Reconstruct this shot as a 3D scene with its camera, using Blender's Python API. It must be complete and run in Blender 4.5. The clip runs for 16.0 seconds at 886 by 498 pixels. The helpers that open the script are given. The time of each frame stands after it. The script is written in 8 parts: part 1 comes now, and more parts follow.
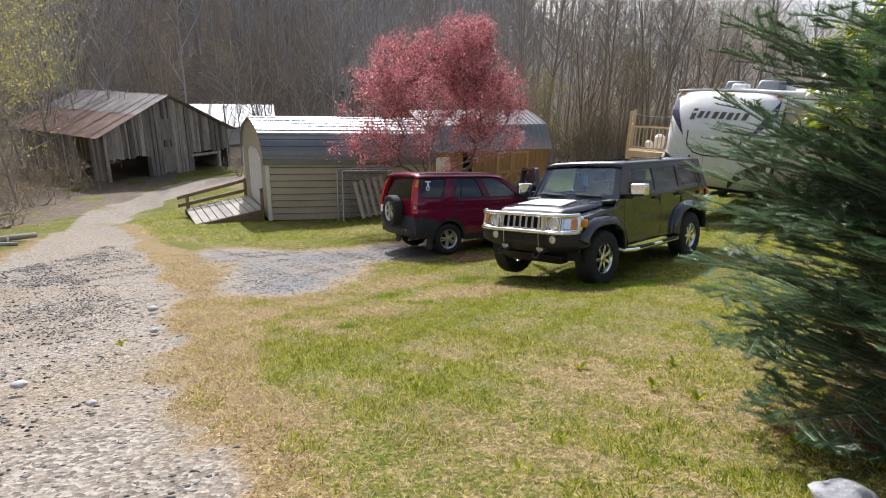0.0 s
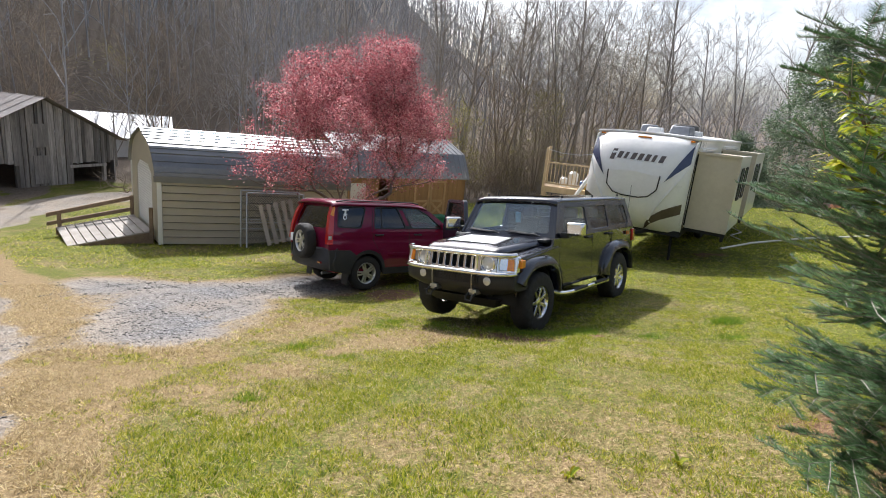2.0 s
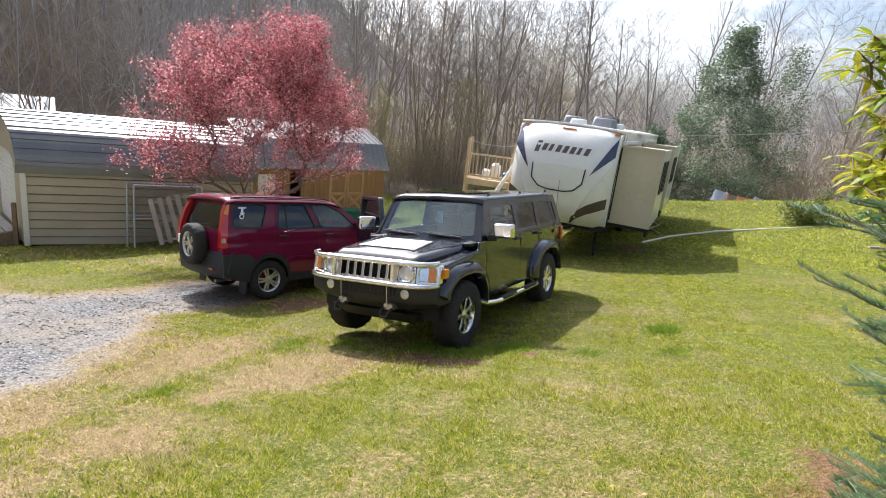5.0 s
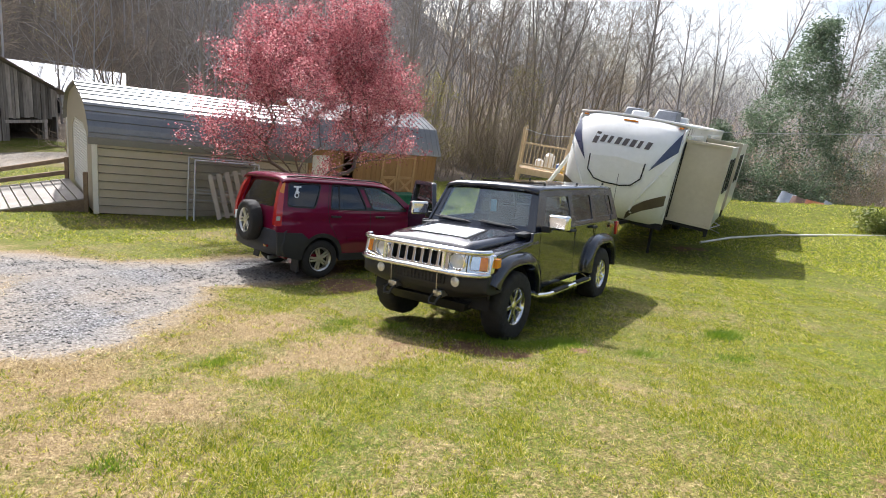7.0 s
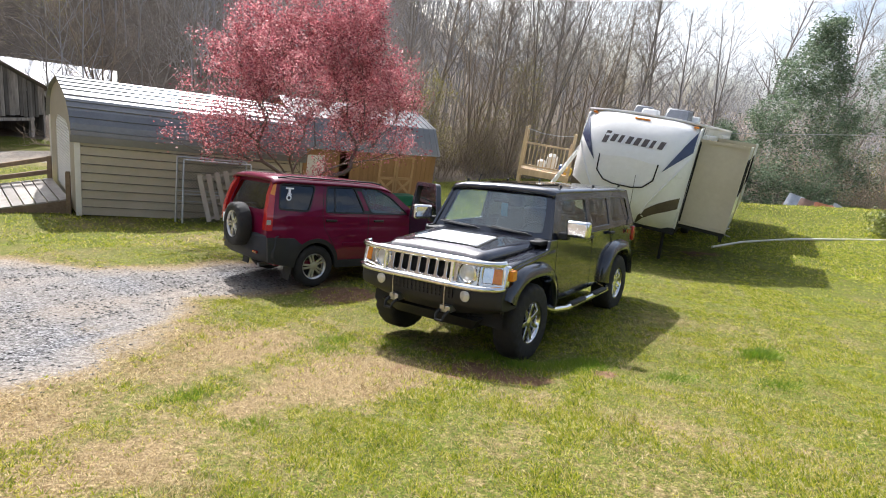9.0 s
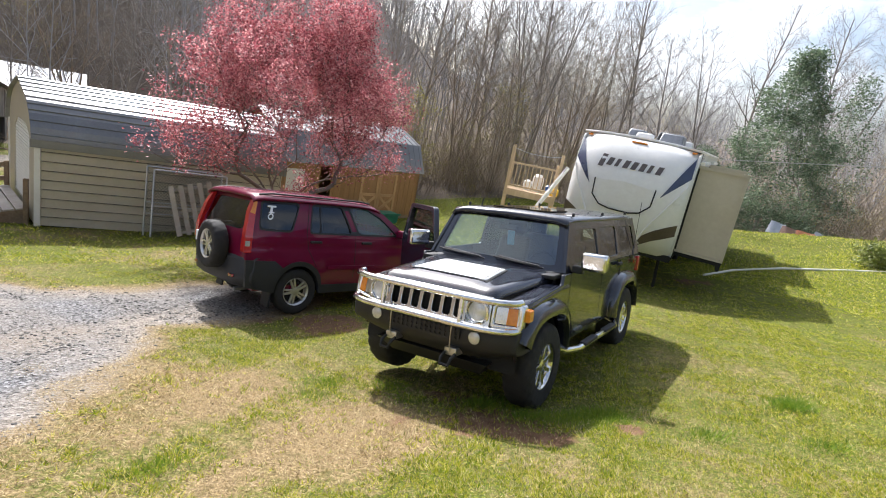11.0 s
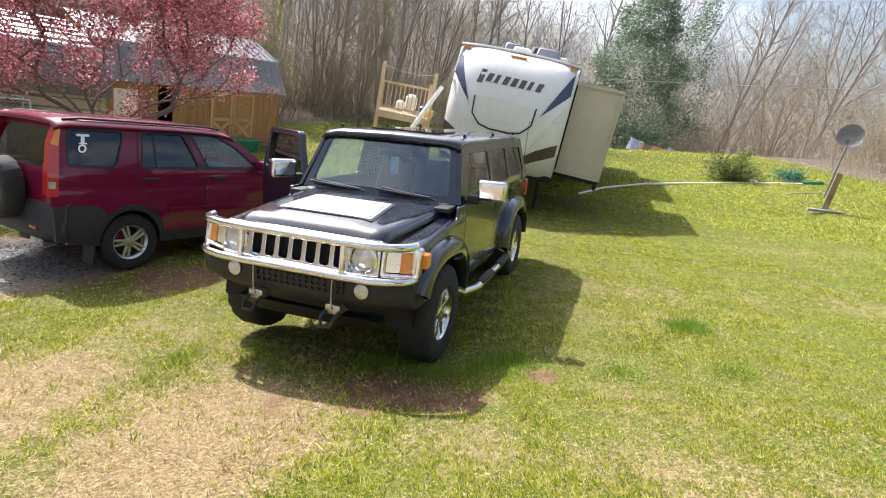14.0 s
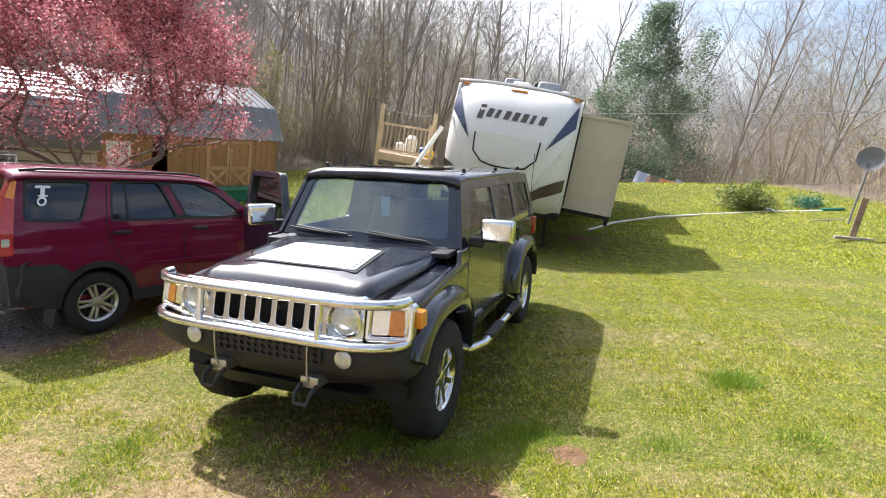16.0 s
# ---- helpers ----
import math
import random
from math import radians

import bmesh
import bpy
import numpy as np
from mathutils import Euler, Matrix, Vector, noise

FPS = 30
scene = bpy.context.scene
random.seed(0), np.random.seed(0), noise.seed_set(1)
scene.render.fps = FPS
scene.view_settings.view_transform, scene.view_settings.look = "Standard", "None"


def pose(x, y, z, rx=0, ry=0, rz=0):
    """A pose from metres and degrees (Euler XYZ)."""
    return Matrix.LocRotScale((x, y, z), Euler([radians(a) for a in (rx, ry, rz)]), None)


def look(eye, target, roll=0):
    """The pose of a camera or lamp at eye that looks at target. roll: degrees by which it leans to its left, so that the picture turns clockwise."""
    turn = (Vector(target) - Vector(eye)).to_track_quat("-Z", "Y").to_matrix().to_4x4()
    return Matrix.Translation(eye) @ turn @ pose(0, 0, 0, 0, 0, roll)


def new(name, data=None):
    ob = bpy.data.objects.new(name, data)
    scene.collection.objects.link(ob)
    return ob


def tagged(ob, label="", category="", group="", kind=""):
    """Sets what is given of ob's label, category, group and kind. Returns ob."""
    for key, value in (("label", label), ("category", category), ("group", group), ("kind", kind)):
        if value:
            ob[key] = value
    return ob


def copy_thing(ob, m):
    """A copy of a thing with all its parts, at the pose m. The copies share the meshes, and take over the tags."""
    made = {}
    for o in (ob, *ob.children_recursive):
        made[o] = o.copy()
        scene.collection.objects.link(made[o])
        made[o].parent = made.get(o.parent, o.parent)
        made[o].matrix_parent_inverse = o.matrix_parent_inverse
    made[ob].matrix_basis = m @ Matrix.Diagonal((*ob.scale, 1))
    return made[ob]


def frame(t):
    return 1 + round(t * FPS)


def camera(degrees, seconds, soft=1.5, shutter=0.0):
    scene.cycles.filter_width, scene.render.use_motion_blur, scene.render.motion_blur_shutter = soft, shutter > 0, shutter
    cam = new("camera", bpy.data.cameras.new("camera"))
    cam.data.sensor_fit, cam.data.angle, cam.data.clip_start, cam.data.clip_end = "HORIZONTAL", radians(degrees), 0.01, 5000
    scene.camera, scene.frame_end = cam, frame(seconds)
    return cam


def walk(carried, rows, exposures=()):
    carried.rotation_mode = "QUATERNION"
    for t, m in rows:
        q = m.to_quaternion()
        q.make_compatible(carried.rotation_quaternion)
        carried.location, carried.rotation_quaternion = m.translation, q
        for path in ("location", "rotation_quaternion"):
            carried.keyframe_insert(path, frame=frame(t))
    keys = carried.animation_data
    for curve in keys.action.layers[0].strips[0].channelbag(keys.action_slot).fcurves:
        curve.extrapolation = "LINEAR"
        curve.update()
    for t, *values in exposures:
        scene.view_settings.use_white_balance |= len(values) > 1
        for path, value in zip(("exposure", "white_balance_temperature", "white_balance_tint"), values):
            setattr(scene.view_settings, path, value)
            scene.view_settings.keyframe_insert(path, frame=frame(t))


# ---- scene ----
cam = camera(78.2, 16.0, soft=1.0)
PATH = [
    (0, (-0.603, 0.565, 2.984), (-0.375, 2.457, 2.377), 1.5),
    (0.5, (-0.698, 0.793, 2.968), (-0.412, 2.657, 2.301), 3.0),
    (1, (-0.673, 1.076, 2.95), (-0.628, 2.981, 2.342), 1.0),
    (1.5, (-0.688, 1.29, 2.891), (-0.262, 3.192, 2.441), 3.2),
    (2, (-0.681, 1.494, 2.875), (-0.125, 3.351, 2.382), 5.7),
    (2.1, (-0.64, 1.532, 2.861), (-0.134, 3.4, 2.355), 4.2),
    (2.5, (-0.49, 1.685, 2.854), (-0.171, 3.584, 2.313), -3.0),
    (3, (-0.501, 1.804, 2.818), (0.178, 3.585, 2.213), 0.9),
    (3.2, (-0.531, 1.836, 2.825), (0.206, 3.597, 2.228), 1.4),
    (5.3, (-0.257, 2.501, 2.839), (0.536, 4.274, 2.36), 8.0),
    (5.5, (-0.268, 2.522, 2.833), (0.456, 4.323, 2.348), 7.4),
    (6, (-0.284, 2.523, 2.83), (0.374, 4.337, 2.305), 8.1),
    (6.5, (-0.306, 2.522, 2.795), (0.369, 4.329, 2.267), 9.1),
    (7, (-0.309, 2.544, 2.8), (0.359, 4.343, 2.236), 8.9),
    (7.5, (-0.333, 2.591, 2.808), (0.319, 4.391, 2.23), 8.1),
    (8, (-0.274, 2.712, 2.777), (0.373, 4.511, 2.19), 8.1),
    (8.2, (-0.211, 2.813, 2.743), (0.445, 4.617, 2.181), 8.3),
    (10.3, (-0.218, 3.655, 2.646), (0.481, 5.441, 2.081), 9.6),
    (10.5, (-0.243, 3.709, 2.63), (0.473, 5.496, 2.091), 9.5),
    (11, (-0.286, 3.896, 2.626), (0.481, 5.677, 2.136), 11.1),
    (11.5, (-0.211, 4.133, 2.562), (0.553, 5.92, 2.09), 9.6),
    (12, (-0.273, 4.217, 2.564), (0.587, 5.963, 2.104), 10.4),
    (12.5, (-0.22, 4.311, 2.526), (0.755, 5.981, 2.015), 11.9),
    (13, (-0.059, 4.466, 2.475), (0.96, 6.107, 1.954), 12.4),
    (13.5, (0.012, 4.59, 2.444), (1.074, 6.181, 1.858), 13.0),
    (14, (0.042, 4.7, 2.456), (1.215, 6.181, 1.799), 12.2),
    (14.5, (0.215, 4.874, 2.426), (1.302, 6.458, 1.867), 9.2),
    (15, (0.292, 4.978, 2.399), (1.347, 6.602, 1.898), 7.7),
    (15.5, (0.297, 5.079, 2.386), (1.454, 6.622, 1.856), 10.1),
    (16, (0.486, 5.189, 2.322), (1.641, 6.736, 1.801), 9.6),
]
EXPOSURES = [(0, 0.57, 6020, 10), (1.0, 0.66, 6020, 10), (2.0, 0.68, 6020, 10), (3.0, 1.02, 6020, 10), (5.5, 0.91, 6020, 10), (8.0, 0.96, 6020, 10), (11.0, 0.94, 6020, 10), (12.5, 0.94, 6020, 10), (14.5, 1.21, 6020, 10), (16.0, 1.2, 6020, 10)]
walk(cam, [(t, look(eye, target, roll)) for t, eye, target, roll in PATH], EXPOSURES)

# ---- world and sun ----
SUN_AZ, SUN_EL = radians(-8), radians(43)      # from +y towards +x, above the horizon
world = bpy.data.worlds.new("World")
scene.world = world
world.use_nodes = True
_sky = world.node_tree.nodes.new("ShaderNodeTexSky")
_sky.sky_type, _sky.sun_disc = "NISHITA", False
_sky.sun_elevation, _sky.sun_rotation = SUN_EL, SUN_AZ
_sky.air_density, _sky.dust_density, _sky.ozone_density = 1.0, 5.0, 1.0
_bg = world.node_tree.nodes["Background"]
_bg.inputs["Strength"].default_value = 0.12
_wn, _wl = world.node_tree.nodes, world.node_tree.links      # thin bright cloud drifting over the whole sky
_wc, _wm, _wt, _wr, _wh, _wx = (_wn.new(k) for k in ("ShaderNodeTexCoord", "ShaderNodeMapping", "ShaderNodeTexNoise", "ShaderNodeValToRGB", "ShaderNodeHueSaturation", "ShaderNodeMix"))
_wm.inputs["Scale"].default_value = (1, 1, 2.2)
_wt.inputs["Scale"].default_value, _wt.inputs["Detail"].default_value, _wt.inputs["Roughness"].default_value = 5.0, 8, 0.6
_wr.color_ramp.elements[0].position, _wr.color_ramp.elements[1].position = 0.45, 0.60
_wh.inputs["Saturation"].default_value, _wh.inputs["Value"].default_value = 0.15, 1.3
_wx.data_type = "RGBA"
for _a, _b in ((_wc.outputs["Generated"], _wm.inputs[0]), (_wm.outputs[0], _wt.inputs["Vector"]), (_wt.outputs["Fac"], _wr.inputs[0]), (_sky.outputs[0], _wh.inputs["Color"]), (_wr.outputs[0], _wx.inputs[0]), (_sky.outputs[0], _wx.inputs[6]), (_wh.outputs[0], _wx.inputs[7]), (_wx.outputs[2], _bg.inputs["Color"])):
    _wl.new(_a, _b)
_sun = bpy.data.lights.new("sun", "SUN")
_sun.energy, _sun.angle, _sun.color = 4.2, radians(0.53), (1.0, 0.94, 0.89)
sun = new("sun", _sun)
_d = Vector((math.sin(SUN_AZ) * math.cos(SUN_EL), math.cos(SUN_AZ) * math.cos(SUN_EL), math.sin(SUN_EL)))
sun.matrix_world = look(_d * 50, (0, 0, 0))

# ---- materials ----
def nodes_of(m):
    m.use_nodes = True
    nt = m.node_tree
    return nt, nt.nodes, nt.links, nt.nodes["Principled BSDF"]


def ramp(nt, fac, stops):
    n = nt.nodes.new("ShaderNodeValToRGB")
    el = n.color_ramp.elements
    while len(el) < len(stops):
        el.new(0.5)
    for e, (p, c) in zip(el, stops):
        e.position, e.color = p, (*c, 1) if len(c) == 3 else c
    nt.links.new(fac, n.inputs[0])
    return n.outputs[0]


def tex(nt, scale, detail=4, rough=0.6, vec=None, kind="ShaderNodeTexNoise", stretch=None):
    n = nt.nodes.new(kind)
    n.inputs["Scale"].default_value = scale
    if kind == "ShaderNodeTexNoise":
        n.inputs["Detail"].default_value, n.inputs["Roughness"].default_value = detail, rough
    if vec is None:
        tc = nt.nodes.new("ShaderNodeTexCoord")
        vec = tc.outputs["Object"]
    if stretch:
        mp = nt.nodes.new("ShaderNodeMapping")
        mp.inputs["Scale"].default_value = stretch
        nt.links.new(vec, mp.inputs[0])
        vec = mp.outputs[0]
    nt.links.new(vec, n.inputs["Vector"])
    return n.outputs["Fac"] if kind == "ShaderNodeTexNoise" else n.outputs[0]


def mixc(nt, fac, a, b):
    n = nt.nodes.new("ShaderNodeMix")
    n.data_type = "RGBA"
    for sock, v in ((n.inputs[0], fac), (n.inputs[6], a), (n.inputs[7], b)):
        if isinstance(v, (int, float)):
            sock.default_value = v
        elif isinstance(v, tuple):
            sock.default_value = (*v, 1)
        else:
            nt.links.new(v, sock)
    return n.outputs[2]


def bump(nt, height, strength, dist, bsdf):
    b = nt.nodes.new("ShaderNodeBump")
    b.inputs["Strength"].default_value, b.inputs["Distance"].default_value = strength, dist
    nt.links.new(height, b.inputs["Height"])
    nt.links.new(b.outputs[0], bsdf.inputs["Normal"])


def surf(name, c1, c2, rough=0.7, metal=0.0, scale=3.0, fine=40.0, bump_d=0.002, stretch=None, coat=0.0, spec=0.5, vary=0.0, trans=0.0):
    """A worn surface: two colours mixed at two scales, with fine relief."""
    m = bpy.data.materials.new(name)
    nt, N, L, b = nodes_of(m)
    big, small = tex(nt, scale, 5, 0.65, stretch=stretch), tex(nt, fine, 3, 0.6, stretch=stretch)
    add = N.new("ShaderNodeMath")
    add.operation = "MULTIPLY_ADD"
    L.new(small, add.inputs[0])
    add.inputs[1].default_value = 0.45
    L.new(big, add.inputs[2])
    col = ramp(nt, add.outputs[0], [(0.42, c1), (0.98, c2)])
    if vary:
        oi = N.new("ShaderNodeObjectInfo")
        hsv = N.new("ShaderNodeHueSaturation")
        mr = N.new("ShaderNodeMapRange")
        mr.inputs[3].default_value, mr.inputs[4].default_value = 1 - vary, 1 + vary
        L.new(oi.outputs["Random"], mr.inputs[0])
        L.new(mr.outputs[0], hsv.inputs["Value"])
        L.new(col, hsv.inputs["Color"])
        col = hsv.outputs[0]
    L.new(col, b.inputs["Base Color"])
    b.inputs["Metallic"].default_value = metal
    rr = N.new("ShaderNodeMapRange")
    rr.inputs[3].default_value, rr.inputs[4].default_value = max(0.02, rough - 0.1), min(1, rough + 0.1)
    L.new(big, rr.inputs[0])
    L.new(rr.outputs[0], b.inputs["Roughness"])
    b.inputs["Coat Weight"].default_value, b.inputs["Coat Roughness"].default_value = coat, 0.06
    b.inputs["Specular IOR Level"].default_value = spec
    if bump_d:
        bump(nt, small, 0.6, bump_d, b)
    if trans:
        tr = N.new("ShaderNodeBsdfTranslucent")
        L.new(col, tr.inputs["Color"])
        mx = N.new("ShaderNodeMixShader")
        mx.inputs[0].default_value = trans
        L.new(b.outputs[0], mx.inputs[1])
        L.new(tr.outputs[0], mx.inputs[2])
        L.new(mx.outputs[0], N["Material Output"].inputs[0])
    return m


M = {}
def paint(name, col, dust, flake=0.3, rough=0.22, spec=0.5):
    m = surf(name, tuple(c * 0.85 for c in col), col, rough=rough, metal=flake, scale=1.4, fine=9, bump_d=0, coat=1.0, spec=spec)
    nt, N, L, b = nodes_of(m)
    src = b.inputs["Base Color"].links[0].from_socket
    b.inputs["Coat Weight"].default_value, b.inputs["Coat Roughness"].default_value = 0.75, 0.03
    f = ramp(nt, tex(nt, 5, 6, 0.7), [(0.52, (0, 0, 0)), (0.8, (0.28, 0.28, 0.28))])
    L.new(mixc(nt, f, src, dust), b.inputs["Base Color"])
    return m


def glass(name, tint, gloss=0.02, f0=0.06):
    """Thin window glass: tinted clear, with a mirror sheen that grows towards grazing."""
    m = bpy.data.materials.new(name)
    nt, N, L, b = nodes_of(m)
    N.remove(b)
    tr, gl, mx, lw = N.new("ShaderNodeBsdfTransparent"), N.new("ShaderNodeBsdfGlossy"), N.new("ShaderNodeMixShader"), N.new("ShaderNodeLayerWeight")
    tr.inputs[0].default_value = (*tint, 1)
    gl.inputs["Roughness"].default_value = gloss
    lw.inputs[0].default_value = 0.5
    pw, ad = N.new("ShaderNodeMath"), N.new("ShaderNodeMath")
    pw.operation, ad.operation = "POWER", "MULTIPLY_ADD"
    pw.inputs[1].default_value = 4.0
    ad.inputs[1].default_value, ad.inputs[2].default_value = 1 - f0, f0
    L.new(lw.outputs["Facing"], pw.inputs[0])
    L.new(pw.outputs[0], ad.inputs[0])
    L.new(ad.outputs[0], mx.inputs[0])
    L.new(tr.outputs[0], mx.inputs[1])
    L.new(gl.outputs[0], mx.inputs[2])
    L.new(mx.outputs[0], N["Material Output"].inputs[0])
    return m


M["black_paint"] = paint("black_paint", (0.009, 0.011, 0.020), (0.022, 0.023, 0.028), flake=0.0, rough=0.2, spec=0.5)
M["red_paint"] = paint("red_paint", (0.15, 0.006, 0.034), (0.14, 0.025, 0.05), flake=0.0, rough=0.4, spec=0.05)
M["chrome"] = surf("chrome", (0.62, 0.62, 0.62), (0.86, 0.86, 0.85), rough=0.12, metal=1.0, scale=6, fine=60, bump_d=0.0003)
M["alloy"] = surf("alloy", (0.42, 0.42, 0.4), (0.66, 0.65, 0.62), rough=0.33, metal=0.9, scale=8, fine=60, bump_d=0.0003)
M["rubber"] = surf("rubber", (0.008, 0.008, 0.008), (0.03, 0.028, 0.026), rough=0.85, scale=9, fine=70, bump_d=0.001)
M["black_plastic"] = surf("black_plastic", (0.009, 0.009, 0.010), (0.026, 0.026, 0.026), rough=0.6, scale=4, fine=120, bump_d=0.0006)
M["dark_gap"] = surf("dark_gap", (0.006, 0.006, 0.006), (0.015, 0.015, 0.015), rough=0.8)
M["seat_cloth"] = surf("seat_cloth", (0.02, 0.02, 0.022), (0.06, 0.058, 0.055), rough=0.9)
M["windscreen_glass"] = glass("windscreen_glass", (0.74, 0.83, 0.86), f0=0.11)
M["tinted_glass"] = glass("tinted_glass", (0.28, 0.31, 0.34), f0=0.08)
M["door_glass"] = glass("door_glass", (0.72, 0.78, 0.78), f0=0.07)
M["dark_glass"] = glass("dark_glass", (0.16, 0.18, 0.22), f0=0.08)
M["lamp_clear"] = surf("lamp_clear", (0.45, 0.47, 0.48), (0.75, 0.77, 0.78), rough=0.12, metal=0.5, scale=20, fine=90, coat=1.0)
M["lamp_amber"] = surf("lamp_amber", (0.6, 0.16, 0.006), (0.8, 0.28, 0.012), rough=0.15, scale=25, fine=90, coat=1.0)
M["lamp_red"] = surf("lamp_red", (0.34, 0.008, 0.008), (0.5, 0.02, 0.016), rough=0.15, scale=25, fine=90, coat=1.0)
M["white_decal"] = surf("white_decal", (0.7, 0.7, 0.7), (0.82, 0.82, 0.82), rough=0.5)
M["beige_metal"] = surf("beige_metal", (0.38, 0.335, 0.25), (0.48, 0.43, 0.33), rough=0.45, metal=0.0, scale=1.2, fine=20, bump_d=0.0006)
M["white_trim"] = surf("white_trim", (0.62, 0.6, 0.54), (0.78, 0.76, 0.7), rough=0.5, scale=2, fine=30, bump_d=0.0006)
M["roof_steel"] = surf("roof_steel", (0.15, 0.152, 0.155), (0.23, 0.232, 0.235), rough=0.36, metal=0.5, scale=0.8, fine=15, bump_d=0.0005)
M["grey_roof"] = surf("grey_roof", (0.15, 0.152, 0.155), (0.22, 0.222, 0.225), rough=0.38, metal=0.45, scale=0.8, fine=15, bump_d=0.0005)
M["old_board"] = surf("old_board", (0.07, 0.062, 0.056), (0.38, 0.35, 0.32), rough=0.9, scale=2.2, fine=14, bump_d=0.006, stretch=(3, 3, 0.25), vary=0.55)
M["rusty_tin"] = surf("rusty_tin", (0.13, 0.055, 0.035), (0.34, 0.235, 0.19), rough=0.6, metal=0.3, scale=0.9, fine=9, bump_d=0.003)
M["worn_tin"] = surf("worn_tin", (0.15, 0.115, 0.095), (0.40, 0.37, 0.345), rough=0.55, metal=0.4, scale=0.7, fine=8, bump_d=0.003)
M["stained_wood"] = surf("stained_wood", (0.22, 0.11, 0.04), (0.38, 0.21, 0.08), rough=0.65, scale=1.5, fine=16, bump_d=0.002, stretch=(4, 4, 0.4), vary=0.12)
M["trim_wood"] = surf("trim_wood", (0.33, 0.19, 0.08), (0.50, 0.31, 0.14), rough=0.65, scale=2, fine=18, bump_d=0.002, vary=0.12)
M["deck_wood"] = surf("deck_wood", (0.42, 0.30, 0.17), (0.62, 0.47, 0.30), rough=0.75, scale=2, fine=20, bump_d=0.002, stretch=(1, 1, 0.3), vary=0.15)
M["grey_wood"] = surf("grey_wood", (0.22, 0.19, 0.16), (0.42, 0.385, 0.345), rough=0.85, scale=2, fine=24, bump_d=0.003, vary=0.2)
M["brown_wood"] = surf("brown_wood", (0.15, 0.10, 0.06), (0.28, 0.2, 0.13), rough=0.85, scale=3, fine=24, bump_d=0.003, vary=0.2)
M["dull_steel"] = surf("dull_steel", (0.16, 0.17, 0.18), (0.3, 0.31, 0.33), rough=0.5, metal=0.6, scale=6, fine=50, bump_d=0.0005)
M["galvanised"] = surf("galvanised", (0.35, 0.36, 0.37), (0.55, 0.56, 0.57), rough=0.4, metal=0.8, scale=6, fine=50, bump_d=0.0005)
M["rv_white"] = surf("rv_white", (0.70, 0.69, 0.65), (0.82, 0.81, 0.78), rough=0.3, scale=1.0, fine=12, bump_d=0, coat=0.4)
M["rv_beige"] = surf("rv_beige", (0.47, 0.41, 0.30), (0.58, 0.52, 0.40), rough=0.45, scale=1.0, fine=12, bump_d=0)
M["rv_roof"] = surf("rv_roof", (0.66, 0.65, 0.62), (0.8, 0.79, 0.76), rough=0.6, scale=1.0, fine=12, bump_d=0)
M["navy"] = surf("navy", (0.02, 0.03, 0.075), (0.035, 0.05, 0.11), rough=0.3, coat=0.5)
M["bronze"] = surf("bronze", (0.06, 0.045, 0.035), (0.12, 0.09, 0.07), rough=0.3, coat=0.5)
M["pvc"] = surf("pvc", (0.6, 0.58, 0.5), (0.78, 0.76, 0.7), rough=0.5, scale=4)
M["green_plastic"] = surf("green_plastic", (0.01, 0.10, 0.06), (0.03, 0.2, 0.12), rough=0.45)
M["wire"] = surf("wire", (0.05, 0.05, 0.05), (0.1, 0.1, 0.1), rough=0.5)
M["pale_wire"] = surf("pale_wire", (0.4, 0.4, 0.4), (0.55, 0.55, 0.55), rough=0.5)
M["stone"] = surf("stone", (0.28, 0.27, 0.27), (0.5, 0.49, 0.48), rough=0.85, scale=6, fine=40, bump_d=0.006)
M["yellow_plastic"] = surf("yellow_plastic", (0.6, 0.36, 0.02), (0.75, 0.5, 0.05), rough=0.4)
M["blue_plastic"] = surf("blue_plastic", (0.02, 0.08, 0.3), (0.05, 0.15, 0.45), rough=0.4)
M["white_plastic"] = surf("white_plastic", (0.66, 0.66, 0.64), (0.8, 0.8, 0.78), rough=0.4)
M["orange_tarp"] = surf("orange_tarp", (0.45, 0.12, 0.05), (0.6, 0.3, 0.2), rough=0.7)
def leafy(name, stops, rough=0.55, trans=0.35, noise_scale=0.6, patch=0.7, each=0.6, spec=0.5):
    """Leaves: a colour for each leaf, and light that comes through."""
    m = bpy.data.materials.new(name)
    nt, N, L, b = nodes_of(m)
    geo = N.new("ShaderNodeNewGeometry")
    add = N.new("ShaderNodeMath")
    add.operation = "MULTIPLY_ADD"
    L.new(tex(nt, noise_scale, 3, 0.6), add.inputs[0])
    add.inputs[1].default_value = patch
    sub = N.new("ShaderNodeMath")
    sub.operation = "MULTIPLY_ADD"
    L.new(geo.outputs["Random Per Island"], sub.inputs[0])
    sub.inputs[1].default_value, sub.inputs[2].default_value = each, 0.5 - 0.5 * (patch + each)
    L.new(sub.outputs[0], add.inputs[2])
    col = ramp(nt, add.outputs[0], stops)
    L.new(col, b.inputs["Base Color"])
    b.inputs["Roughness"].default_value, b.inputs["Specular IOR Level"].default_value = rough, spec
    tr = N.new("ShaderNodeBsdfTranslucent")
    L.new(col, tr.inputs["Color"])
    mx = N.new("ShaderNodeMixShader")
    mx.inputs[0].default_value = trans
    L.new(b.outputs[0], mx.inputs[1])
    L.new(tr.outputs[0], mx.inputs[2])
    L.new(mx.outputs[0], N["Material Output"].inputs[0])
    return m


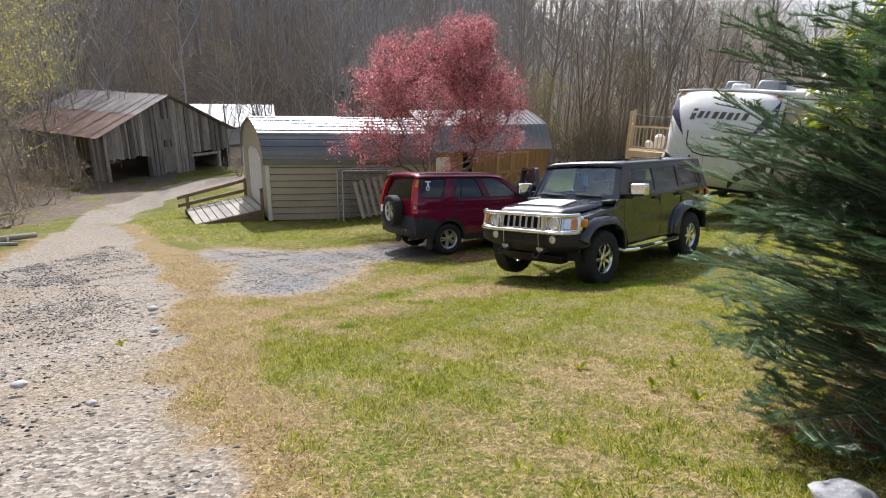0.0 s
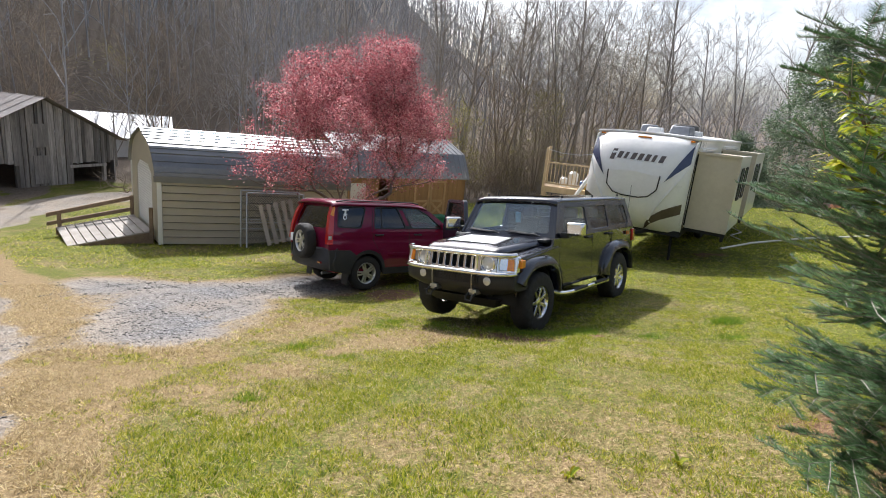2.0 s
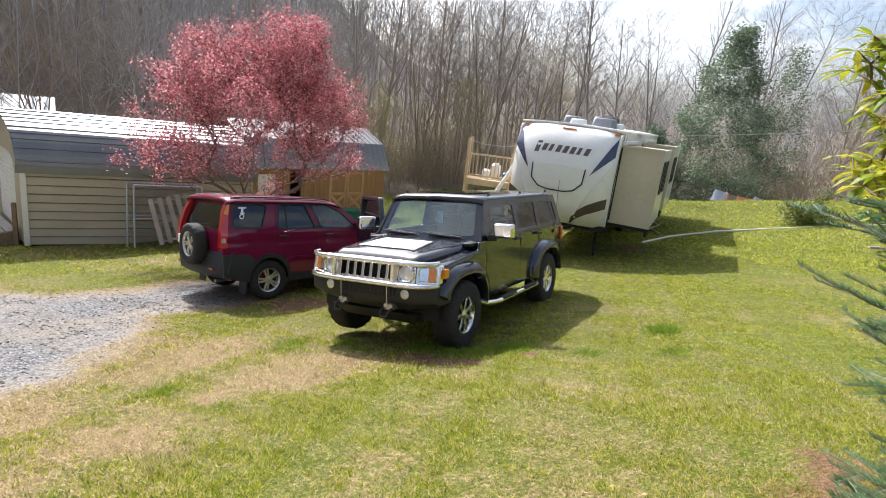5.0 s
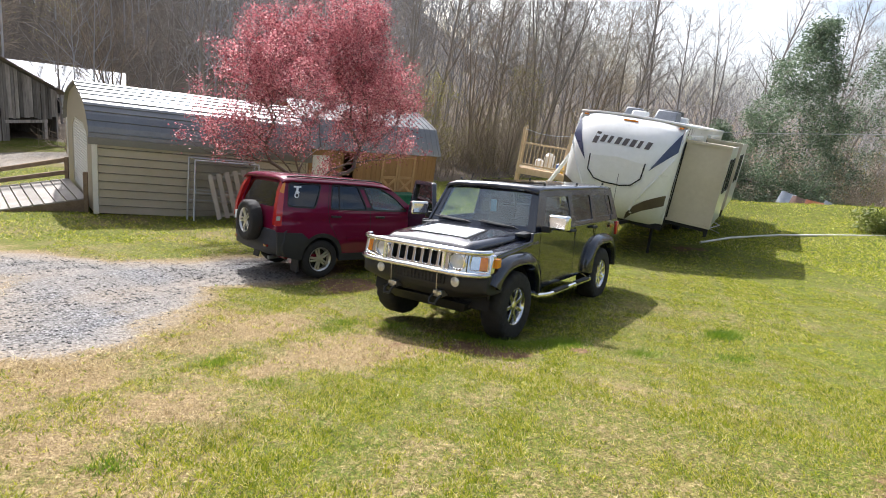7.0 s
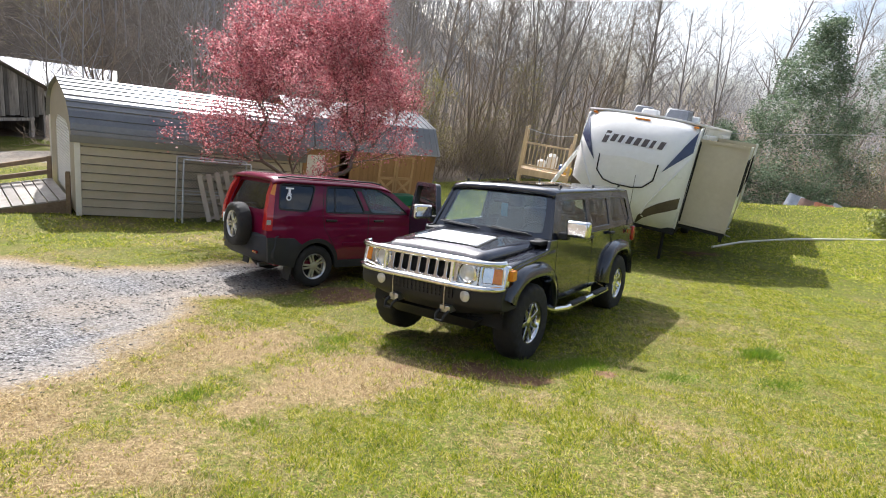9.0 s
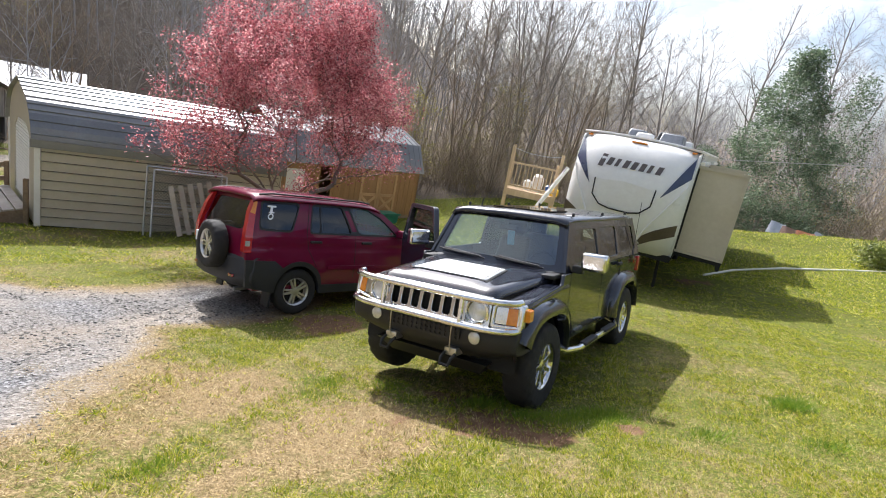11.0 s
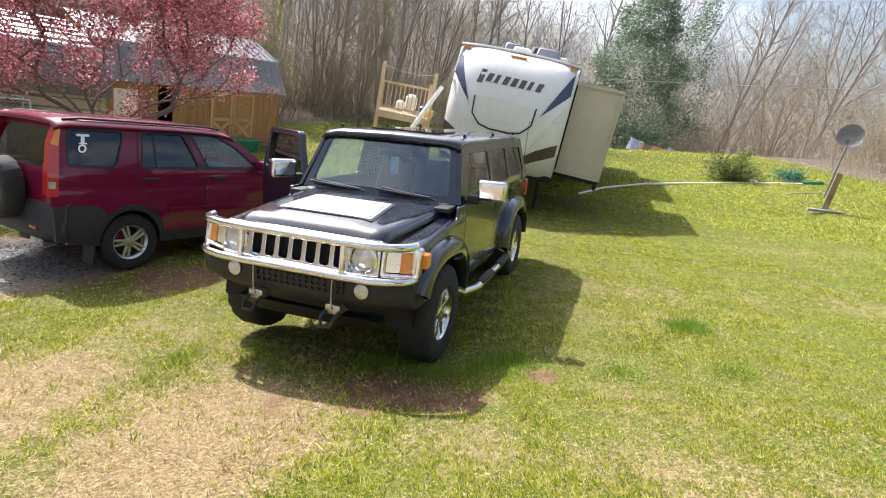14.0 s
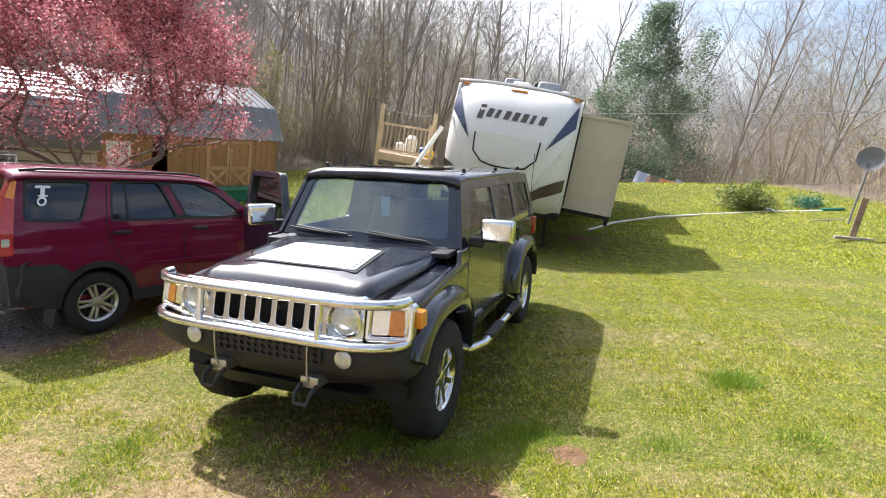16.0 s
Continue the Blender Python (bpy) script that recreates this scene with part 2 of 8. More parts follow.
M["bark"] = surf("bark", (0.17, 0.148, 0.13), (0.40, 0.36, 0.32), rough=0.95, scale=2, fine=18, bump_d=0.01, stretch=(2, 2, 0.5))
M["maple_bark"] = surf("maple_bark", (0.09, 0.06, 0.05), (0.2, 0.15, 0.13), rough=0.9, scale=3, fine=25, bump_d=0.004)
# paler and bluer than the near bark: distance haze put into the colour
M["hazy_bark"] = surf("hazy_bark", (0.24, 0.238, 0.245), (0.43, 0.42, 0.42), rough=1.0, scale=0.3, fine=2, bump_d=0)
M["brush"] = surf("brush", (0.19, 0.145, 0.10), (0.40, 0.325, 0.24), rough=1.0, scale=0.6, fine=4, bump_d=0)
M["maple_leaf"] = leafy("maple_leaf", [(0.15, (0.13, 0.03, 0.045)), (0.38, (0.35, 0.09, 0.11)), (0.62, (0.58, 0.22, 0.23)), (0.88, (0.78, 0.48, 0.46))], trans=0.5, noise_scale=5)
M["cedar_leaf"] = leafy("cedar_leaf", [(0.15, (0.09, 0.135, 0.08)), (0.5, (0.17, 0.23, 0.14)), (0.95, (0.28, 0.34, 0.21))], trans=0.35, noise_scale=3)
M["fir_needle"] = leafy("fir_needle", [(0.1, (0.03, 0.075, 0.025)), (0.5, (0.075, 0.145, 0.055)), (1.0, (0.16, 0.26, 0.11))], rough=0.34, trans=0.3, noise_scale=3)
M["shrub_leaf"] = leafy("shrub_leaf", [(0.1, (0.09, 0.17, 0.015)), (0.45, (0.26, 0.33, 0.02)), (0.8, (0.5, 0.44, 0.03)), (1.0, (0.58, 0.26, 0.02))], rough=0.35, trans=0.45, noise_scale=3)
M["bud_leaf"] = leafy("bud_leaf", [(0.1, (0.20, 0.19, 0.05)), (0.6, (0.42, 0.38, 0.10)), (1.0, (0.56, 0.48, 0.18))], trans=0.45)
M["green_bush"] = leafy("green_bush", [(0.1, (0.09, 0.12, 0.025)), (0.6, (0.20, 0.23, 0.05)), (1.0, (0.34, 0.32, 0.12))], trans=0.4)
M["grass_blade"] = leafy("grass_blade", [(0.10, (0.07, 0.12, 0.006)), (0.30, (0.21, 0.285, 0.011)), (0.55, (0.42, 0.45, 0.022)), (0.75, (0.62, 0.55, 0.10)), (0.92, (0.80, 0.72, 0.36))], trans=0.62, rough=0.8, noise_scale=9, patch=0.4, each=0.85, spec=0.15)
M["dry_blade"] = leafy("dry_blade", [(0.1, (0.14, 0.095, 0.04)), (0.5, (0.50, 0.385, 0.19)), (0.9, (0.80, 0.69, 0.43))], trans=0.5, rough=0.8, noise_scale=9, patch=0.4, each=0.85, spec=0.15)
M["gravel_stone"] = leafy("gravel_stone", [(0.1, (0.035, 0.035, 0.036)), (0.5, (0.13, 0.125, 0.117)), (1.0, (0.36, 0.342, 0.31))], rough=0.85, trans=0.0, noise_scale=1.0, patch=0.4, each=0.85, spec=0.2)

# ---- geometry helpers ----
def thing(name, label, category, m=None, group="", kind=""):
    ob = tagged(new(name), label, category, group, kind)
    ob.empty_display_size = 0.2
    if m is not None:
        ob.matrix_world = m
    return ob


def finish(bm, name, material, bevel=0.0, smooth=True, angle=35):
    bmesh.ops.recalc_face_normals(bm, faces=bm.faces)
    me = bpy.data.meshes.new(name)
    bm.to_mesh(me)
    bm.free()
    for mt in (material if isinstance(material, (list, tuple)) else [material]):
        me.materials.append(M[mt] if isinstance(mt, str) else mt)
    if smooth:
        me.shade_smooth()
        me.set_sharp_from_angle(angle=radians(angle))
    return me


def part(name, bm, material, parent=None, label="", bevel=0.0, smooth=True, angle=35, seg=2):
    """Links a bmesh as one mesh object under a thing or a part."""
    ob = new(name, finish(bm, name, material, bevel, smooth, angle))
    if parent is not None:
        ob.parent = parent
    if label:
        ob["label"] = label
    if bevel:
        md = ob.modifiers.new("edges", "BEVEL")
        md.width, md.segments, md.limit_method, md.angle_limit = bevel, seg, "ANGLE", radians(38)
    return ob


def B():
    return bmesh.new()


def box(bm, x0, x1, y0, y1, z0, z1, m=None):
    mm = Matrix.Translation(((x0 + x1) / 2, (y0 + y1) / 2, (z0 + z1) / 2)) @ Matrix.Diagonal((abs(x1 - x0), abs(y1 - y0), abs(z1 - z0), 1))
    bmesh.ops.create_cube(bm, size=1, matrix=(m @ mm) if m is not None else mm)
    return bm


def hexa(bm, lo, hi):
    """A solid between two four-cornered rings."""
    v = [bm.verts.new(p) for p in (*lo, *hi)]
    for f in ((0, 1, 2, 3), (4, 5, 6, 7), (0, 1, 5, 4), (1, 2, 6, 5), (2, 3, 7, 6), (3, 0, 4, 7)):
        bm.faces.new([v[i] for i in f])
    return bm


def tube(bm, pts, r, n=8, caps=True, r2=None):
    """A round bar along a line of points; r may taper to r2."""
    pts = [Vector(p) for p in pts]
    rings = []
    for i, p in enumerate(pts):
        d = (pts[min(i + 1, len(pts) - 1)] - pts[max(i - 1, 0)]).normalized()
        a = d.orthogonal() if not rings else ref - d * ref.dot(d)
        a.normalize()
        ref = a
        b = d.cross(a)
        k = i / max(1, len(pts) - 1)
        rr = r if r2 is None else r + (r2 - r) * k
        rings.append([bm.verts.new(p + (a * math.cos(q) + b * math.sin(q)) * rr) for q in [2 * math.pi * j / n for j in range(n)]])
    for ra, rb in zip(rings, rings[1:]):
        for j in range(n):
            bm.faces.new((ra[j], ra[(j + 1) % n], rb[(j + 1) % n], rb[j]))
    if caps:
        bm.faces.new(rings[0][::-1])
        bm.faces.new(rings[-1])
    return bm


def lathe(bm, prof, m=None, n=24, axis="Y", caps=True):
    """Turns a profile of (radius, along) round an axis."""
    m = m or Matrix()
    rings = []
    for r, h in prof:
        ring = []
        for j in range(n):
            a = 2 * math.pi * j / n
            p = {"Y": (r * math.cos(a), h, r * math.sin(a)), "Z": (r * math.cos(a), r * math.sin(a), h), "X": (h, r * math.cos(a), r * math.sin(a))}[axis]
            ring.append(bm.verts.new(m @ Vector(p)))
        rings.append(ring)
    for ra, rb in zip(rings, rings[1:]):
        for j in range(n):
            bm.faces.new((ra[j], ra[(j + 1) % n], rb[(j + 1) % n], rb[j]))
    for ring, (r, _) in ((rings[0], prof[0]), (rings[-1], prof[-1])):
        if caps and r > 0.004:
            bm.faces.new(ring)
    return bm


def arc(cx, cz, r, a0, a1, n):
    return [(cx + r * math.cos(radians(a0 + (a1 - a0) * i / n)), cz + r * math.sin(radians(a0 + (a1 - a0) * i / n))) for i in range(n + 1)]


def plate(bm, outer, holes, fmap, thick, cuts=((), ())):
    """A slab cut to an outline with openings through it. fmap(u, v, w) gives the place; w runs from 0 to thick."""
    tmp = bmesh.new()
    for loop in [outer] + list(holes):
        vs = [tmp.verts.new((u, v, 0)) for u, v in loop]
        for i in range(len(vs)):
            tmp.edges.new((vs[i], vs[(i + 1) % len(vs)]))
    bmesh.ops.triangle_fill(tmp, use_beauty=True, use_dissolve=False, edges=tmp.edges[:])
    for k, lines in enumerate(cuts):                        # extra lines, so that the slab can bend
        for c in lines:
            bmesh.ops.bisect_plane(tmp, geom=tmp.verts[:] + tmp.edges[:] + tmp.faces[:], plane_co=(c, c, 0), plane_no=(1, 0, 0) if k == 0 else (0, 1, 0), dist=1e-4)
    tmp.verts.index_update()
    front = [bm.verts.new(fmap(v.co.x, v.co.y, 0.0)) for v in tmp.verts]
    back = [bm.verts.new(fmap(v.co.x, v.co.y, thick)) for v in tmp.verts]
    for f in tmp.faces:
        ids = [v.index for v in f.verts]
        bm.faces.new([front[i] for i in ids])
        bm.faces.new([back[i] for i in ids[::-1]])
    for e in tmp.edges:
        if len(e.link_faces) == 1:
            i, j = e.verts[0].index, e.verts[1].index
            bm.faces.new((front[i], front[j], back[j], back[i]))
    tmp.free()
    return bm


def rrect(x0, x1, z0, z1, r, n=3):
    return (arc(x0 + r, z0 + r, r, 180, 270, n) + arc(x1 - r, z0 + r, r, 270, 360, n) + arc(x1 - r, z1 - r, r, 0, 90, n) + arc(x0 + r, z1 - r, r, 90, 180, n))


def rpoly(pts, r, n=3):
    """A polygon with its corners rounded."""
    out = []
    k = len(pts)
    for i in range(k):
        p, a, b = Vector(pts[i]), Vector(pts[i - 1]), Vector(pts[(i + 1) % k])
        da, db = (a - p), (b - p)
        q = min(r, da.length * 0.45, db.length * 0.45)
        pa, pb = p + da.normalized() * q, p + db.normalized() * q
        for j in range(n + 1):
            t = j / n
            out.append(tuple((1 - t) ** 2 * pa + 2 * t * (1 - t) * p + t * t * pb))
    return out


def grid_surface(bm, P):
    """Quads over a grid of points P[i][j]."""
    V = [[bm.verts.new(p) for p in row] for row in P]
    for a, b in zip(V, V[1:]):
        for j in range(len(a) - 1):
            bm.faces.new((a[j], a[j + 1], b[j + 1], b[j]))
    return bm


def basis(o, fx, up):
    f = Vector(fx).normalized()
    l = Vector(up).cross(f).normalized()
    m = Matrix((f, l, f.cross(l))).transposed().to_4x4()
    m.translation = o
    return m


def raw(name, verts, faces, material, smooth=False):
    """A mesh object straight from arrays, for what has very many faces."""
    me = bpy.data.meshes.new(name)
    verts = np.asarray(verts, np.float32)
    faces = np.asarray(faces, np.int32)
    me.vertices.add(len(verts))
    me.vertices.foreach_set("co", verts.ravel())
    k = faces.shape[1]
    me.loops.add(faces.size)
    me.loops.foreach_set("vertex_index", faces.ravel())
    me.polygons.add(len(faces))
    me.polygons.foreach_set("loop_start", np.arange(0, faces.size, k, dtype=np.int32))
    me.update(calc_edges=True)
    if smooth:
        me.shade_smooth()
    me.materials.append(M[material] if isinstance(material, str) else material)
    return new(name, me)

# ---- ground ----
def sstep(a, b, v):
    t = np.clip((v - a) / (b - a), 0, 1)
    return t * t * (3 - 2 * t)


def gz(x, y):
    """Height of the ground: a lawn that falls away from the camera, a valley floor and wooded hills behind it."""
    x, y = np.asarray(x, float), np.asarray(y, float)
    yc = np.where(y > 24, 24 + 6 * (1 - np.exp(-(y - 24) / 6)), np.maximum(y, -6))
    xc = np.clip(x, -14, 24)
    z = 2.28755 + 0.00439 * xc - 0.31646 * yc + 0.00313 * xc * xc + 0.00283 * xc * yc + 0.00553 * yc * yc
    z = z - 0.2 * np.exp(-((x - 2.6) ** 2 + (y - 8.5) ** 2) / 5.0)
    # the far side: the ground drops behind the lawn on the right, hills rise beyond
    d = np.hypot(x, y)
    az = np.arctan2(x, np.maximum(y, 0.01))
    steep = 0.95 - 0.80 * sstep(-0.15, 0.4, az)
    top = 75 - 62 * sstep(-0.15, 0.5, az)
    start = 50 - 14 * sstep(-0.42, -0.75, az) + 25 * sstep(0.0, 0.6, az)
    up = np.where(y > 0, np.maximum(d - start, 0), np.maximum(-y - 30, 0) * 0.2)
    rise = top * (1 - np.exp(-up * steep / top))
    drop = 2.2 * sstep(25, 34, x * 0.72 + y * 0.69) * sstep(0.35, 0.7, az)
    return z + rise - drop


def gzf(x, y):
    return float(gz(x, y))


# the drive, the fresh gravel of the parking pad, the worn earth strip and the mown-out straw patch, as lines with widths
ROAD = [(-4.4, -6.0, 3.5), (-4.1, 2.0, 3.0), (-4.55, 3.9, 2.65), (-5.0, 5.8, 2.35), (-5.9, 8.0, 2.2), (-6.6, 10.2, 1.95), (-7.7, 14.0, 1.3), (-9.9, 18.9, 0.85), (-10.9, 22.5, 1.1), (-11.3, 26.0, 1.4), (-9.8, 30.0, 1.6), (-5.0, 33.5, 1.7), (6.0, 36.0, 1.6)]
PAD = [(-4.0, 12.6, 0.75), (-2.4, 11.0, 1.3), (-1.95, 9.0, 1.0), (-1.95, 8.1, 0.85)]
PAD_END = [(-2.4, 11.6, 1.0), (-0.9, 11.9, 1.1), (0.2, 12.5, 1.0)]
EARTH = [(-0.85, 1.6, 0.16), (-0.98, 2.1, 0.16), (-1.25, 2.75, 0.2), (-1.62, 3.9, 0.26), (-2.1, 5.2, 0.42), (-2.6, 6.4, 0.55), (-3.2, 8.0, 0.7), (-3.9, 10.0, 0.7), (-4.9, 11.9, 0.5), (-6.3, 14.2, 0.35), (-8.9, 18.9, 0.3)]
STRAW = [(-2.1, 5.9, 0.7), (-1.0, 6.9, 1.2), (0.2, 7.8, 1.25), (1.2, 8.8, 0.9)]


def line_field(line, x, y):
    """Inside a line's width: 0 to 1 and more; falls below 0 outside, in metres."""
    best = np.full(np.shape(x), -99.0)
    for (x0, y0, w0), (x1, y1, w1) in zip(line, line[1:]):
        dx, dy = x1 - x0, y1 - y0
        t = np.clip(((x - x0) * dx + (y - y0) * dy) / (dx * dx + dy * dy), 0, 1)
        d = np.hypot(x - x0 - t * dx, y - y0 - t * dy)
        best = np.maximum(best, w0 + (w1 - w0) * t - d)
    return best


def wobble(x, y, s, seed):
    return sum(np.sin(x * s * k * 1.3 + seed + k) * np.sin(y * s * k * 1.1 + 2 * seed - k) / k for k in (1, 2.3, 4.1))


def cover(x, y):
    """Gravel, dry strip, bare soil, litter of the woods, fresh gravel: each 0 to 1."""
    wob = 0.16 * wobble(x, y, 1.4, 3) + 0.07 * wobble(x, y, 5.3, 8)
    road, pad = line_field(ROAD, x, y) + wob, np.maximum(line_field(PAD, x, y), line_field(PAD_END, x, y)) + wob
    earth = line_field(EARTH, x, y) + 0.6 * wob
    gravel = np.maximum(sstep(-0.3, 0.5, road) * (1 - 0.45 * sstep(0.2, 1.1, wobble(x, y, 0.75, 9) + 0.5 * wobble(x, y, 2.6, 2))), sstep(-0.5, 0.5, pad) * (0.9 - 0.25 * wobble(x, y, 1.3, 6)))
    gravel = np.maximum(gravel, 0.5 * sstep(-0.9, 0.1, pad))
    fresh = sstep(-0.05, 0.7, pad) * (0.6 + 0.3 * wobble(x, y, 1.9, 5))
    dry = 0.44 + 0.15 * wobble(x, y, 1.1, 12) + 0.10 * wobble(x, y, 3.7, 4) - 0.10 * sstep(7, 11, y) - 0.17 * sstep(1.2, 3.2, x) * sstep(2.8, 5.0, y)
    dry = np.maximum(dry, sstep(-0.30, 0.18, earth) * 0.95)
    dry = np.maximum(dry, sstep(-0.75, 0.35, line_field(STRAW, x, y) + 2 * wob) * (0.70 + 0.34 * wobble(x, y, 1.5, 5) + 0.16 * wobble(x, y, 4.1, 2)) * (1 - 0.9 * np.exp(-((x - 1.4) ** 2 + (y - 9.2) ** 2) / 0.6)))
    dry = np.maximum(dry, sstep(-0.8, 0.0, np.maximum(road, pad)) * (y < 16) * 0.75)
    soil = np.exp(-((x - 1.9) ** 2 / 0.7 + (y - 7.4) ** 2 / 0.2)) * (0.9 + 0.5 * wobble(x, y, 2.0, 4))
    for cx, cy, r in ((1.75, 2.5, 0.85), (2.6, 3.7, 0.6), (3.3, 7.5, 0.22), (3.05, 7.0, 0.2), (2.26, 7.0, 0.3), (2.0, 8.1, 0.4), (1.3, 7.5, 0.3), (1.1, 10.9, 0.7), (0.4, 11.2, 0.35), (10.2, 13.2, 0.6), (1.2, 17.0, 0.9)):
        soil = np.maximum(soil, 1.1 * np.exp(-((x - cx) ** 2 + (y - cy) ** 2) / (r * r)) * (0.8 + 0.3 * wobble(x, y, 2.5, 2)))
    edge = np.maximum(sstep(33, 36, y + 0.1 * x), sstep(31, 34, x * 0.72 + y * 0.69) * (x > 6))
    edge = np.maximum(edge, sstep(19.5, 22.5, x - 0.3 * (y - 12)))
    edge = np.maximum(edge, sstep(-2.6, -3.4, line_field(ROAD, x, y)) * (x < -7) * (x < -4.6 - 0.42 * y * (y > 0)))
    edge = np.maximum(edge, sstep(-11.0, -12.5, x) * sstep(17.5, 19.0, y) * 0.9 * (0.9 + 0.5 * wobble(x, y, 1.2, 6)))
    edge = np.maximum(edge, sstep(25.5, 27.5, y + 0.3 * (x - 8) * (x < 8)) * (x > -5))
    return np.clip(gravel, 0, 1), np.clip(dry, 0, 1), np.clip(soil, 0, 1), np.clip(edge, 0, 1), np.clip(fresh, 0, 1)


def ground_material():
    m = bpy.data.materials.new("ground")
    nt, N, L, b = nodes_of(m)
    at = N.new("ShaderNodeAttribute")
    at.attribute_name = "cover"
    sep = N.new("ShaderNodeSeparateColor")
    L.new(at.outputs["Color"], sep.inputs[0])
    n1, n2, n3 = tex(nt, 0.8, 5), tex(nt, 9, 5, 0.7), tex(nt, 70, 4, 0.7)
    def sharpen(v, noise, k=0.55):
        a = N.new("ShaderNodeMath")
        a.operation = "MULTIPLY_ADD"
        L.new(noise, a.inputs[0])
        a.inputs[1].default_value = k
        L.new(v, a.inputs[2])
        s = N.new("ShaderNodeMapRange")
        s.interpolation_type = "SMOOTHSTEP"
        s.inputs[1].default_value, s.inputs[2].default_value = 0.5 + k * 0.34, 0.5 + k * 0.66
        L.new(a.outputs[0], s.inputs[0])
        return s.outputs[0]
    n4, n5 = tex(nt, 62, 4, 0.8), tex(nt, 24, 4, 0.75)
    blade = mixc(nt, ramp(nt, n4, [(0.42, (0, 0, 0)), (0.56, (1, 1, 1))]), (0.03, 0.035, 0.008), ramp(nt, n5, [(0.36, (0.08, 0.125, 0.010)), (0.52, (0.17, 0.185, 0.022)), (0.66, (0.31, 0.25, 0.09))]))
    grass = mixc(nt, 0.78, ramp(nt, n1, [(0.3, (0.07, 0.105, 0.010)), (0.7, (0.15, 0.15, 0.022))]), blade)
    chaff = mixc(nt, ramp(nt, n4, [(0.40, (0, 0, 0)), (0.56, (1, 1, 1))]), (0.08, 0.052, 0.025), ramp(nt, n5, [(0.35, (0.20, 0.145, 0.07)), (0.52, (0.31, 0.235, 0.12)), (0.66, (0.45, 0.36, 0.20))]))
    straw = mixc(nt, 0.75, ramp(nt, n2, [(0.3, (0.19, 0.125, 0.06)), (0.7, (0.35, 0.245, 0.13))]), chaff)
    soil = ramp(nt, n2, [(0.3, (0.10, 0.055, 0.03)), (0.7, (0.22, 0.13, 0.075))])
    vor = N.new("ShaderNodeTexVoronoi")
    vor.inputs["Scale"].default_value = 46
    tc = N.new("ShaderNodeTexCoord")
    L.new(tc.outputs["Object"], vor.inputs["Vector"])
    sc = N.new("ShaderNodeSeparateColor")
    L.new(vor.outputs["Color"], sc.inputs[0])
    stone = ramp(nt, sc.outputs[0], [(0.1, (0.08, 0.077, 0.074)), (0.5, (0.22, 0.205, 0.188)), (0.9, (0.42, 0.39, 0.35))])
    tan = mixc(nt, ramp(nt, n1, [(0.35, (0.25, 0.25, 0.25)), (0.7, (0.75, 0.75, 0.75))]), stone, ramp(nt, n4, [(0.38, (0.15, 0.115, 0.08)), (0.62, (0.38, 0.31, 0.225))]))
    pale = ramp(nt, sc.outputs[1], [(0.1, (0.05, 0.053, 0.058)), (0.5, (0.135, 0.135, 0.14)), (0.9, (0.30, 0.30, 0.30))])
    grav = mixc(nt, at.outputs["Alpha"], tan, pale)
    litter = ramp(nt, n2, [(0.3, (0.085, 0.067, 0.05)), (0.7, (0.21, 0.17, 0.13))])
    fine = N.new("ShaderNodeMath")
    fine.operation = "MULTIPLY_ADD"
    L.new(n5, fine.inputs[0])
    fine.inputs[1].default_value = 0.5
    half = N.new("ShaderNodeMath")
    half.operation = "MULTIPLY"
    half.inputs[1].default_value = 0.5
    L.new(n2, half.inputs[0])
    L.new(half.outputs[0], fine.inputs[2])
    col = mixc(nt, sharpen(sep.outputs[1], fine.outputs[0], 1.7), grass, straw)
    col = mixc(nt, sharpen(sep.outputs[2], n2), col, soil)
    col = mixc(nt, sharpen(sep.outputs[0], n3, 0.7), col, grav)
    at2 = N.new("ShaderNodeAttribute")
    at2.attribute_name = "woods"
    col = mixc(nt, sharpen(at2.outputs["Fac"], n2), col, litter)
    L.new(col, b.inputs["Base Color"])
    b.inputs["Roughness"].default_value = 0.95
    b.inputs["Specular IOR Level"].default_value = 0.15
    mixh = N.new("ShaderNodeMath")
    mixh.operation = "ADD"
    L.new(n3, mixh.inputs[0])
    L.new(vor.outputs["Distance"], mixh.inputs[1])
    bump(nt, mixh.outputs[0], 0.8, 0.014, b)
    return m


M["ground"] = ground_material()


def axis_steps(a, b, step, far):
    mid = list(np.arange(a, b, step))
    hi, lo, s, p = [], [], step, b
    while p < far:
        hi.append(p)
        s *= 1.10
        p += s
    s, p = step, a - step
    while p > -far:
        lo.append(p)
        s *= 1.10
        p -= s
    return np.array(lo[::-1] + mid + hi)


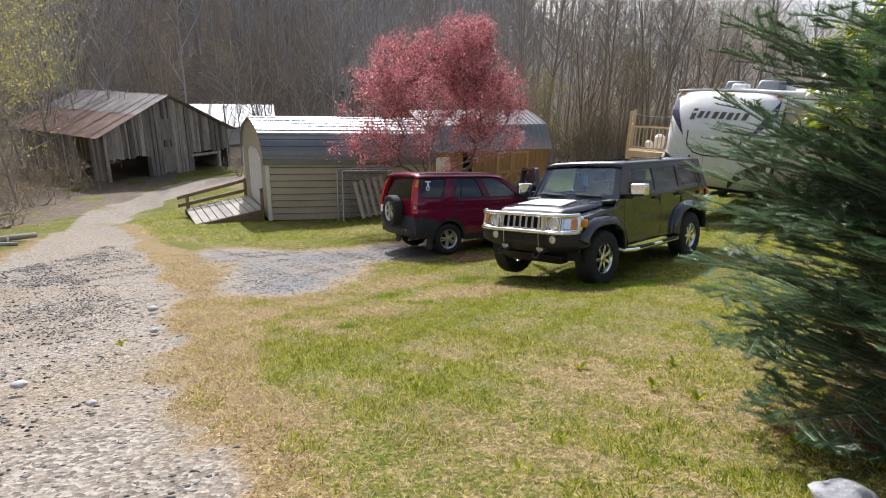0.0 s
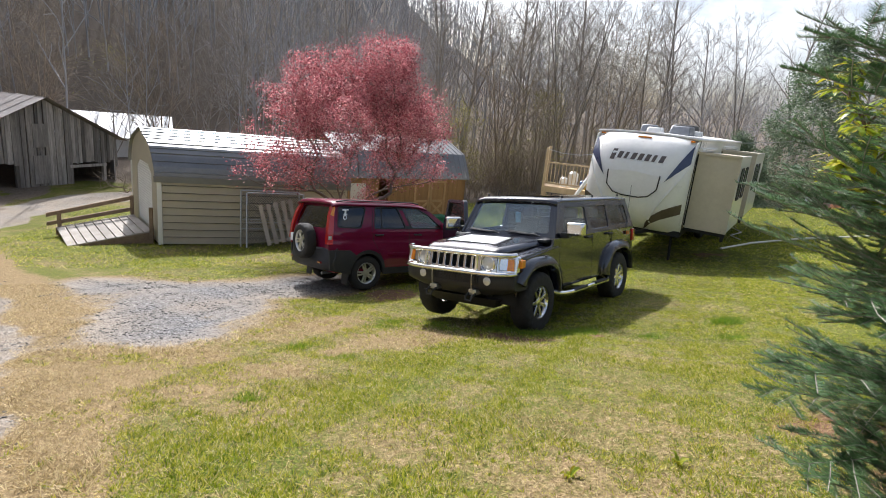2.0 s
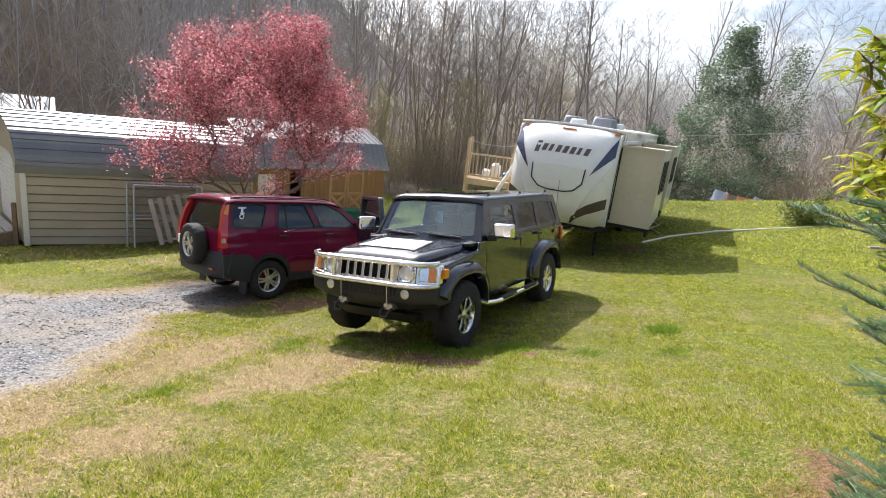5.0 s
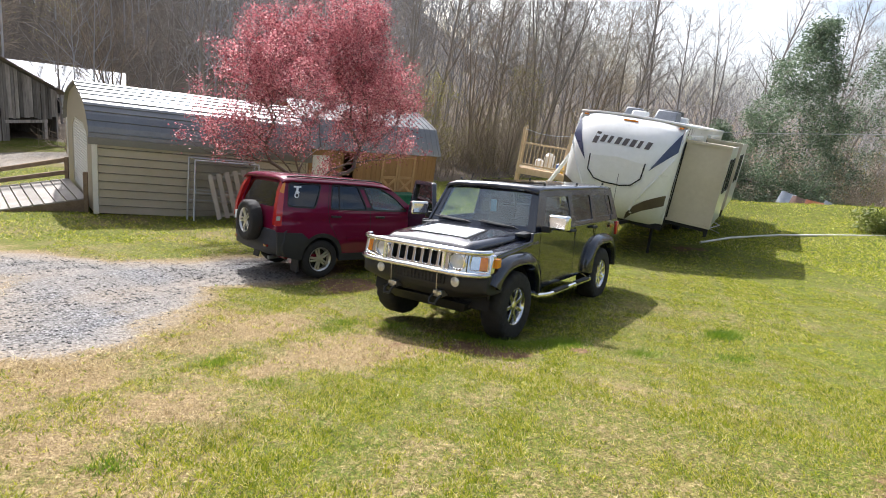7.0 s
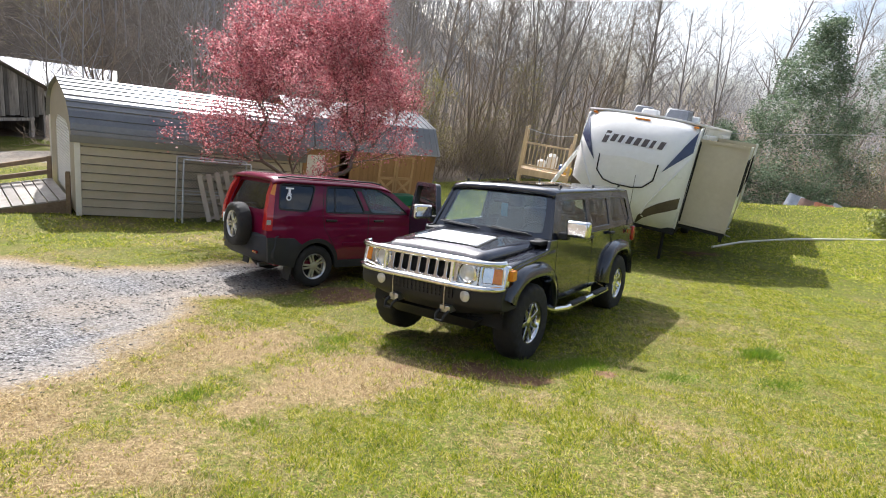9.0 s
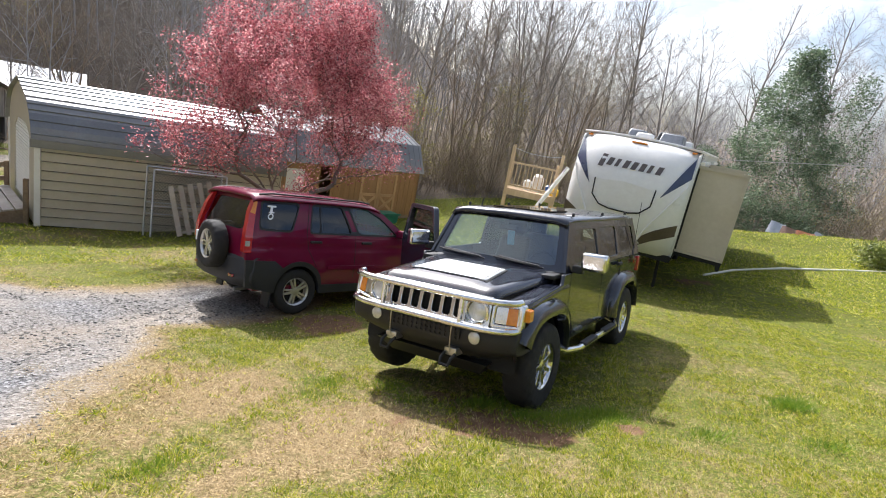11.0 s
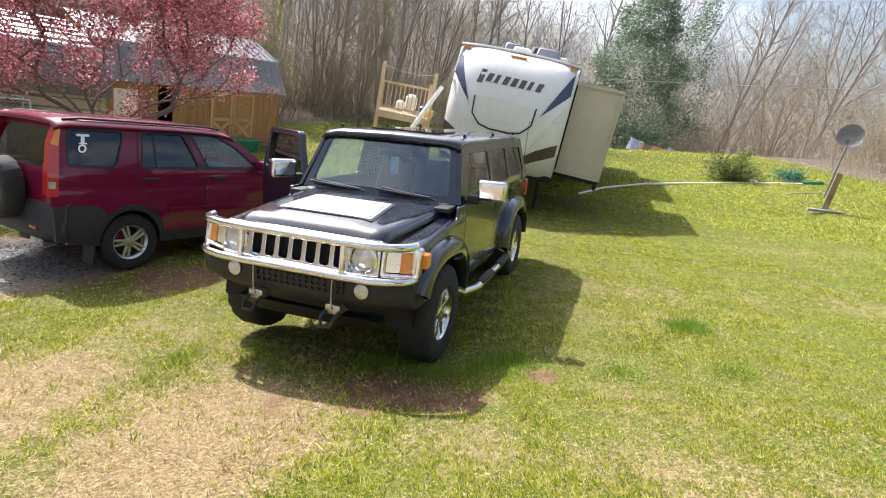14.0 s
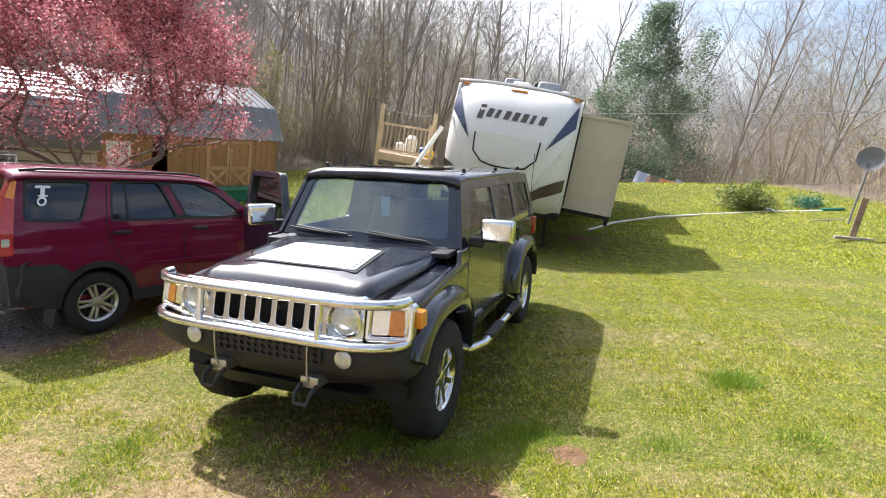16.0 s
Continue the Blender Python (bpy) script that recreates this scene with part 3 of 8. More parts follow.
def build_ground():
    xs, ys = axis_steps(-12, 20, 0.16, 420), axis_steps(-2, 27, 0.16, 420)
    X, Y = np.meshgrid(xs, ys)
    g, d, s, e, fr = cover(X, Y)
    Z = gz(X, Y) + 0.012 * wobble(X, Y, 2.2, 1) - 0.03 * g * (np.hypot(X, Y) < 60) + 0.04 * wobble(X, Y, 0.5, 6)
    rut = np.abs(line_field(ROAD, X, Y) - 1.4)
    Z = Z - 0.035 * np.exp(-(rut / 0.3) ** 2) * g
    k, n = X.shape
    i = np.arange(n * k).reshape(k, n)
    F = np.stack([i[:-1, :-1], i[:-1, 1:], i[1:, 1:], i[1:, :-1]], -1).reshape(-1, 4)
    ob = raw("ground", np.stack([X.ravel(), Y.ravel(), Z.ravel()], 1), F, "ground", smooth=True)
    ca = ob.data.color_attributes.new("cover", "FLOAT_COLOR", "POINT")
    ca.data.foreach_set("color", np.stack([g, d, s, fr], -1).astype(np.float32).ravel())
    wa = ob.data.attributes.new("woods", "FLOAT", "POINT")
    wa.data.foreach_set("value", e.astype(np.float32).ravel())
    tagged(ob, "sloping lawn with a gravel drive", "ground", kind="structure")


build_ground()

# ---- sheds, barn, deck ----
def frame_of(o, d, z):
    """A building's frame: origin, direction of its front wall (x), depth (y)."""
    d = Vector((d[0], d[1], 0)).normalized()
    m = Matrix(((d.x, -d.y, 0), (d.y, d.x, 0), (0, 0, 1))).to_4x4()
    m.translation = (o[0], o[1], z)
    return m


def metal_shed():
    L, W, zb, ze = 5.65, 3.5, 0.0, 2.1
    sk = -0.36                                                     # the plan is a little out of square
    base = frame_of((-4.38, 19.33), (0.997, 0.07), -1.95)
    sh = thing("metal_shed", "beige ribbed metal shed with a grey rounded steel roof", "shed", base)
    P = lambda x, y, z: (x + sk * y, y, z)
    for nm, sg in (("front_wall", 0), ("rear_wall", W)):
        bm = B()
        hexa(bm, [P(0, sg + (0.03 if sg == 0 else -0.03), zb), P(L, sg + (0.03 if sg == 0 else -0.03), zb), P(L, sg + (0.06 if sg == 0 else -0.06), zb), P(0, sg + (0.06 if sg == 0 else -0.06), zb)],
             [P(0, sg + (0.03 if sg == 0 else -0.03), ze), P(L, sg + (0.03 if sg == 0 else -0.03), ze), P(L, sg + (0.06 if sg == 0 else -0.06), ze), P(0, sg + (0.06 if sg == 0 else -0.06), ze)])
        # near-black backing paints the ribs' underside shadow as lines in the grooves
        wl = part(nm, bm, "dark_gap", sh)
        o = -1 if sg == 0 else 1
        for k in range(9):                                         # pressed siding strips with deep grooves between
            z0, z1 = 0.02 + 0.228 * k, 0.02 + 0.228 * k + 0.217
            bm = B()
            ring = lambda x: [P(x, sg - 0.02 * o, z0), P(x, sg + 0.012 * o, z0 + 0.012), P(x, sg + 0.004 * o, z0 + 0.05), P(x, sg + 0.004 * o, z1 - 0.05), P(x, sg + 0.012 * o, z1 - 0.012), P(x, sg - 0.02 * o, z1)]
            grid_surface(bm, [ring(0.0), ring(L)])
            part("siding_strip", bm, "beige_metal", wl, angle=20)
    prof = [(-0.04, 2.06), (0.03, 2.36), (0.22, 2.66), (0.50, 2.92), (0.82, 3.06), (1.75, 3.36), (2.68, 3.06), (3.0, 2.92), (3.28, 2.66), (3.47, 2.36), (3.54, 2.06)]
    for nm, x, door in (("door_gable", 0.0, True), ("blind_gable", L, False)):
        bm = B()
        hole = [rpoly([(0.75, 0.28), (2.75, 0.28), (2.75, 2.05), (2.35, 2.3), (1.15, 2.3), (0.75, 2.05)], 0.05)] if door else []
        plate(bm, [(0, zb), (W, zb), (W, ze)] + prof[::-1] + [(0, ze)], hole, lambda u, v, w: P(x + (w if door else -w), u, v), 0.05)
        part(nm, bm, "beige_metal", sh)
    for k in range(24):                                            # slats of the roll-up door
        bm = B()
        z0 = 0.28 + 0.084 * k
        hexa(bm, [P(0.03, 0.7, z0), P(0.03, 2.8, z0), P(0.05, 2.8, z0), P(0.05, 0.7, z0)], [P(0.012, 0.7, z0 + 0.042), P(0.012, 2.8, z0 + 0.042), P(0.05, 2.8, z0 + 0.08), P(0.05, 0.7, z0 + 0.08)])
        part("door_slat", bm, "white_trim", sh)
    for y in (0.0, W):
        bm = B()
        box(bm, -0.03, 0.10, -0.04, 0.06, zb, ze, Matrix.Translation(P(0, y, 0)))
        part("corner_post", bm, "white_trim", sh, "pale metal corner trim", bevel=0.008)
    # roof sheets run along the shed; the ribs too
    for (y0, z0), (y1, z1) in zip(prof, prof[1:]):
        bm = B()
        n = max(1, round(math.hypot(y1 - y0, z1 - z0) / 0.25))
        hexa(bm, [P(-0.10, y0, z0), P(L + 0.10, y0, z0), P(L + 0.10, y1, z1), P(-0.10, y1, z1)], [P(-0.10, y0, z0 + 0.03), P(L + 0.10, y0, z0 + 0.03), P(L + 0.10, y1, z1 + 0.03), P(-0.10, y1, z1 + 0.03)])
        for k in range(n):
            t = (k + 0.5) / n
            yy, zz = y0 + (y1 - y0) * t, z0 + (z1 - z0) * t + 0.03
            dy, dz = (y1 - y0) / math.hypot(y1 - y0, z1 - z0) * 0.02, (z1 - z0) / math.hypot(y1 - y0, z1 - z0) * 0.02
            nx, nz = -dz * 1.2, dy * 1.2
            hexa(bm, [P(-0.10, yy - dy, zz - dz), P(-0.10, yy + dy, zz + dz), P(-0.10, yy + dy * 0.5 + nx, zz + dz * 0.5 + nz), P(-0.10, yy - dy * 0.5 + nx, zz - dz * 0.5 + nz)],
                 [P(L + 0.1, yy - dy, zz - dz), P(L + 0.1, yy + dy, zz + dz), P(L + 0.1, yy + dy * 0.5 + nx, zz + dz * 0.5 + nz), P(L + 0.1, yy - dy * 0.5 + nx, zz - dz * 0.5 + nz)])
        part("roof_sheet", bm, "roof_steel", sh, "grey ribbed steel roof sheet", angle=20)
    bm = B()
    box(bm, -0.1, L + 0.1, -0.08, -0.02, 1.93, 2.12)
    part("eave_trim", bm, "grey_roof", sh)
    bm = B()
    box(bm, 0.0, L, 0.1, W - 0.1, -0.25, 0.02, None)
    part("skid_base", bm, "dark_gap", sh)
    return sh


metal_shed()


def ramp_thing():
    m = frame_of((-4.38, 19.33), (0.997, 0.07), 0)
    rp = thing("wooden_ramp", "weathered grey plank ramp with low side rail", "ramp")
    R = lambda s, t, z: Vector((-4.65 - 2.1 * s - 0.42 * t * 3.0 * 0.85, 19.75 - 0.75 * s + 0.907 * t * 3.0 * 0.85, z))
    z_at = lambda s: -1.66 - 0.36 * s
    n = 9
    for k in range(n):
        s0, s1 = k / n + 0.006, (k + 1) / n - 0.006
        bm = B()
        hexa(bm, [R(s0, 0.0, z_at(s0)), R(s1, 0.0, z_at(s1)), R(s1, 1, z_at(s1)), R(s0, 1, z_at(s0))], [R(s0, 0, z_at(s0) + 0.04), R(s1, 0, z_at(s1) + 0.04), R(s1, 1, z_at(s1) + 0.04), R(s0, 1, z_at(s0) + 0.04)])
        part("plank", bm, "grey_wood", rp, bevel=0.006)
    for t in (0.0, 1.0):
        bm = B()
        hexa(bm, [R(0, t, -2.2), R(1, t, -2.25), R(1, t + 0.03, -2.25), R(0, t + 0.03, -2.2)], [R(0, t, z_at(0)), R(1, t, z_at(1)), R(1, t + 0.03, z_at(1)), R(0, t + 0.03, z_at(0))])
        part("stringer", bm, "brown_wood", rp)
    for zz in (0.16, 0.55):
        bm = B()
        hexa(bm, [R(0, 1.0, z_at(0) + zz), R(1.1, 1.0, z_at(1.1) + zz * 0.75), R(1.1, 1.03, z_at(1.1) + zz * 0.75), R(0, 1.03, z_at(0) + zz)], [R(0, 1.0, z_at(0) + zz + 0.13), R(1.1, 1, z_at(1.1) + zz * 0.75 + 0.12), R(1.1, 1.03, z_at(1.1) + zz * 0.75 + 0.12), R(0, 1.03, z_at(0) + zz + 0.13)])
        part("side_rail", bm, "brown_wood", rp)
    for s, t, h in ((0.02, -0.02, 0.78), (0.02, 1.0, 0.7), (0.95, 1.0, 0.5)):
        p = R(s, t, 0)
        bm = B()
        box(bm, p.x - 0.05, p.x + 0.05, p.y - 0.05, p.y + 0.05, gzf(p.x, p.y) - 0.1, z_at(s) + h)
        part("post", bm, "brown_wood", rp, bevel=0.006)


ramp_thing()


def panel_frame(o, d, lean, w, h, bars, label):
    """A galvanised gate panel of tubes leaning on the shed wall."""
    th = thing("gate_panel", label, "gate panel", frame_of(o, d, o[2]), group="gate panels")
    Q = lambda x, z: (x, lean * z / h, z)
    for a, b in (((0, 0), (w, 0)), ((0, h), (w, h))):
        bm = B()
        tube(bm, [Q(*a), Q(*b)], 0.024, 8)
        part("rail", bm, "galvanised", th)
    for x in (0, w):
        bm = B()
        tube(bm, [Q(x, 0), Q(x, h)], 0.024, 8)
        part("upright", bm, "galvanised", th)
    for z in bars:
        bm = B()
        tube(bm, [Q(0, z), Q(w, z)], 0.014, 6)
        part("bar", bm, "galvanised", th)
    # chain-link mesh as crossing wires
    bm = B()
    for k in range(int((w + h) / 0.075)):
        c = k * 0.075
        x0, x1 = max(0, c - h), min(w, c)
        if x1 > x0:
            tube(bm, [Q(x0, c - x0), Q(x1, c - x1)], 0.0028, 3, caps=False)
            tube(bm, [Q(w - x0, c - x0), Q(w - x1, c - x1)], 0.0028, 3, caps=False)
    tagged(part("wire_mesh", bm, "wire", th), kind="stuff")
    return th


panel_frame((-2.02, 18.95, -1.92), (0.997, 0.05), 0.38, 1.75, 1.78, (0.62, 0.9), "galvanised chain-link gate panel leaning on the shed")
panel_frame((-1.82, 18.65, -1.9), (0.997, 0.08), 0.5, 1.7, 1.72, (0.85,), "second galvanised gate panel leaning on the first")


def pallet(o, d):
    pl = thing("wooden_pallet", "weathered wooden pallet leaning upright against the panels", "pallet", frame_of(o, d, o[2]) @ pose(0, 0, 0, -14, -13, 0))
    for k in range(5):
        bm = B()
        box(bm, 0.22 * k, 0.22 * k + 0.12, -0.02, 0.0, 0, 1.25)
        part("slat", bm, "grey_wood", pl, bevel=0.004)
    for z in (0.05, 0.56, 1.12):
        bm = B()
        box(bm, 0, 1.0, 0.0, 0.08, z, z + 0.06)
        part("stringer", bm, "grey_wood", pl, bevel=0.004)


pallet((-1.2, 18.42, -1.66), (0.99, 0.1))


def wood_shed():
    L, D, H = 5.4, 3.6, 1.65
    sh = thing("wooden_shed", "brown board shed with a grey gambrel steel roof and double doors", "shed", frame_of((6.36 - 0.955 * L, 22.76 - 0.30 * L), (0.955, 0.30), -1.4))
    gaps = [(L - 2.39, L - 0.95), (L - 3.92, L - 3.5)]
    bm = B()
    plate(bm, [(0, 0), (L, 0), (L, H), (0, H)], [[(a, 0.05), (b, 0.05), (b, 1.56), (a, 1.56)] for a, b in gaps] + [[(0.35, 0.7), (0.95, 0.7), (0.95, 1.4), (0.35, 1.4)]], lambda u, v, w: (u, w, v), 0.06)
    wf = part("front_wall", bm, "stained_wood", sh)
    x = 0.0
    while x < L - 0.05:                                            # vertical battens
        if not any(a - 0.03 < x < b for a, b in gaps) and not 0.3 < x < 1.0:
            bm = B()
            box(bm, x, x + 0.012, -0.012, 0.0, 0.02, H - 0.02)
            part("batten", bm, "stained_wood", wf)
        x += 0.2
    for nm, xx in (("left_gable", 0.0), ("right_gable", L)):
        bm = B()
        plate(bm, [(0, 0), (D, 0), (D, H), (D - 0.45, 2.5), (D / 2, 2.95), (0.45, 2.5), (0, H)], [], lambda u, v, w: (xx + (w if xx == 0 else -w), u, v), 0.06)
        part(nm, bm, "stained_wood", sh)
    bm = B()
    box(bm, 0, L, D - 0.06, D, 0, H)
    part("rear_wall", bm, "stained_wood", sh)
    a, b = gaps[0]
    mid = (a + b) / 2
    for x0, x1 in ((a, mid - 0.01), (mid + 0.01, b)):
        bm = B()
        box(bm, x0, x1, 0.0, 0.04, 0.06, 1.55)
        dr = part("door", bm, "stained_wood", sh, "brown board door with cross bracing")
        for p0, p1 in (((x0, 0.1), (x1, 0.1)), ((x0, 0.72), (x1, 0.72)), ((x0, 1.5), (x1, 1.5)), ((x0 + 0.04, 0.06), (x0 + 0.04, 1.55)), ((x1 - 0.04, 0.06), (x1 - 0.04, 1.55)), ((x0, 0.1), (x1, 0.72)), ((x0, 0.72), (x1, 0.1))):
            dv = Vector((p1[0] - p0[0], 0, p1[1] - p0[1]))
            nn = Vector((-dv.z, 0, dv.x)).normalized() * 0.045
            q0, q1 = Vector((p0[0], 0, p0[1])), Vector((p1[0], 0, p1[1]))
            off = Vector((0, -0.025, 0))
            bm = B()
            hexa(bm, [q0 - nn, q0 + nn, q1 + nn, q1 - nn], [q0 - nn + off, q0 + nn + off, q1 + nn + off, q1 - nn + off])
            part("brace", bm, "trim_wood", dr)
    bm = B()
    box(bm, 0.33, 0.97, 0.01, 0.03, 0.68, 1.42)
    part("window_pane", bm, "white_trim", sh, "pale shed window")
    prof = [(-0.14, H - 0.04), (0.40, 2.52), (D / 2, 3.0), (D - 0.40, 2.52), (D + 0.14, H - 0.04)]
    for i, ((y0, z0), (y1, z1)) in enumerate(zip(prof, prof[1:])):
        bm = B()
        hexa(bm, [(-0.1, y0, z0), (L + 0.1, y0, z0), (L + 0.1, y1, z1), (-0.1, y1, z1)], [(-0.1, y0, z0 + 0.04), (L + 0.1, y0, z0 + 0.04), (L + 0.1, y1, z1 + 0.04), (-0.1, y1, z1 + 0.04)])
        rf = part("roof_slope", bm, "grey_roof", sh, "grey standing-seam roof slope")
        n = int(L / 0.23)
        for k in range(n + 1):
            x = k * L / n
            bm = B()
            hexa(bm, [(x - 0.02, y0, z0 + 0.04), (x + 0.02, y0, z0 + 0.04), (x + 0.02, y1, z1 + 0.04), (x - 0.02, y1, z1 + 0.04)], [(x - 0.01, y0, z0 + 0.065), (x + 0.01, y0, z0 + 0.065), (x + 0.01, y1, z1 + 0.065), (x - 0.01, y1, z1 + 0.065)])
            part("seam", bm, "grey_roof", rf)
    bm = B()
    box(bm, 0, L, 0, D, -0.5, 0.05)
    part("floor", bm, "brown_wood", sh)
    return sh


wood_shed()


def barn():
    rnd = random.Random(7)
    o = Vector((-14.55, 30.35, 0))
    bn = thing("old_barn", "weathered grey board barn with a rusty tin roof and lean-to", "barn", frame_of(o, (0.6, 0.8), -3.0))
    W, D, hp = 7.5, 8.5, 4.5
    # heights of the front: lean-to side, main block
    def roof_z(u):
        return 2.75 + (u / 3.7) * 1.8 if u < 3.7 else 4.55 - (u - 3.7) * 0.5
    bays = [(0.1, 2.35, 1.35), (5.0, 7.3, 1.25)]
    u = 0.0
    while u < W:
        w = rnd.uniform(0.12, 0.28)
        low = rnd.uniform(-0.12, 0.16)
        for a, b, h in bays:
            if a < u < b:
                low = h + rnd.uniform(-0.06, 0.1)
        bm = B()
        u1 = min(W, u + w - rnd.choice((0.008, 0.014, 0.03, 0.05)))
        hexa(bm, [(u, 0, low), (u1, 0, low), (u1, 0.03, low), (u, 0.03, low)], [(u, rnd.uniform(-0.02, 0.02), roof_z(u) - 0.04), (u1, rnd.uniform(-0.02, 0.02), roof_z(u1) - 0.04), (u1, 0.04, roof_z(u1) - 0.04), (u, 0.04, roof_z(u) - 0.04)])
        part("board", bm, "old_board", bn)
        u += w
    v = 0.0
    while v < D:                                                    # left long wall
        w = rnd.uniform(0.17, 0.27)
        if not 1.2 < v < 2.6:
            bm = B()
            hexa(bm, [(0, v, -0.1), (0, v + w - 0.012, -0.1), (0.03, v + w - 0.012, -0.1), (0.03, v, -0.1)], [(0, v, 2.72), (0, v + w - 0.012, 2.72), (0.03, v + w - 0.012, 2.72), (0.03, v, 2.72)])
            part("board", bm, "old_board", bn)
        v += w
    bm = B()
    box(bm, W - 0.03, W, 0, D, 0.0, 2.35)
    part("right_wall", bm, "old_board", bn)
    bm = B()
    box(bm, 0, W, D - 0.03, D, 0.0, 2.4)
    part("rear_wall", bm, "old_board", bn)
    for x in (0.05, 2.4, 3.6, 4.85, 6.9):
        bm = B()
        box(bm, x - 0.08, x + 0.08, 0.06, 0.22, -0.2, roof_z(x) - 0.1)
        part("post", bm, "old_board", bn)
    bm = B()                                                        # loft hatch
    box(bm, 3.15, 3.85, -0.045, -0.01, 2.15, 3.3)
    part("hatch", bm, "old_board", bn)
    bm = B()
    box(bm, 3.1, 3.9, -0.05, -0.01, 0.35, 1.75)
    part("low_door", bm, "old_board", bn)
    bm = B()
    box(bm, 4.85, 6.95, -0.03, 0.0, 1.05, 1.2)
    part("rail", bm, "old_board", bn)
    # tin roof in sheets
    for (u0, z0, u1, z1, mt, nm) in ((-0.5, 2.54, 1.75, 3.62, "rusty_tin", "rusty tin sheet"), (1.7, 3.62, 3.72, 4.6, "worn_tin", "worn grey tin sheet"), (3.68, 4.6, 8.0, 2.44, "worn_tin", "worn grey tin sheet")):
        n = 12
        for k in range(n):
            v0, v1 = -0.4 + (D + 0.8) * k / n, -0.4 + (D + 0.8) * (k + 1) / n + 0.03
            j = rnd.uniform(-0.015, 0.015)
            bm = B()
            P = []
            for i in range(13):
                vv = v0 + (v1 - v0) * i / 12
                up = 0.018 * math.cos(i * math.pi)
                P.append([(u0, vv, z0 + up + j), (u1, vv, z1 + up + j)])
            grid_surface(bm, P)
            part("tin_sheet", bm, mt, bn, nm)
    bm = B()
    box(bm, 0.1, W - 0.1, 0.4, D - 0.3, -0.3, -0.05)
    part("earth_floor", bm, "brown_wood", bn)
    return bn


barn()


def white_house():
    wh = thing("white_outbuilding", "white board outbuilding with a bright metal roof behind the barn", "building", frame_of((-17.0, 46.2), (0.975, 0.22), -4.2))
    bm = B()
    L, D = 7.8, 5.0
    plate(bm, [(0, 0), (L, 0), (L, 2.9), (0, 2.9)], [[(x, 1.2), (x + 0.8, 1.2), (x + 0.8, 2.4), (x, 2.4)] for x in (1.0, 3.4, 5.8)], lambda u, v, w: (u, w, v), 0.15)
    part("front_wall", bm, "white_plastic", wh)
    for x in (1.0, 3.4, 5.8):
        bm = B()
        box(bm, x, x + 0.8, 0.08, 0.1, 1.2, 2.4)
        part("window", bm, "dark_gap", wh)
    for x in (0, L):
        bm = B()
        plate(bm, [(0, 0), (D, 0), (D, 2.9), (D / 2, 4.3), (0, 2.9)], [], lambda u, v, w: (x + (w if x == 0 else -w), u, v), 0.15)
        part("gable", bm, "white_plastic", wh)
    for y0, y1 in ((-0.4, D / 2), (D + 0.4, D / 2)):
        bm = B()
        hexa(bm, [(-0.3, y0, 2.75), (L + 0.3, y0, 2.75), (L + 0.3, y1, 4.35), (-0.3, y1, 4.35)], [(-0.3, y0, 2.82), (L + 0.3, y0, 2.82), (L + 0.3, y1, 4.42), (-0.3, y1, 4.42)])
        rf = part("roof_slope", bm, "galvanised", wh)
    bm = B()
    box(bm, 0, L, D - 0.1, D, 0, 2.9)
    part("rear_wall", bm, "white_plastic", wh)


white_house()


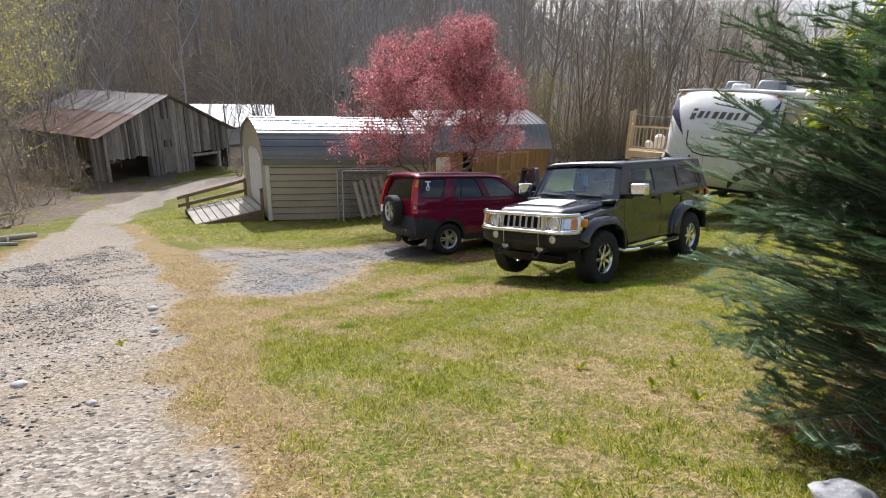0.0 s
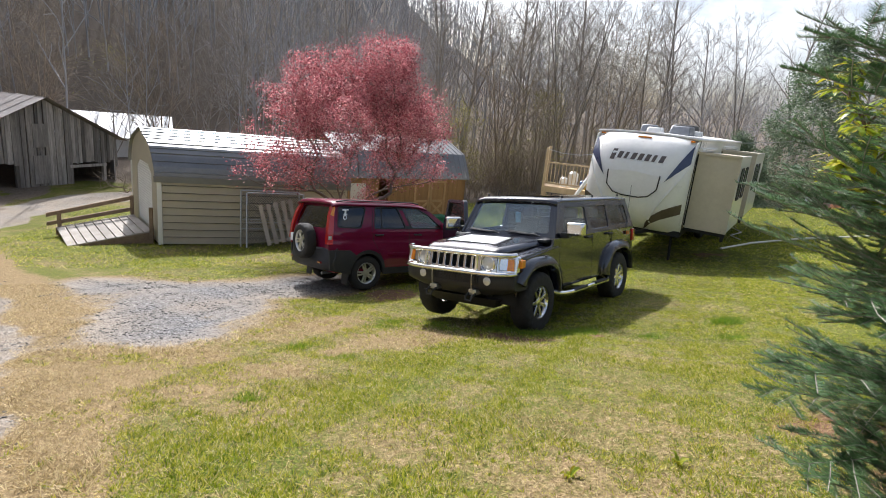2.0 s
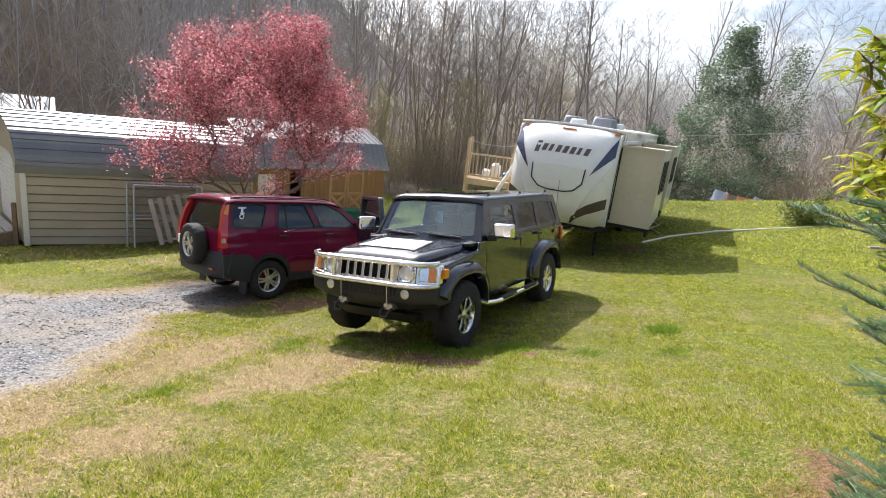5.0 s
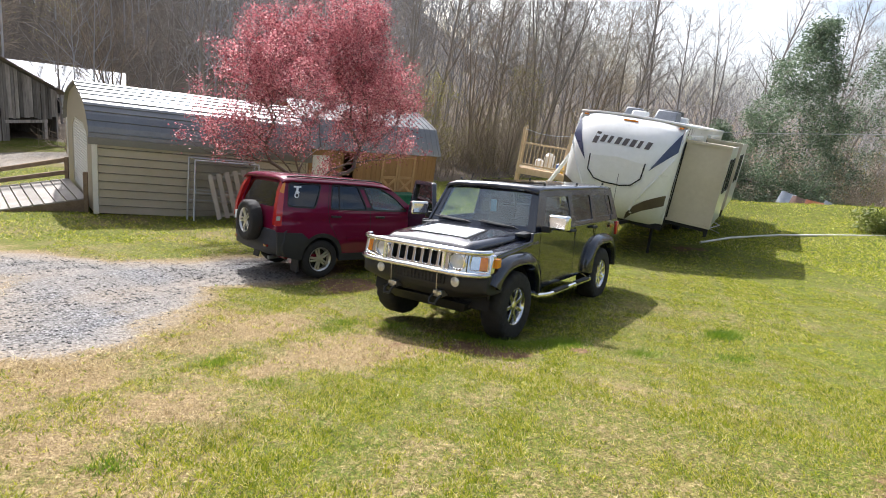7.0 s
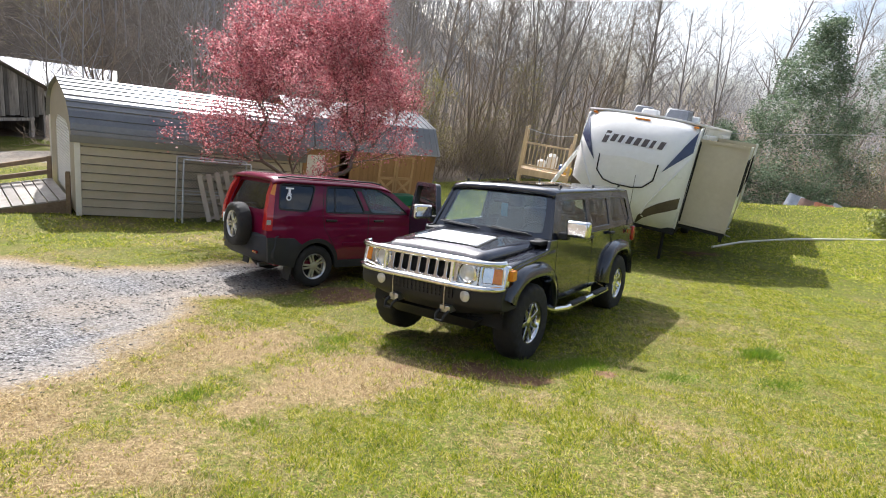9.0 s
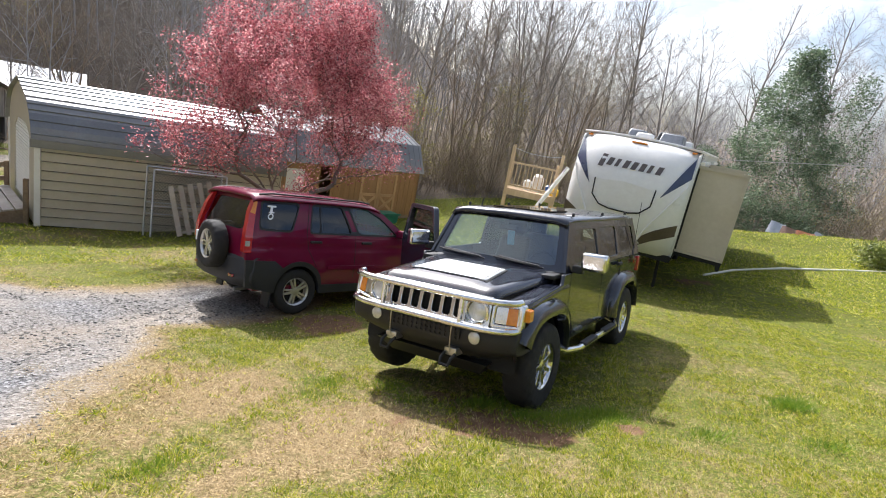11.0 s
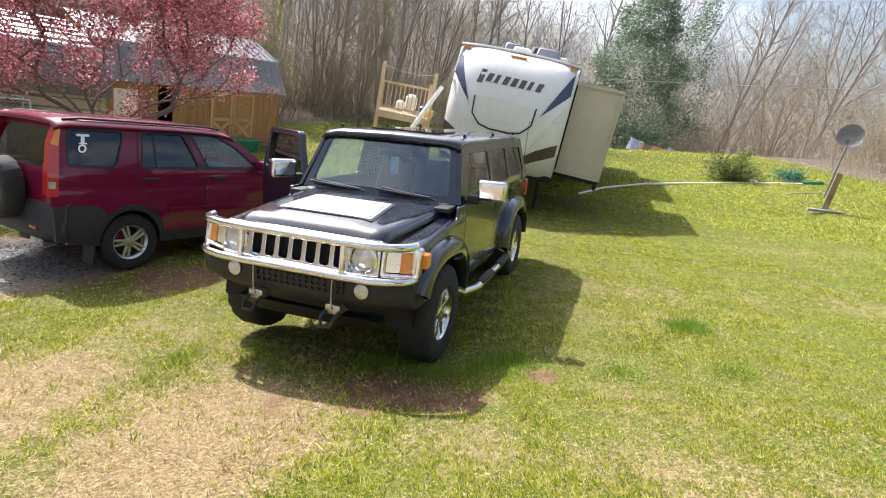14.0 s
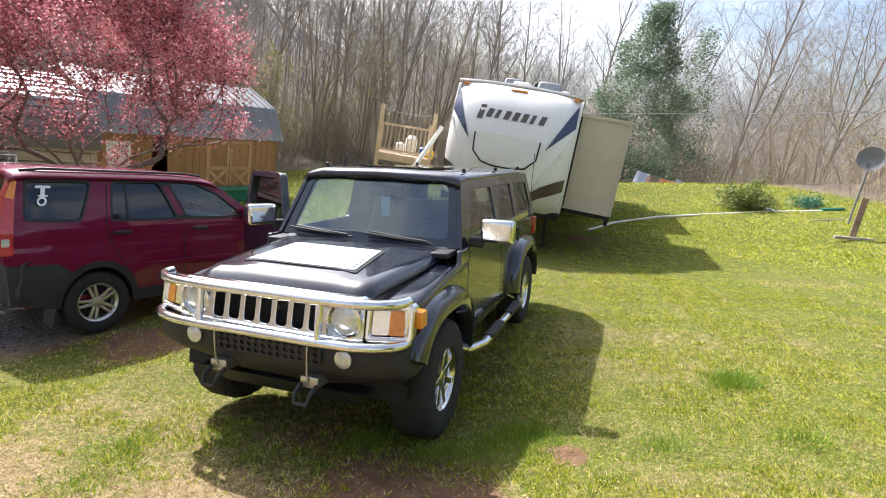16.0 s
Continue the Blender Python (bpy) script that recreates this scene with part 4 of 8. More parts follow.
def deck():
    dk = thing("timber_deck", "pale timber deck with slatted railing beside the trailer", "deck", frame_of((8.8, 20.7), (0.87, -0.5), 0))
    W, D, zf = 1.75, 1.6, 0.42
    zg = gzf(9.8, 20.6) - 0.3
    for k in range(12):
        bm = B()
        box(bm, 0, W, k * D / 12 + 0.005, (k + 1) * D / 12 - 0.005, zf - 0.04, zf)
        part("deck_board", bm, "deck_wood", dk)
    for x in (0.03, W - 0.03):
        for y in (0.03, D - 0.03):
            bm = B()
            box(bm, x - 0.05, x + 0.05, y - 0.05, y + 0.05, zg, zf + (1.45 if y < 1 or x < 1 else 1.0))
            part("post", bm, "deck_wood", dk, bevel=0.005)
    bm = B()
    box(bm, 0, W, -0.03, 0.01, zf - 0.22, zf - 0.04)
    part("fascia", bm, "deck_wood", dk)
    for a, b, horizontal in (((0, 0), (W, 0), True), ((0, 0), (0, D), False)):
        for z in (zf + 0.1, zf + 0.88):
            bm = B()
            box(bm, a[0] - 0.02, b[0] + 0.02, a[1] - 0.02, b[1] + 0.02, z, z + 0.06)
            part("rail", bm, "deck_wood", dk)
        for k in range(1, 13):
            t = k / 13
            x, y = a[0] + (b[0] - a[0]) * t, a[1] + (b[1] - a[1]) * t
            bm = B()
            box(bm, x - 0.016, x + 0.016, y - 0.016, y + 0.016, zf + 0.12, zf + 0.9)
            part("baluster", bm, "deck_wood", dk)
    bm = B()
    tube(bm, [(0.03, 0.03, zf + 1.4), (0.6, 0.0, zf + 1.30), (1.2, 0.0, zf + 1.30), (W - 0.03, 0.03, zf + 1.38)], 0.012, 6)
    part("rope", bm, "pale_wire", dk)
    m = dk.matrix_world
    for nm, lab, mt, x, y, r, h in (("bucket", "white plastic bucket on the deck", "white_plastic", 0.75, 0.6, 0.15, 0.36), ("blue_jug", "blue plastic jug on the deck", "blue_plastic", 1.5, 0.5, 0.12, 0.32), ("yellow_box", "yellow plastic tub on the deck", "yellow_plastic", 1.7, 0.3, 0.16, 0.28), ("grey_sack", "pale sack on the deck", "white_trim", 1.1, 0.8, 0.2, 0.6)):
        bm = B()
        lathe(bm, [(r * 0.8, 0), (r, h * 0.5), (r * 0.95, h * 0.85), (r * 0.5, h), (0.001, h)], n=14, axis="Z")
        ob = part(nm, bm, mt)
        ob.matrix_world = m @ Matrix.Translation((x, y, zf))
        tagged(ob, lab, nm.split("_")[-1])
    bm = B()
    a, b = m @ Vector((1.15, -0.25, zf - 0.5)), m @ Vector((1.95, -0.1, zf + 1.1))
    tube(bm, [a, b], 0.075, 4)
    tagged(part("white_plank", bm, "white_plastic"), "white board leaning against the deck railing", "board")


deck()

# ---- vehicles ----
def build_wheel(parent, name, m, r, w, rim_r, spokes, metal, inner="dark_gap"):
    """A wheel whose outer face looks along local +Y."""
    wh = new(name)
    wh.parent = parent
    wh.matrix_local = m
    bm = B()
    h = w / 2
    lathe(bm, [(rim_r, -h * 0.8), (rim_r + 0.02, -h * 0.95), (r * 0.86, -h), (r * 0.96, -h * 0.86), (r, -h * 0.6), (r, h * 0.6), (r * 0.96, h * 0.86), (r * 0.86, h), (rim_r + 0.02, h * 0.95), (rim_r, h * 0.8)], n=80, caps=False)
    bm.verts.ensure_lookup_table()
    for ri, ring_r in ((3, 0.955), (4, 0.97), (5, 0.97), (6, 0.955)):      # tread blocks
        for j in range(80):
            if (j + (ri > 4) * 2) % 4 < 1:
                v = bm.verts[ri * 80 + j]
                v.co.x *= ring_r
                v.co.z *= ring_r
    part("tyre", bm, "rubber", wh, "dusty black rubber tyre")
    bm = B()
    lathe(bm, [(rim_r * 0.99, -h * 0.7), (rim_r * 0.9, -h * 0.2), (rim_r * 0.9, h * 0.6), (rim_r, h * 0.86), (rim_r * 1.03, h * 0.88), (rim_r * 1.0, h * 0.7)], n=40, caps=False)
    for k in range(spokes):
        a = 2 * math.pi * k / spokes
        for off in ((-0.16, 0.16) if spokes <= 6 else (0,)):
            mm = Matrix.Rotation(-a, 4, "Y")
            wd = rim_r * (0.085 if spokes <= 6 else 0.12)
            c, s = rim_r * 0.93 * math.cos(off), rim_r * 0.93 * math.sin(off)
            z0 = s * 0.55
            lo = [mm @ Vector(p) for p in ((rim_r * 0.2, h * 0.42, z0 - wd), (rim_r * 0.2, h * 0.42, z0 + wd), (rim_r * 0.2, h * 0.68, z0 + wd), (rim_r * 0.2, h * 0.68, z0 - wd))]
            hi = [mm @ Vector(p) for p in ((c, h * 0.5, s - wd), (c, h * 0.5, s + wd), (c, h * 0.78, s + wd * 0.8), (c, h * 0.78, s - wd * 0.8))]
            hexa(bm, lo, hi)
    lathe(bm, [(rim_r * 0.3, h * 0.35), (rim_r * 0.3, h * 0.68), (rim_r * 0.2, h * 0.74), (0.001, h * 0.76)], n=20)
    part("rim", bm, metal, wh, "silver alloy rim", bevel=0.004)
    bm = B()
    lathe(bm, [(rim_r * 0.86, h * 0.05), (rim_r * 0.5, h * 0.1), (0.001, h * 0.1)], n=24)
    part("brake_disc", bm, inner, wh)
    return wh


def side_map(y0, tilt, zb, s, bow=0.0):
    """Places a side panel: half width y0 at height zb, leaning in by tilt above it; s is the side."""
    def f(u, v, w):
        return (u, s * (y0 - tilt * max(0.0, v - zb) - bow * max(0.0, abs(u) - 1.6) ** 2 - w), v)
    return f


def pane(parent, name, outline, fmap, material, label="", off=0.006, cuts=((), ())):
    bm = B()
    plate(bm, outline, [], lambda u, v, w: fmap(u, v, w + off), 0.005, cuts)
    ob = part(name, bm, material, parent, label)
    ob.visible_shadow = False
    return ob


def hummer(m):
    car = thing("off_road_car", "black boxy off-road car with chrome grille guard on the lawn", "car", m)
    belt = 1.24
    # lower sides with wheel arches
    bm = B()
    def arch(cx, k=1.0, a0=8, a1=172, n=16):
        """A squarish wheel arch."""
        out = []
        for i in range(n + 1):
            c, q = math.cos(radians(a0 + (a1 - a0) * i / n)), math.sin(radians(a0 + (a1 - a0) * i / n))
            out.append((cx + 0.52 * k * math.copysign(abs(c) ** 0.72, c), 0.43 + 0.49 * k * q ** 0.72))
        return out
    low = [(-2.28, 0.62), (-2.28, belt), (0.98, belt), (1.0, 1.15), (1.97, 1.045), (1.98, 0.98), (1.98, 0.72)]
    low += arch(1.42) + [(0.9, 0.5), (-0.9, 0.5)] + arch(-1.42)
    low = low[::-1]
    for s in (1, -1):
        plate(bm, low, [], side_map(0.865, 0.0, belt, s, 0.08), 0.04)
    box(bm, -2.2, 1.9, -0.83, 0.83, 0.62, 0.68)                      # floor
    box(bm, -2.28, -2.22, -0.83, 0.83, 0.55, belt)                   # tail
    part("body", bm, "black_paint", car, "glossy black painted body with dust", bevel=0.012)
    for s in (1, -1):
        for cx in (1.42, -1.42):
            bm = B()
            n = 16
            grid_surface(bm, [[(cx + 0.5 * math.cos(math.pi * k / n), s * yy, 0.43 + 0.5 * math.sin(math.pi * k / n)) for k in range(n + 1)] for yy in (0.45, 0.84)])
            bm.faces.new([bm.verts.new((cx + 0.5 * math.cos(math.pi * k / n), s * 0.45, 0.43 + 0.5 * math.sin(math.pi * k / n))) for k in range(n + 1)])
            part("wheel_housing", bm, "dark_gap", car)
    # hood: a raised lid, narrower than the car, with a broad power dome and a rolled front edge
    bm = B()
    xs = [0.84, 1.0, 1.15, 1.3, 1.5, 1.68, 1.8, 1.9, 1.95, 1.99, 2.025, 2.05, 2.065, 2.07]
    ts = [0, 0.2, 0.4, 0.52, 0.6, 0.68, 0.8, 0.9, 0.95, 0.98, 1.0]
    ts = [-t for t in ts[:0:-1]] + ts
    hw = lambda x: 0.74 - 0.11 * (x - 0.84) / 1.2
    def hz(x, y):
        t = abs(y) / hw(x)
        z = 1.245 - 0.08 * (x - 0.84) / 1.2 - 0.13 * max(0, (x - 1.9) / 0.17) ** 2.2
        return z + 0.024 * float(sstep(0.76, 0.5, t)) * float(sstep(2.03, 1.78, x)) * float(sstep(0.70, 1.35, x)) - 0.075 * max(0, (t - 0.88) / 0.12) ** 2
    grid_surface(bm, [[(x, t * hw(x), hz(x, t * hw(x))) for t in ts] for x in xs])
    ob = part("hood", bm, "black_paint", car, "glossy dark hood reflecting the sky", angle=50)
    ob.modifiers.new("thick", "SOLIDIFY").thickness = 0.02
    fz = lambda x: 1.175 - 0.12 * (x - 0.84) / 1.2
    for s in (1, -1):                                                # fenders, a step below the hood
        bm = B()
        fx = [0.84, 1.1, 1.3, 1.5, 1.7, 1.9, 2.0, 2.04]
        grid_surface(bm, [[(x, s * (hw(x) - 0.03 + k * (0.885 - 0.25 * max(0, x - 1.8) - hw(x) + 0.03)), fz(x) - 0.02 * (x > 2.02) - 0.012 * k - (0.05 if k == 1 else 0.012 if k > 0.8 else 0)) for k in (0, 0.3, 0.6, 0.85, 1)] for x in fx])
        ob = part("fender", bm, "black_paint", car, "glossy black front fender", angle=50)
        ob.modifiers.new("thick", "SOLIDIFY").thickness = 0.015
    # riveted hood panel
    bm = B()
    plate(bm, rpoly([(1.29, -0.36), (1.80, -0.41), (1.80, 0.41), (1.29, 0.36)], 0.03), [], lambda u, v, w: (u, v, hz(u, v) + 0.013 - w), 0.011, ([1.45, 1.65], [-0.3, 0, 0.3]))
    sm = B()
    plate(sm, rpoly([(1.27, -0.378), (1.82, -0.43), (1.82, 0.43), (1.27, 0.378)], 0.03), [], lambda u, v, w: (u, v, hz(u, v) + 0.006 - w), 0.006, ([1.45, 1.65], [-0.3, 0, 0.3]))
    part("panel_seam", sm, "dark_gap", car)
    hp = part("hood_panel", bm, "hood_panel", car, "raised hood panel with rivets", bevel=0.004)
    for k in range(9):
        for s in (-1, 1):
            x = 1.33 + 0.43 * k / 8
            y = s * (0.33 + 0.055 * k / 8)
            bm = B()
            lathe(bm, [(0.008, 0), (0.006, 0.005), (0.001, 0.006)], Matrix.Translation((x, y, hz(x, y) + 0.016)), n=6, axis="Z")
            part("rivet", bm, "black_plastic", hp)
    # greenhouse
    top, tilt = 1.76, 0.24
    wins = [[(0.60, 1.31), (0.41, 1.66), (-0.28, 1.66), (-0.28, 1.30)], [(-0.42, 1.30), (-0.42, 1.66), (-1.12, 1.66), (-1.12, 1.30)], [(-1.26, 1.32), (-1.26, 1.66), (-1.98, 1.64), (-2.06, 1.32)]]
    up = [(0.885, belt), (0.60, top), (-2.12, top), (-2.28, belt)]
    for s in (1, -1):
        bm = B()
        mp = side_map(0.835, tilt, belt, s)
        plate(bm, up, [rpoly(w, 0.04) for w in (wins if s > 0 else wins[1:] + [[(0.66, 1.27), (0.46, 1.68), (-0.3, 1.68), (-0.3, 1.27)]])], mp, 0.04)
        part("cabin_side", bm, "black_paint", car, bevel=0.008)
        for i, w in enumerate(wins):
            if s > 0 or i > 0:
                pane(car, "side_window", rpoly(w, 0.04), mp, "door_glass" if i == 0 else "tinted_glass", "side window", off=0.012)
    # windscreen frame and glass
    def wmap(u, v, w):
        t = (v - belt) / (top - belt)
        return (0.875 - 0.28 * t - 0.01 + 0.015 * (1 - (u / 0.8) ** 2) - w, u, v)
    half = lambda v: 0.835 - tilt * (v - belt)
    bm = B()
    g = [(-0.70, 1.295), (0.70, 1.295), (0.62, 1.71), (-0.62, 1.71)]
    plate(bm, [(-half(belt) + 0.03, belt), (half(belt) - 0.03, belt), (half(top) - 0.03, top), (-half(top) + 0.03, top)], [rpoly(g, 0.05)], wmap, 0.04)
    part("windscreen_frame", bm, "black_paint", car)
    pane(car, "windscreen", rpoly(g, 0.05), wmap, "windscreen_glass", "windscreen reflecting sky and trees")
    bm = B()
    plate(bm, [(-0.82, belt), (0.82, belt), (0.71, top), (-0.71, top)], [rpoly([(-0.66, 1.32), (0.66, 1.32), (0.6, 1.66), (-0.6, 1.66)], 0.05)], lambda u, v, w: (-2.28 + 0.16 * (v - belt) / (top - belt) + w, u, v), 0.04)
    part("tailgate_frame", bm, "black_paint", car)
    # roof: a gently crowned slab
    bm = B()
    xs = [0.66, 0.6, 0.4, -0.6, -1.6, -2.05, -2.13]
    ys = [-0.72, -0.69, -0.55, 0, 0.55, 0.69, 0.72]
    grid_surface(bm, [[(x, y, 1.80 + 0.02 * (1 - (y / 0.72) ** 2) - (0.05 if abs(y) > 0.71 else 0.015 if abs(y) > 0.6 else 0) - (0.05 if i in (0, 6) else 0.012 if i in (1, 5) else 0)) for y in ys] for i, x in enumerate(xs)])
    ob = part("roof", bm, "black_paint", car, "glossy black roof with a sunroof", angle=60)
    md = ob.modifiers.new("thick", "SOLIDIFY")
    md.thickness = 0.045
    bm = B()
    plate(bm, rrect(-0.35, 0.35, -0.36, 0.36, 0.06), [], lambda u, v, w: (u, v, 1.829 - w), 0.012)
    part("sunroof", bm, "dark_glass", car)
    for s in (1, -1):
        for x in (0.35, -0.75, -1.85):
            bm = B()
            lathe(bm, [(0.018, 0), (0.016, 0.035), (0.001, 0.04)], Matrix.Translation((x, s * 0.66, 1.80)), n=8, axis="Z")
            part("roof_stud", bm, "black_plastic", car)
    # grille with seven slots
    slots = [rrect(c - 0.038, c + 0.038, 0.905, 1.075, 0.025) for c in [(-0.345 + 0.115 * i) for i in range(7)]]
    bm = B()
    plate(bm, rpoly([(-0.66, 0.86), (0.66, 0.86), (0.65, 1.125), (-0.65, 1.125)], 0.03), slots + [arc(s * 0.535, 0.99, 0.106, 0, 345, 22) for s in (1, -1)], lambda u, v, w: (2.18 - 0.05 * (v - 0.86) / 0.25 - 0.10 * max(0, abs(u) - 0.42) - w, u, v), 0.05, ([-0.42, 0.42], []))
    gr = part("grille", bm, "chrome", car, "chrome grille with seven slots", bevel=0.006)
    bm = B()
    box(bm, 2.04, 2.08, -0.66, 0.66, 0.88, 1.11)
    part("grille_backing", bm, "dark_gap", gr)
    for s in (1, -1):
        hm = Matrix.Translation((2.11, s * 0.535, 0.99))
        bm = B()
        lathe(bm, [(0.09, 0.0), (0.1, 0.02), (0.092, 0.035)], hm, axis="X")
        hl = part("headlight", bm, "chrome", car, "round headlight")
        bm = B()
        lathe(bm, [(0.112, 0.0), (0.114, 0.048), (0.1, 0.052), (0.094, 0.02)], hm, axis="X")
        part("bezel", bm, "chrome", hl)
        bm = B()
        lathe(bm, [(0.092, 0.018), (0.085, 0.036), (0.05, 0.05), (0.001, 0.055)], hm, axis="X")
        part("lens", bm, "lamp_clear", hl)
        sig = lambda u, v, w: (2.15 - 0.34 * max(0, abs(u) - 0.66) - 0.05 * (v - 0.86) / 0.25 - w, u, v)
        y0, y1 = sorted((s * 0.66, s * 0.92))
        bm = B()                                                     # chrome housing with a clear and an amber lens
        plate(bm, rrect(y0, y1, 0.875, 1.095, 0.03), [rrect(y0 + 0.028, y1 - 0.028, 0.91, 1.06, 0.02)], sig, 0.07)
        ts_ = part("signal_housing", bm, "chrome", car, "chrome turn signal surround", bevel=0.008)
        bm = B()
        ya, yb = sorted((s * 0.69, s * 0.785))
        plate(bm, rrect(ya, yb, 0.915, 1.055, 0.012), [], lambda u, v, w: sig(u, v, w + 0.02), 0.03)
        part("clear_lens", bm, "chrome", ts_)
        bm = B()
        ya, yb = sorted((s * 0.785, s * 0.892))
        plate(bm, rrect(ya, yb, 0.915, 1.055, 0.012), [], lambda u, v, w: sig(u, v, w + 0.015), 0.03)
        part("turn_signal", bm, "lamp_amber", ts_, "amber turn signal")
        bm = B()
        box(bm, 1.90, 1.99, s * 0.87, s * 0.955, 0.945, 1.05)
        part("side_marker", bm, "lamp_amber", car, "amber side marker", bevel=0.01)
    # bumper
    bm = B()
    prof = [(1.80, 0.54), (2.03, 0.52), (2.14, 0.62), (2.17, 0.68), (2.17, 0.80), (2.14, 0.86), (1.9, 0.86)]
    def brow(y, k):
        lift = 0.13 * max(0, (abs(y) - 0.45) / 0.45)               # the lower edge rises towards the wheels
        return [(x - 0.30 * max(0, abs(y) - 0.6) * k, y, z + lift * max(0, 0.66 - z) / 0.16) for x, z in prof]
    P = [brow(y, 1) for y in (-0.9, -0.86, -0.66, -0.3, 0, 0.3, 0.66, 0.86, 0.9)]
    grid_surface(bm, [r + [r[0]] for r in P])
    bm.faces.new([bm.verts.new(p) for p in P[0]])
    bm.faces.new([bm.verts.new(p) for p in P[-1]])
    bmesh.ops.remove_doubles(bm, verts=bm.verts, dist=0.001)
    bp = part("front_bumper", bm, "black_plastic", car, "black plastic front bumper", bevel=0.012)
    bm = B()
    plate(bm, rrect(-0.4, 0.4, 0.70, 0.83, 0.03), [rrect(-0.38 + 0.052 * i, -0.345 + 0.052 * i, z, z + 0.028, 0.008, 1) for i in range(15) for z in (0.715, 0.755, 0.795)], lambda u, v, w: (2.182 - w, u, v), 0.012)
    part("lower_grille", bm, "black_plastic", bp, "black mesh lower grille")
    bm = B()
    hexa(bm, [(1.75, -0.5, 0.36), (1.92, -0.5, 0.36), (1.92, 0.5, 0.36), (1.75, 0.5, 0.36)], [(1.75, -0.62, 0.50), (2.05, -0.62, 0.50), (2.05, 0.62, 0.50), (1.75, 0.62, 0.50)])
    part("skid_plate", bm, "black_plastic", bp)
    bm = B()                                                      # frame rails, axles and drive line under the floor
    for s in (1, -1):
        box(bm, -2.1, 1.95, s * 0.42 - 0.05, s * 0.42 + 0.05, 0.44, 0.62)
    tube(bm, [(-1.42, -0.7, 0.41), (-1.42, 0.7, 0.41)], 0.07, 8)
    tube(bm, [(1.42, -0.7, 0.41), (1.42, 0.7, 0.41)], 0.06, 8)
    box(bm, 0.2, 1.75, -0.36, 0.36, 0.36, 0.62)
    box(bm, -1.2, 0.1, -0.2, 0.25, 0.42, 0.62)
    part("underbody", bm, "dark_gap", car, bevel=0.02)
    for s in (1, -1):
        bm = B()
        lathe(bm, [(0.054, 0.0), (0.056, 0.012), (0.046, 0.018), (0.001, 0.022)], Matrix.Translation((2.16, s * 0.54, 0.76)), n=20, axis="X")
        part("fog_light", bm, "lamp_clear", car, "round fog light")
        bm = B()                                                      # tow hook with its bracket
        box(bm, 2.06, 2.2, s * 0.33 - 0.06, s * 0.33 + 0.06, 0.56, 0.63)
        th = part("tow_hook", bm, "alloy", car, "steel tow hook bracket", bevel=0.006)
        bm = B()
        tube(bm, [(2.2, s * 0.33 + 0.055, 0.58), (2.27, s * 0.33 + 0.05, 0.55), (2.29, s * 0.33 + 0.04, 0.5), (2.29, s * 0.33 - 0.04, 0.5), (2.27, s * 0.33 - 0.05, 0.55), (2.2, s * 0.33 - 0.055, 0.58)], 0.015, 8)
        part("shackle", bm, "black_plastic", th)
        bm = B()                                                      # cable tie from the guard to the hook
        tube(bm, [(2.24, s * 0.33 + 0.02, 0.9), (2.235, s * 0.33 + 0.01, 0.78), (2.22, s * 0.33, 0.66), (2.2, s * 0.33, 0.6)], 0.006, 6)
        part("guard_cable", bm, "alloy", car)
    # chrome grille guard
    bm = B()
    def ring(z, x, yw, back):
        half = [(x, 0.4, z), (x - 0.015, yw - 0.26, z), (x - 0.05, yw - 0.13, z), (x - 0.10, yw - 0.045, z), (x - 0.155, yw - 0.01, z), (x - back, yw, z)]
        return [(a, -b, c) for a, b, c in half[::-1]] + half
    bm_l = [ring(0.87, 2.25, 0.88, 0.22), ring(1.11, 2.22, 0.87, 0.22)]
    bm = B()
    for r in bm_l:
        tube(bm, r, 0.03, 12)
    for s in (1, -1):
        tube(bm, [(2.03, s * 0.88, 0.87), (2.02, s * 0.885, 0.99), (2.0, s * 0.87, 1.11)], 0.028, 10)
        tube(bm, [(2.25, s * 0.42, 0.87), (2.22, s * 0.42, 1.11)], 0.022, 8)
    part("grille_guard", bm, "chrome", car, "chrome tube grille guard")
    # fender flares
    for s in (1, -1):
        for cx in (1.42, -1.42):
            bm = B()
            rows = [[(x, s * yy, z) for x, z in arch(cx, k, 26 if cx > 0 else 4, 176, 24)] for k, yy in ((0.97, 0.76), (0.97, 0.945), (1.0, 0.965), (1.15, 0.955), (1.24, 0.915), (1.27, 0.862))]
            grid_surface(bm, rows)
            ob = part("fender_flare", bm, "black_paint", car, "flared black wheel arch", angle=40)
    # running boards
    for s in (1, -1):
        bm = B()
        tube(bm, [(0.98, s * 0.8, 0.5), (0.9, s * 0.94, 0.46), (0.7, s * 1.0, 0.45), (-0.7, s * 1.0, 0.45), (-0.85, s * 0.94, 0.46), (-0.92, s * 0.8, 0.5)], 0.036, 10)
        rb = part("running_board", bm, "chrome", car, "chrome tubular running board")
        for x in (0.35, -0.4):
            bm = B()
            box(bm, x - 0.22, x + 0.22, s * 1.0 - 0.036, s * 1.0 + 0.04, 0.455, 0.492)
            part("step_pad", bm, "black_plastic", rb, bevel=0.01)
    # mirrors, handles, wipers, vents, antenna
    for s in (1, -1):
        if s < 0:
            continue
        build_mirror(car, Matrix.Translation((0.70, s * 0.84, 1.37)), s)
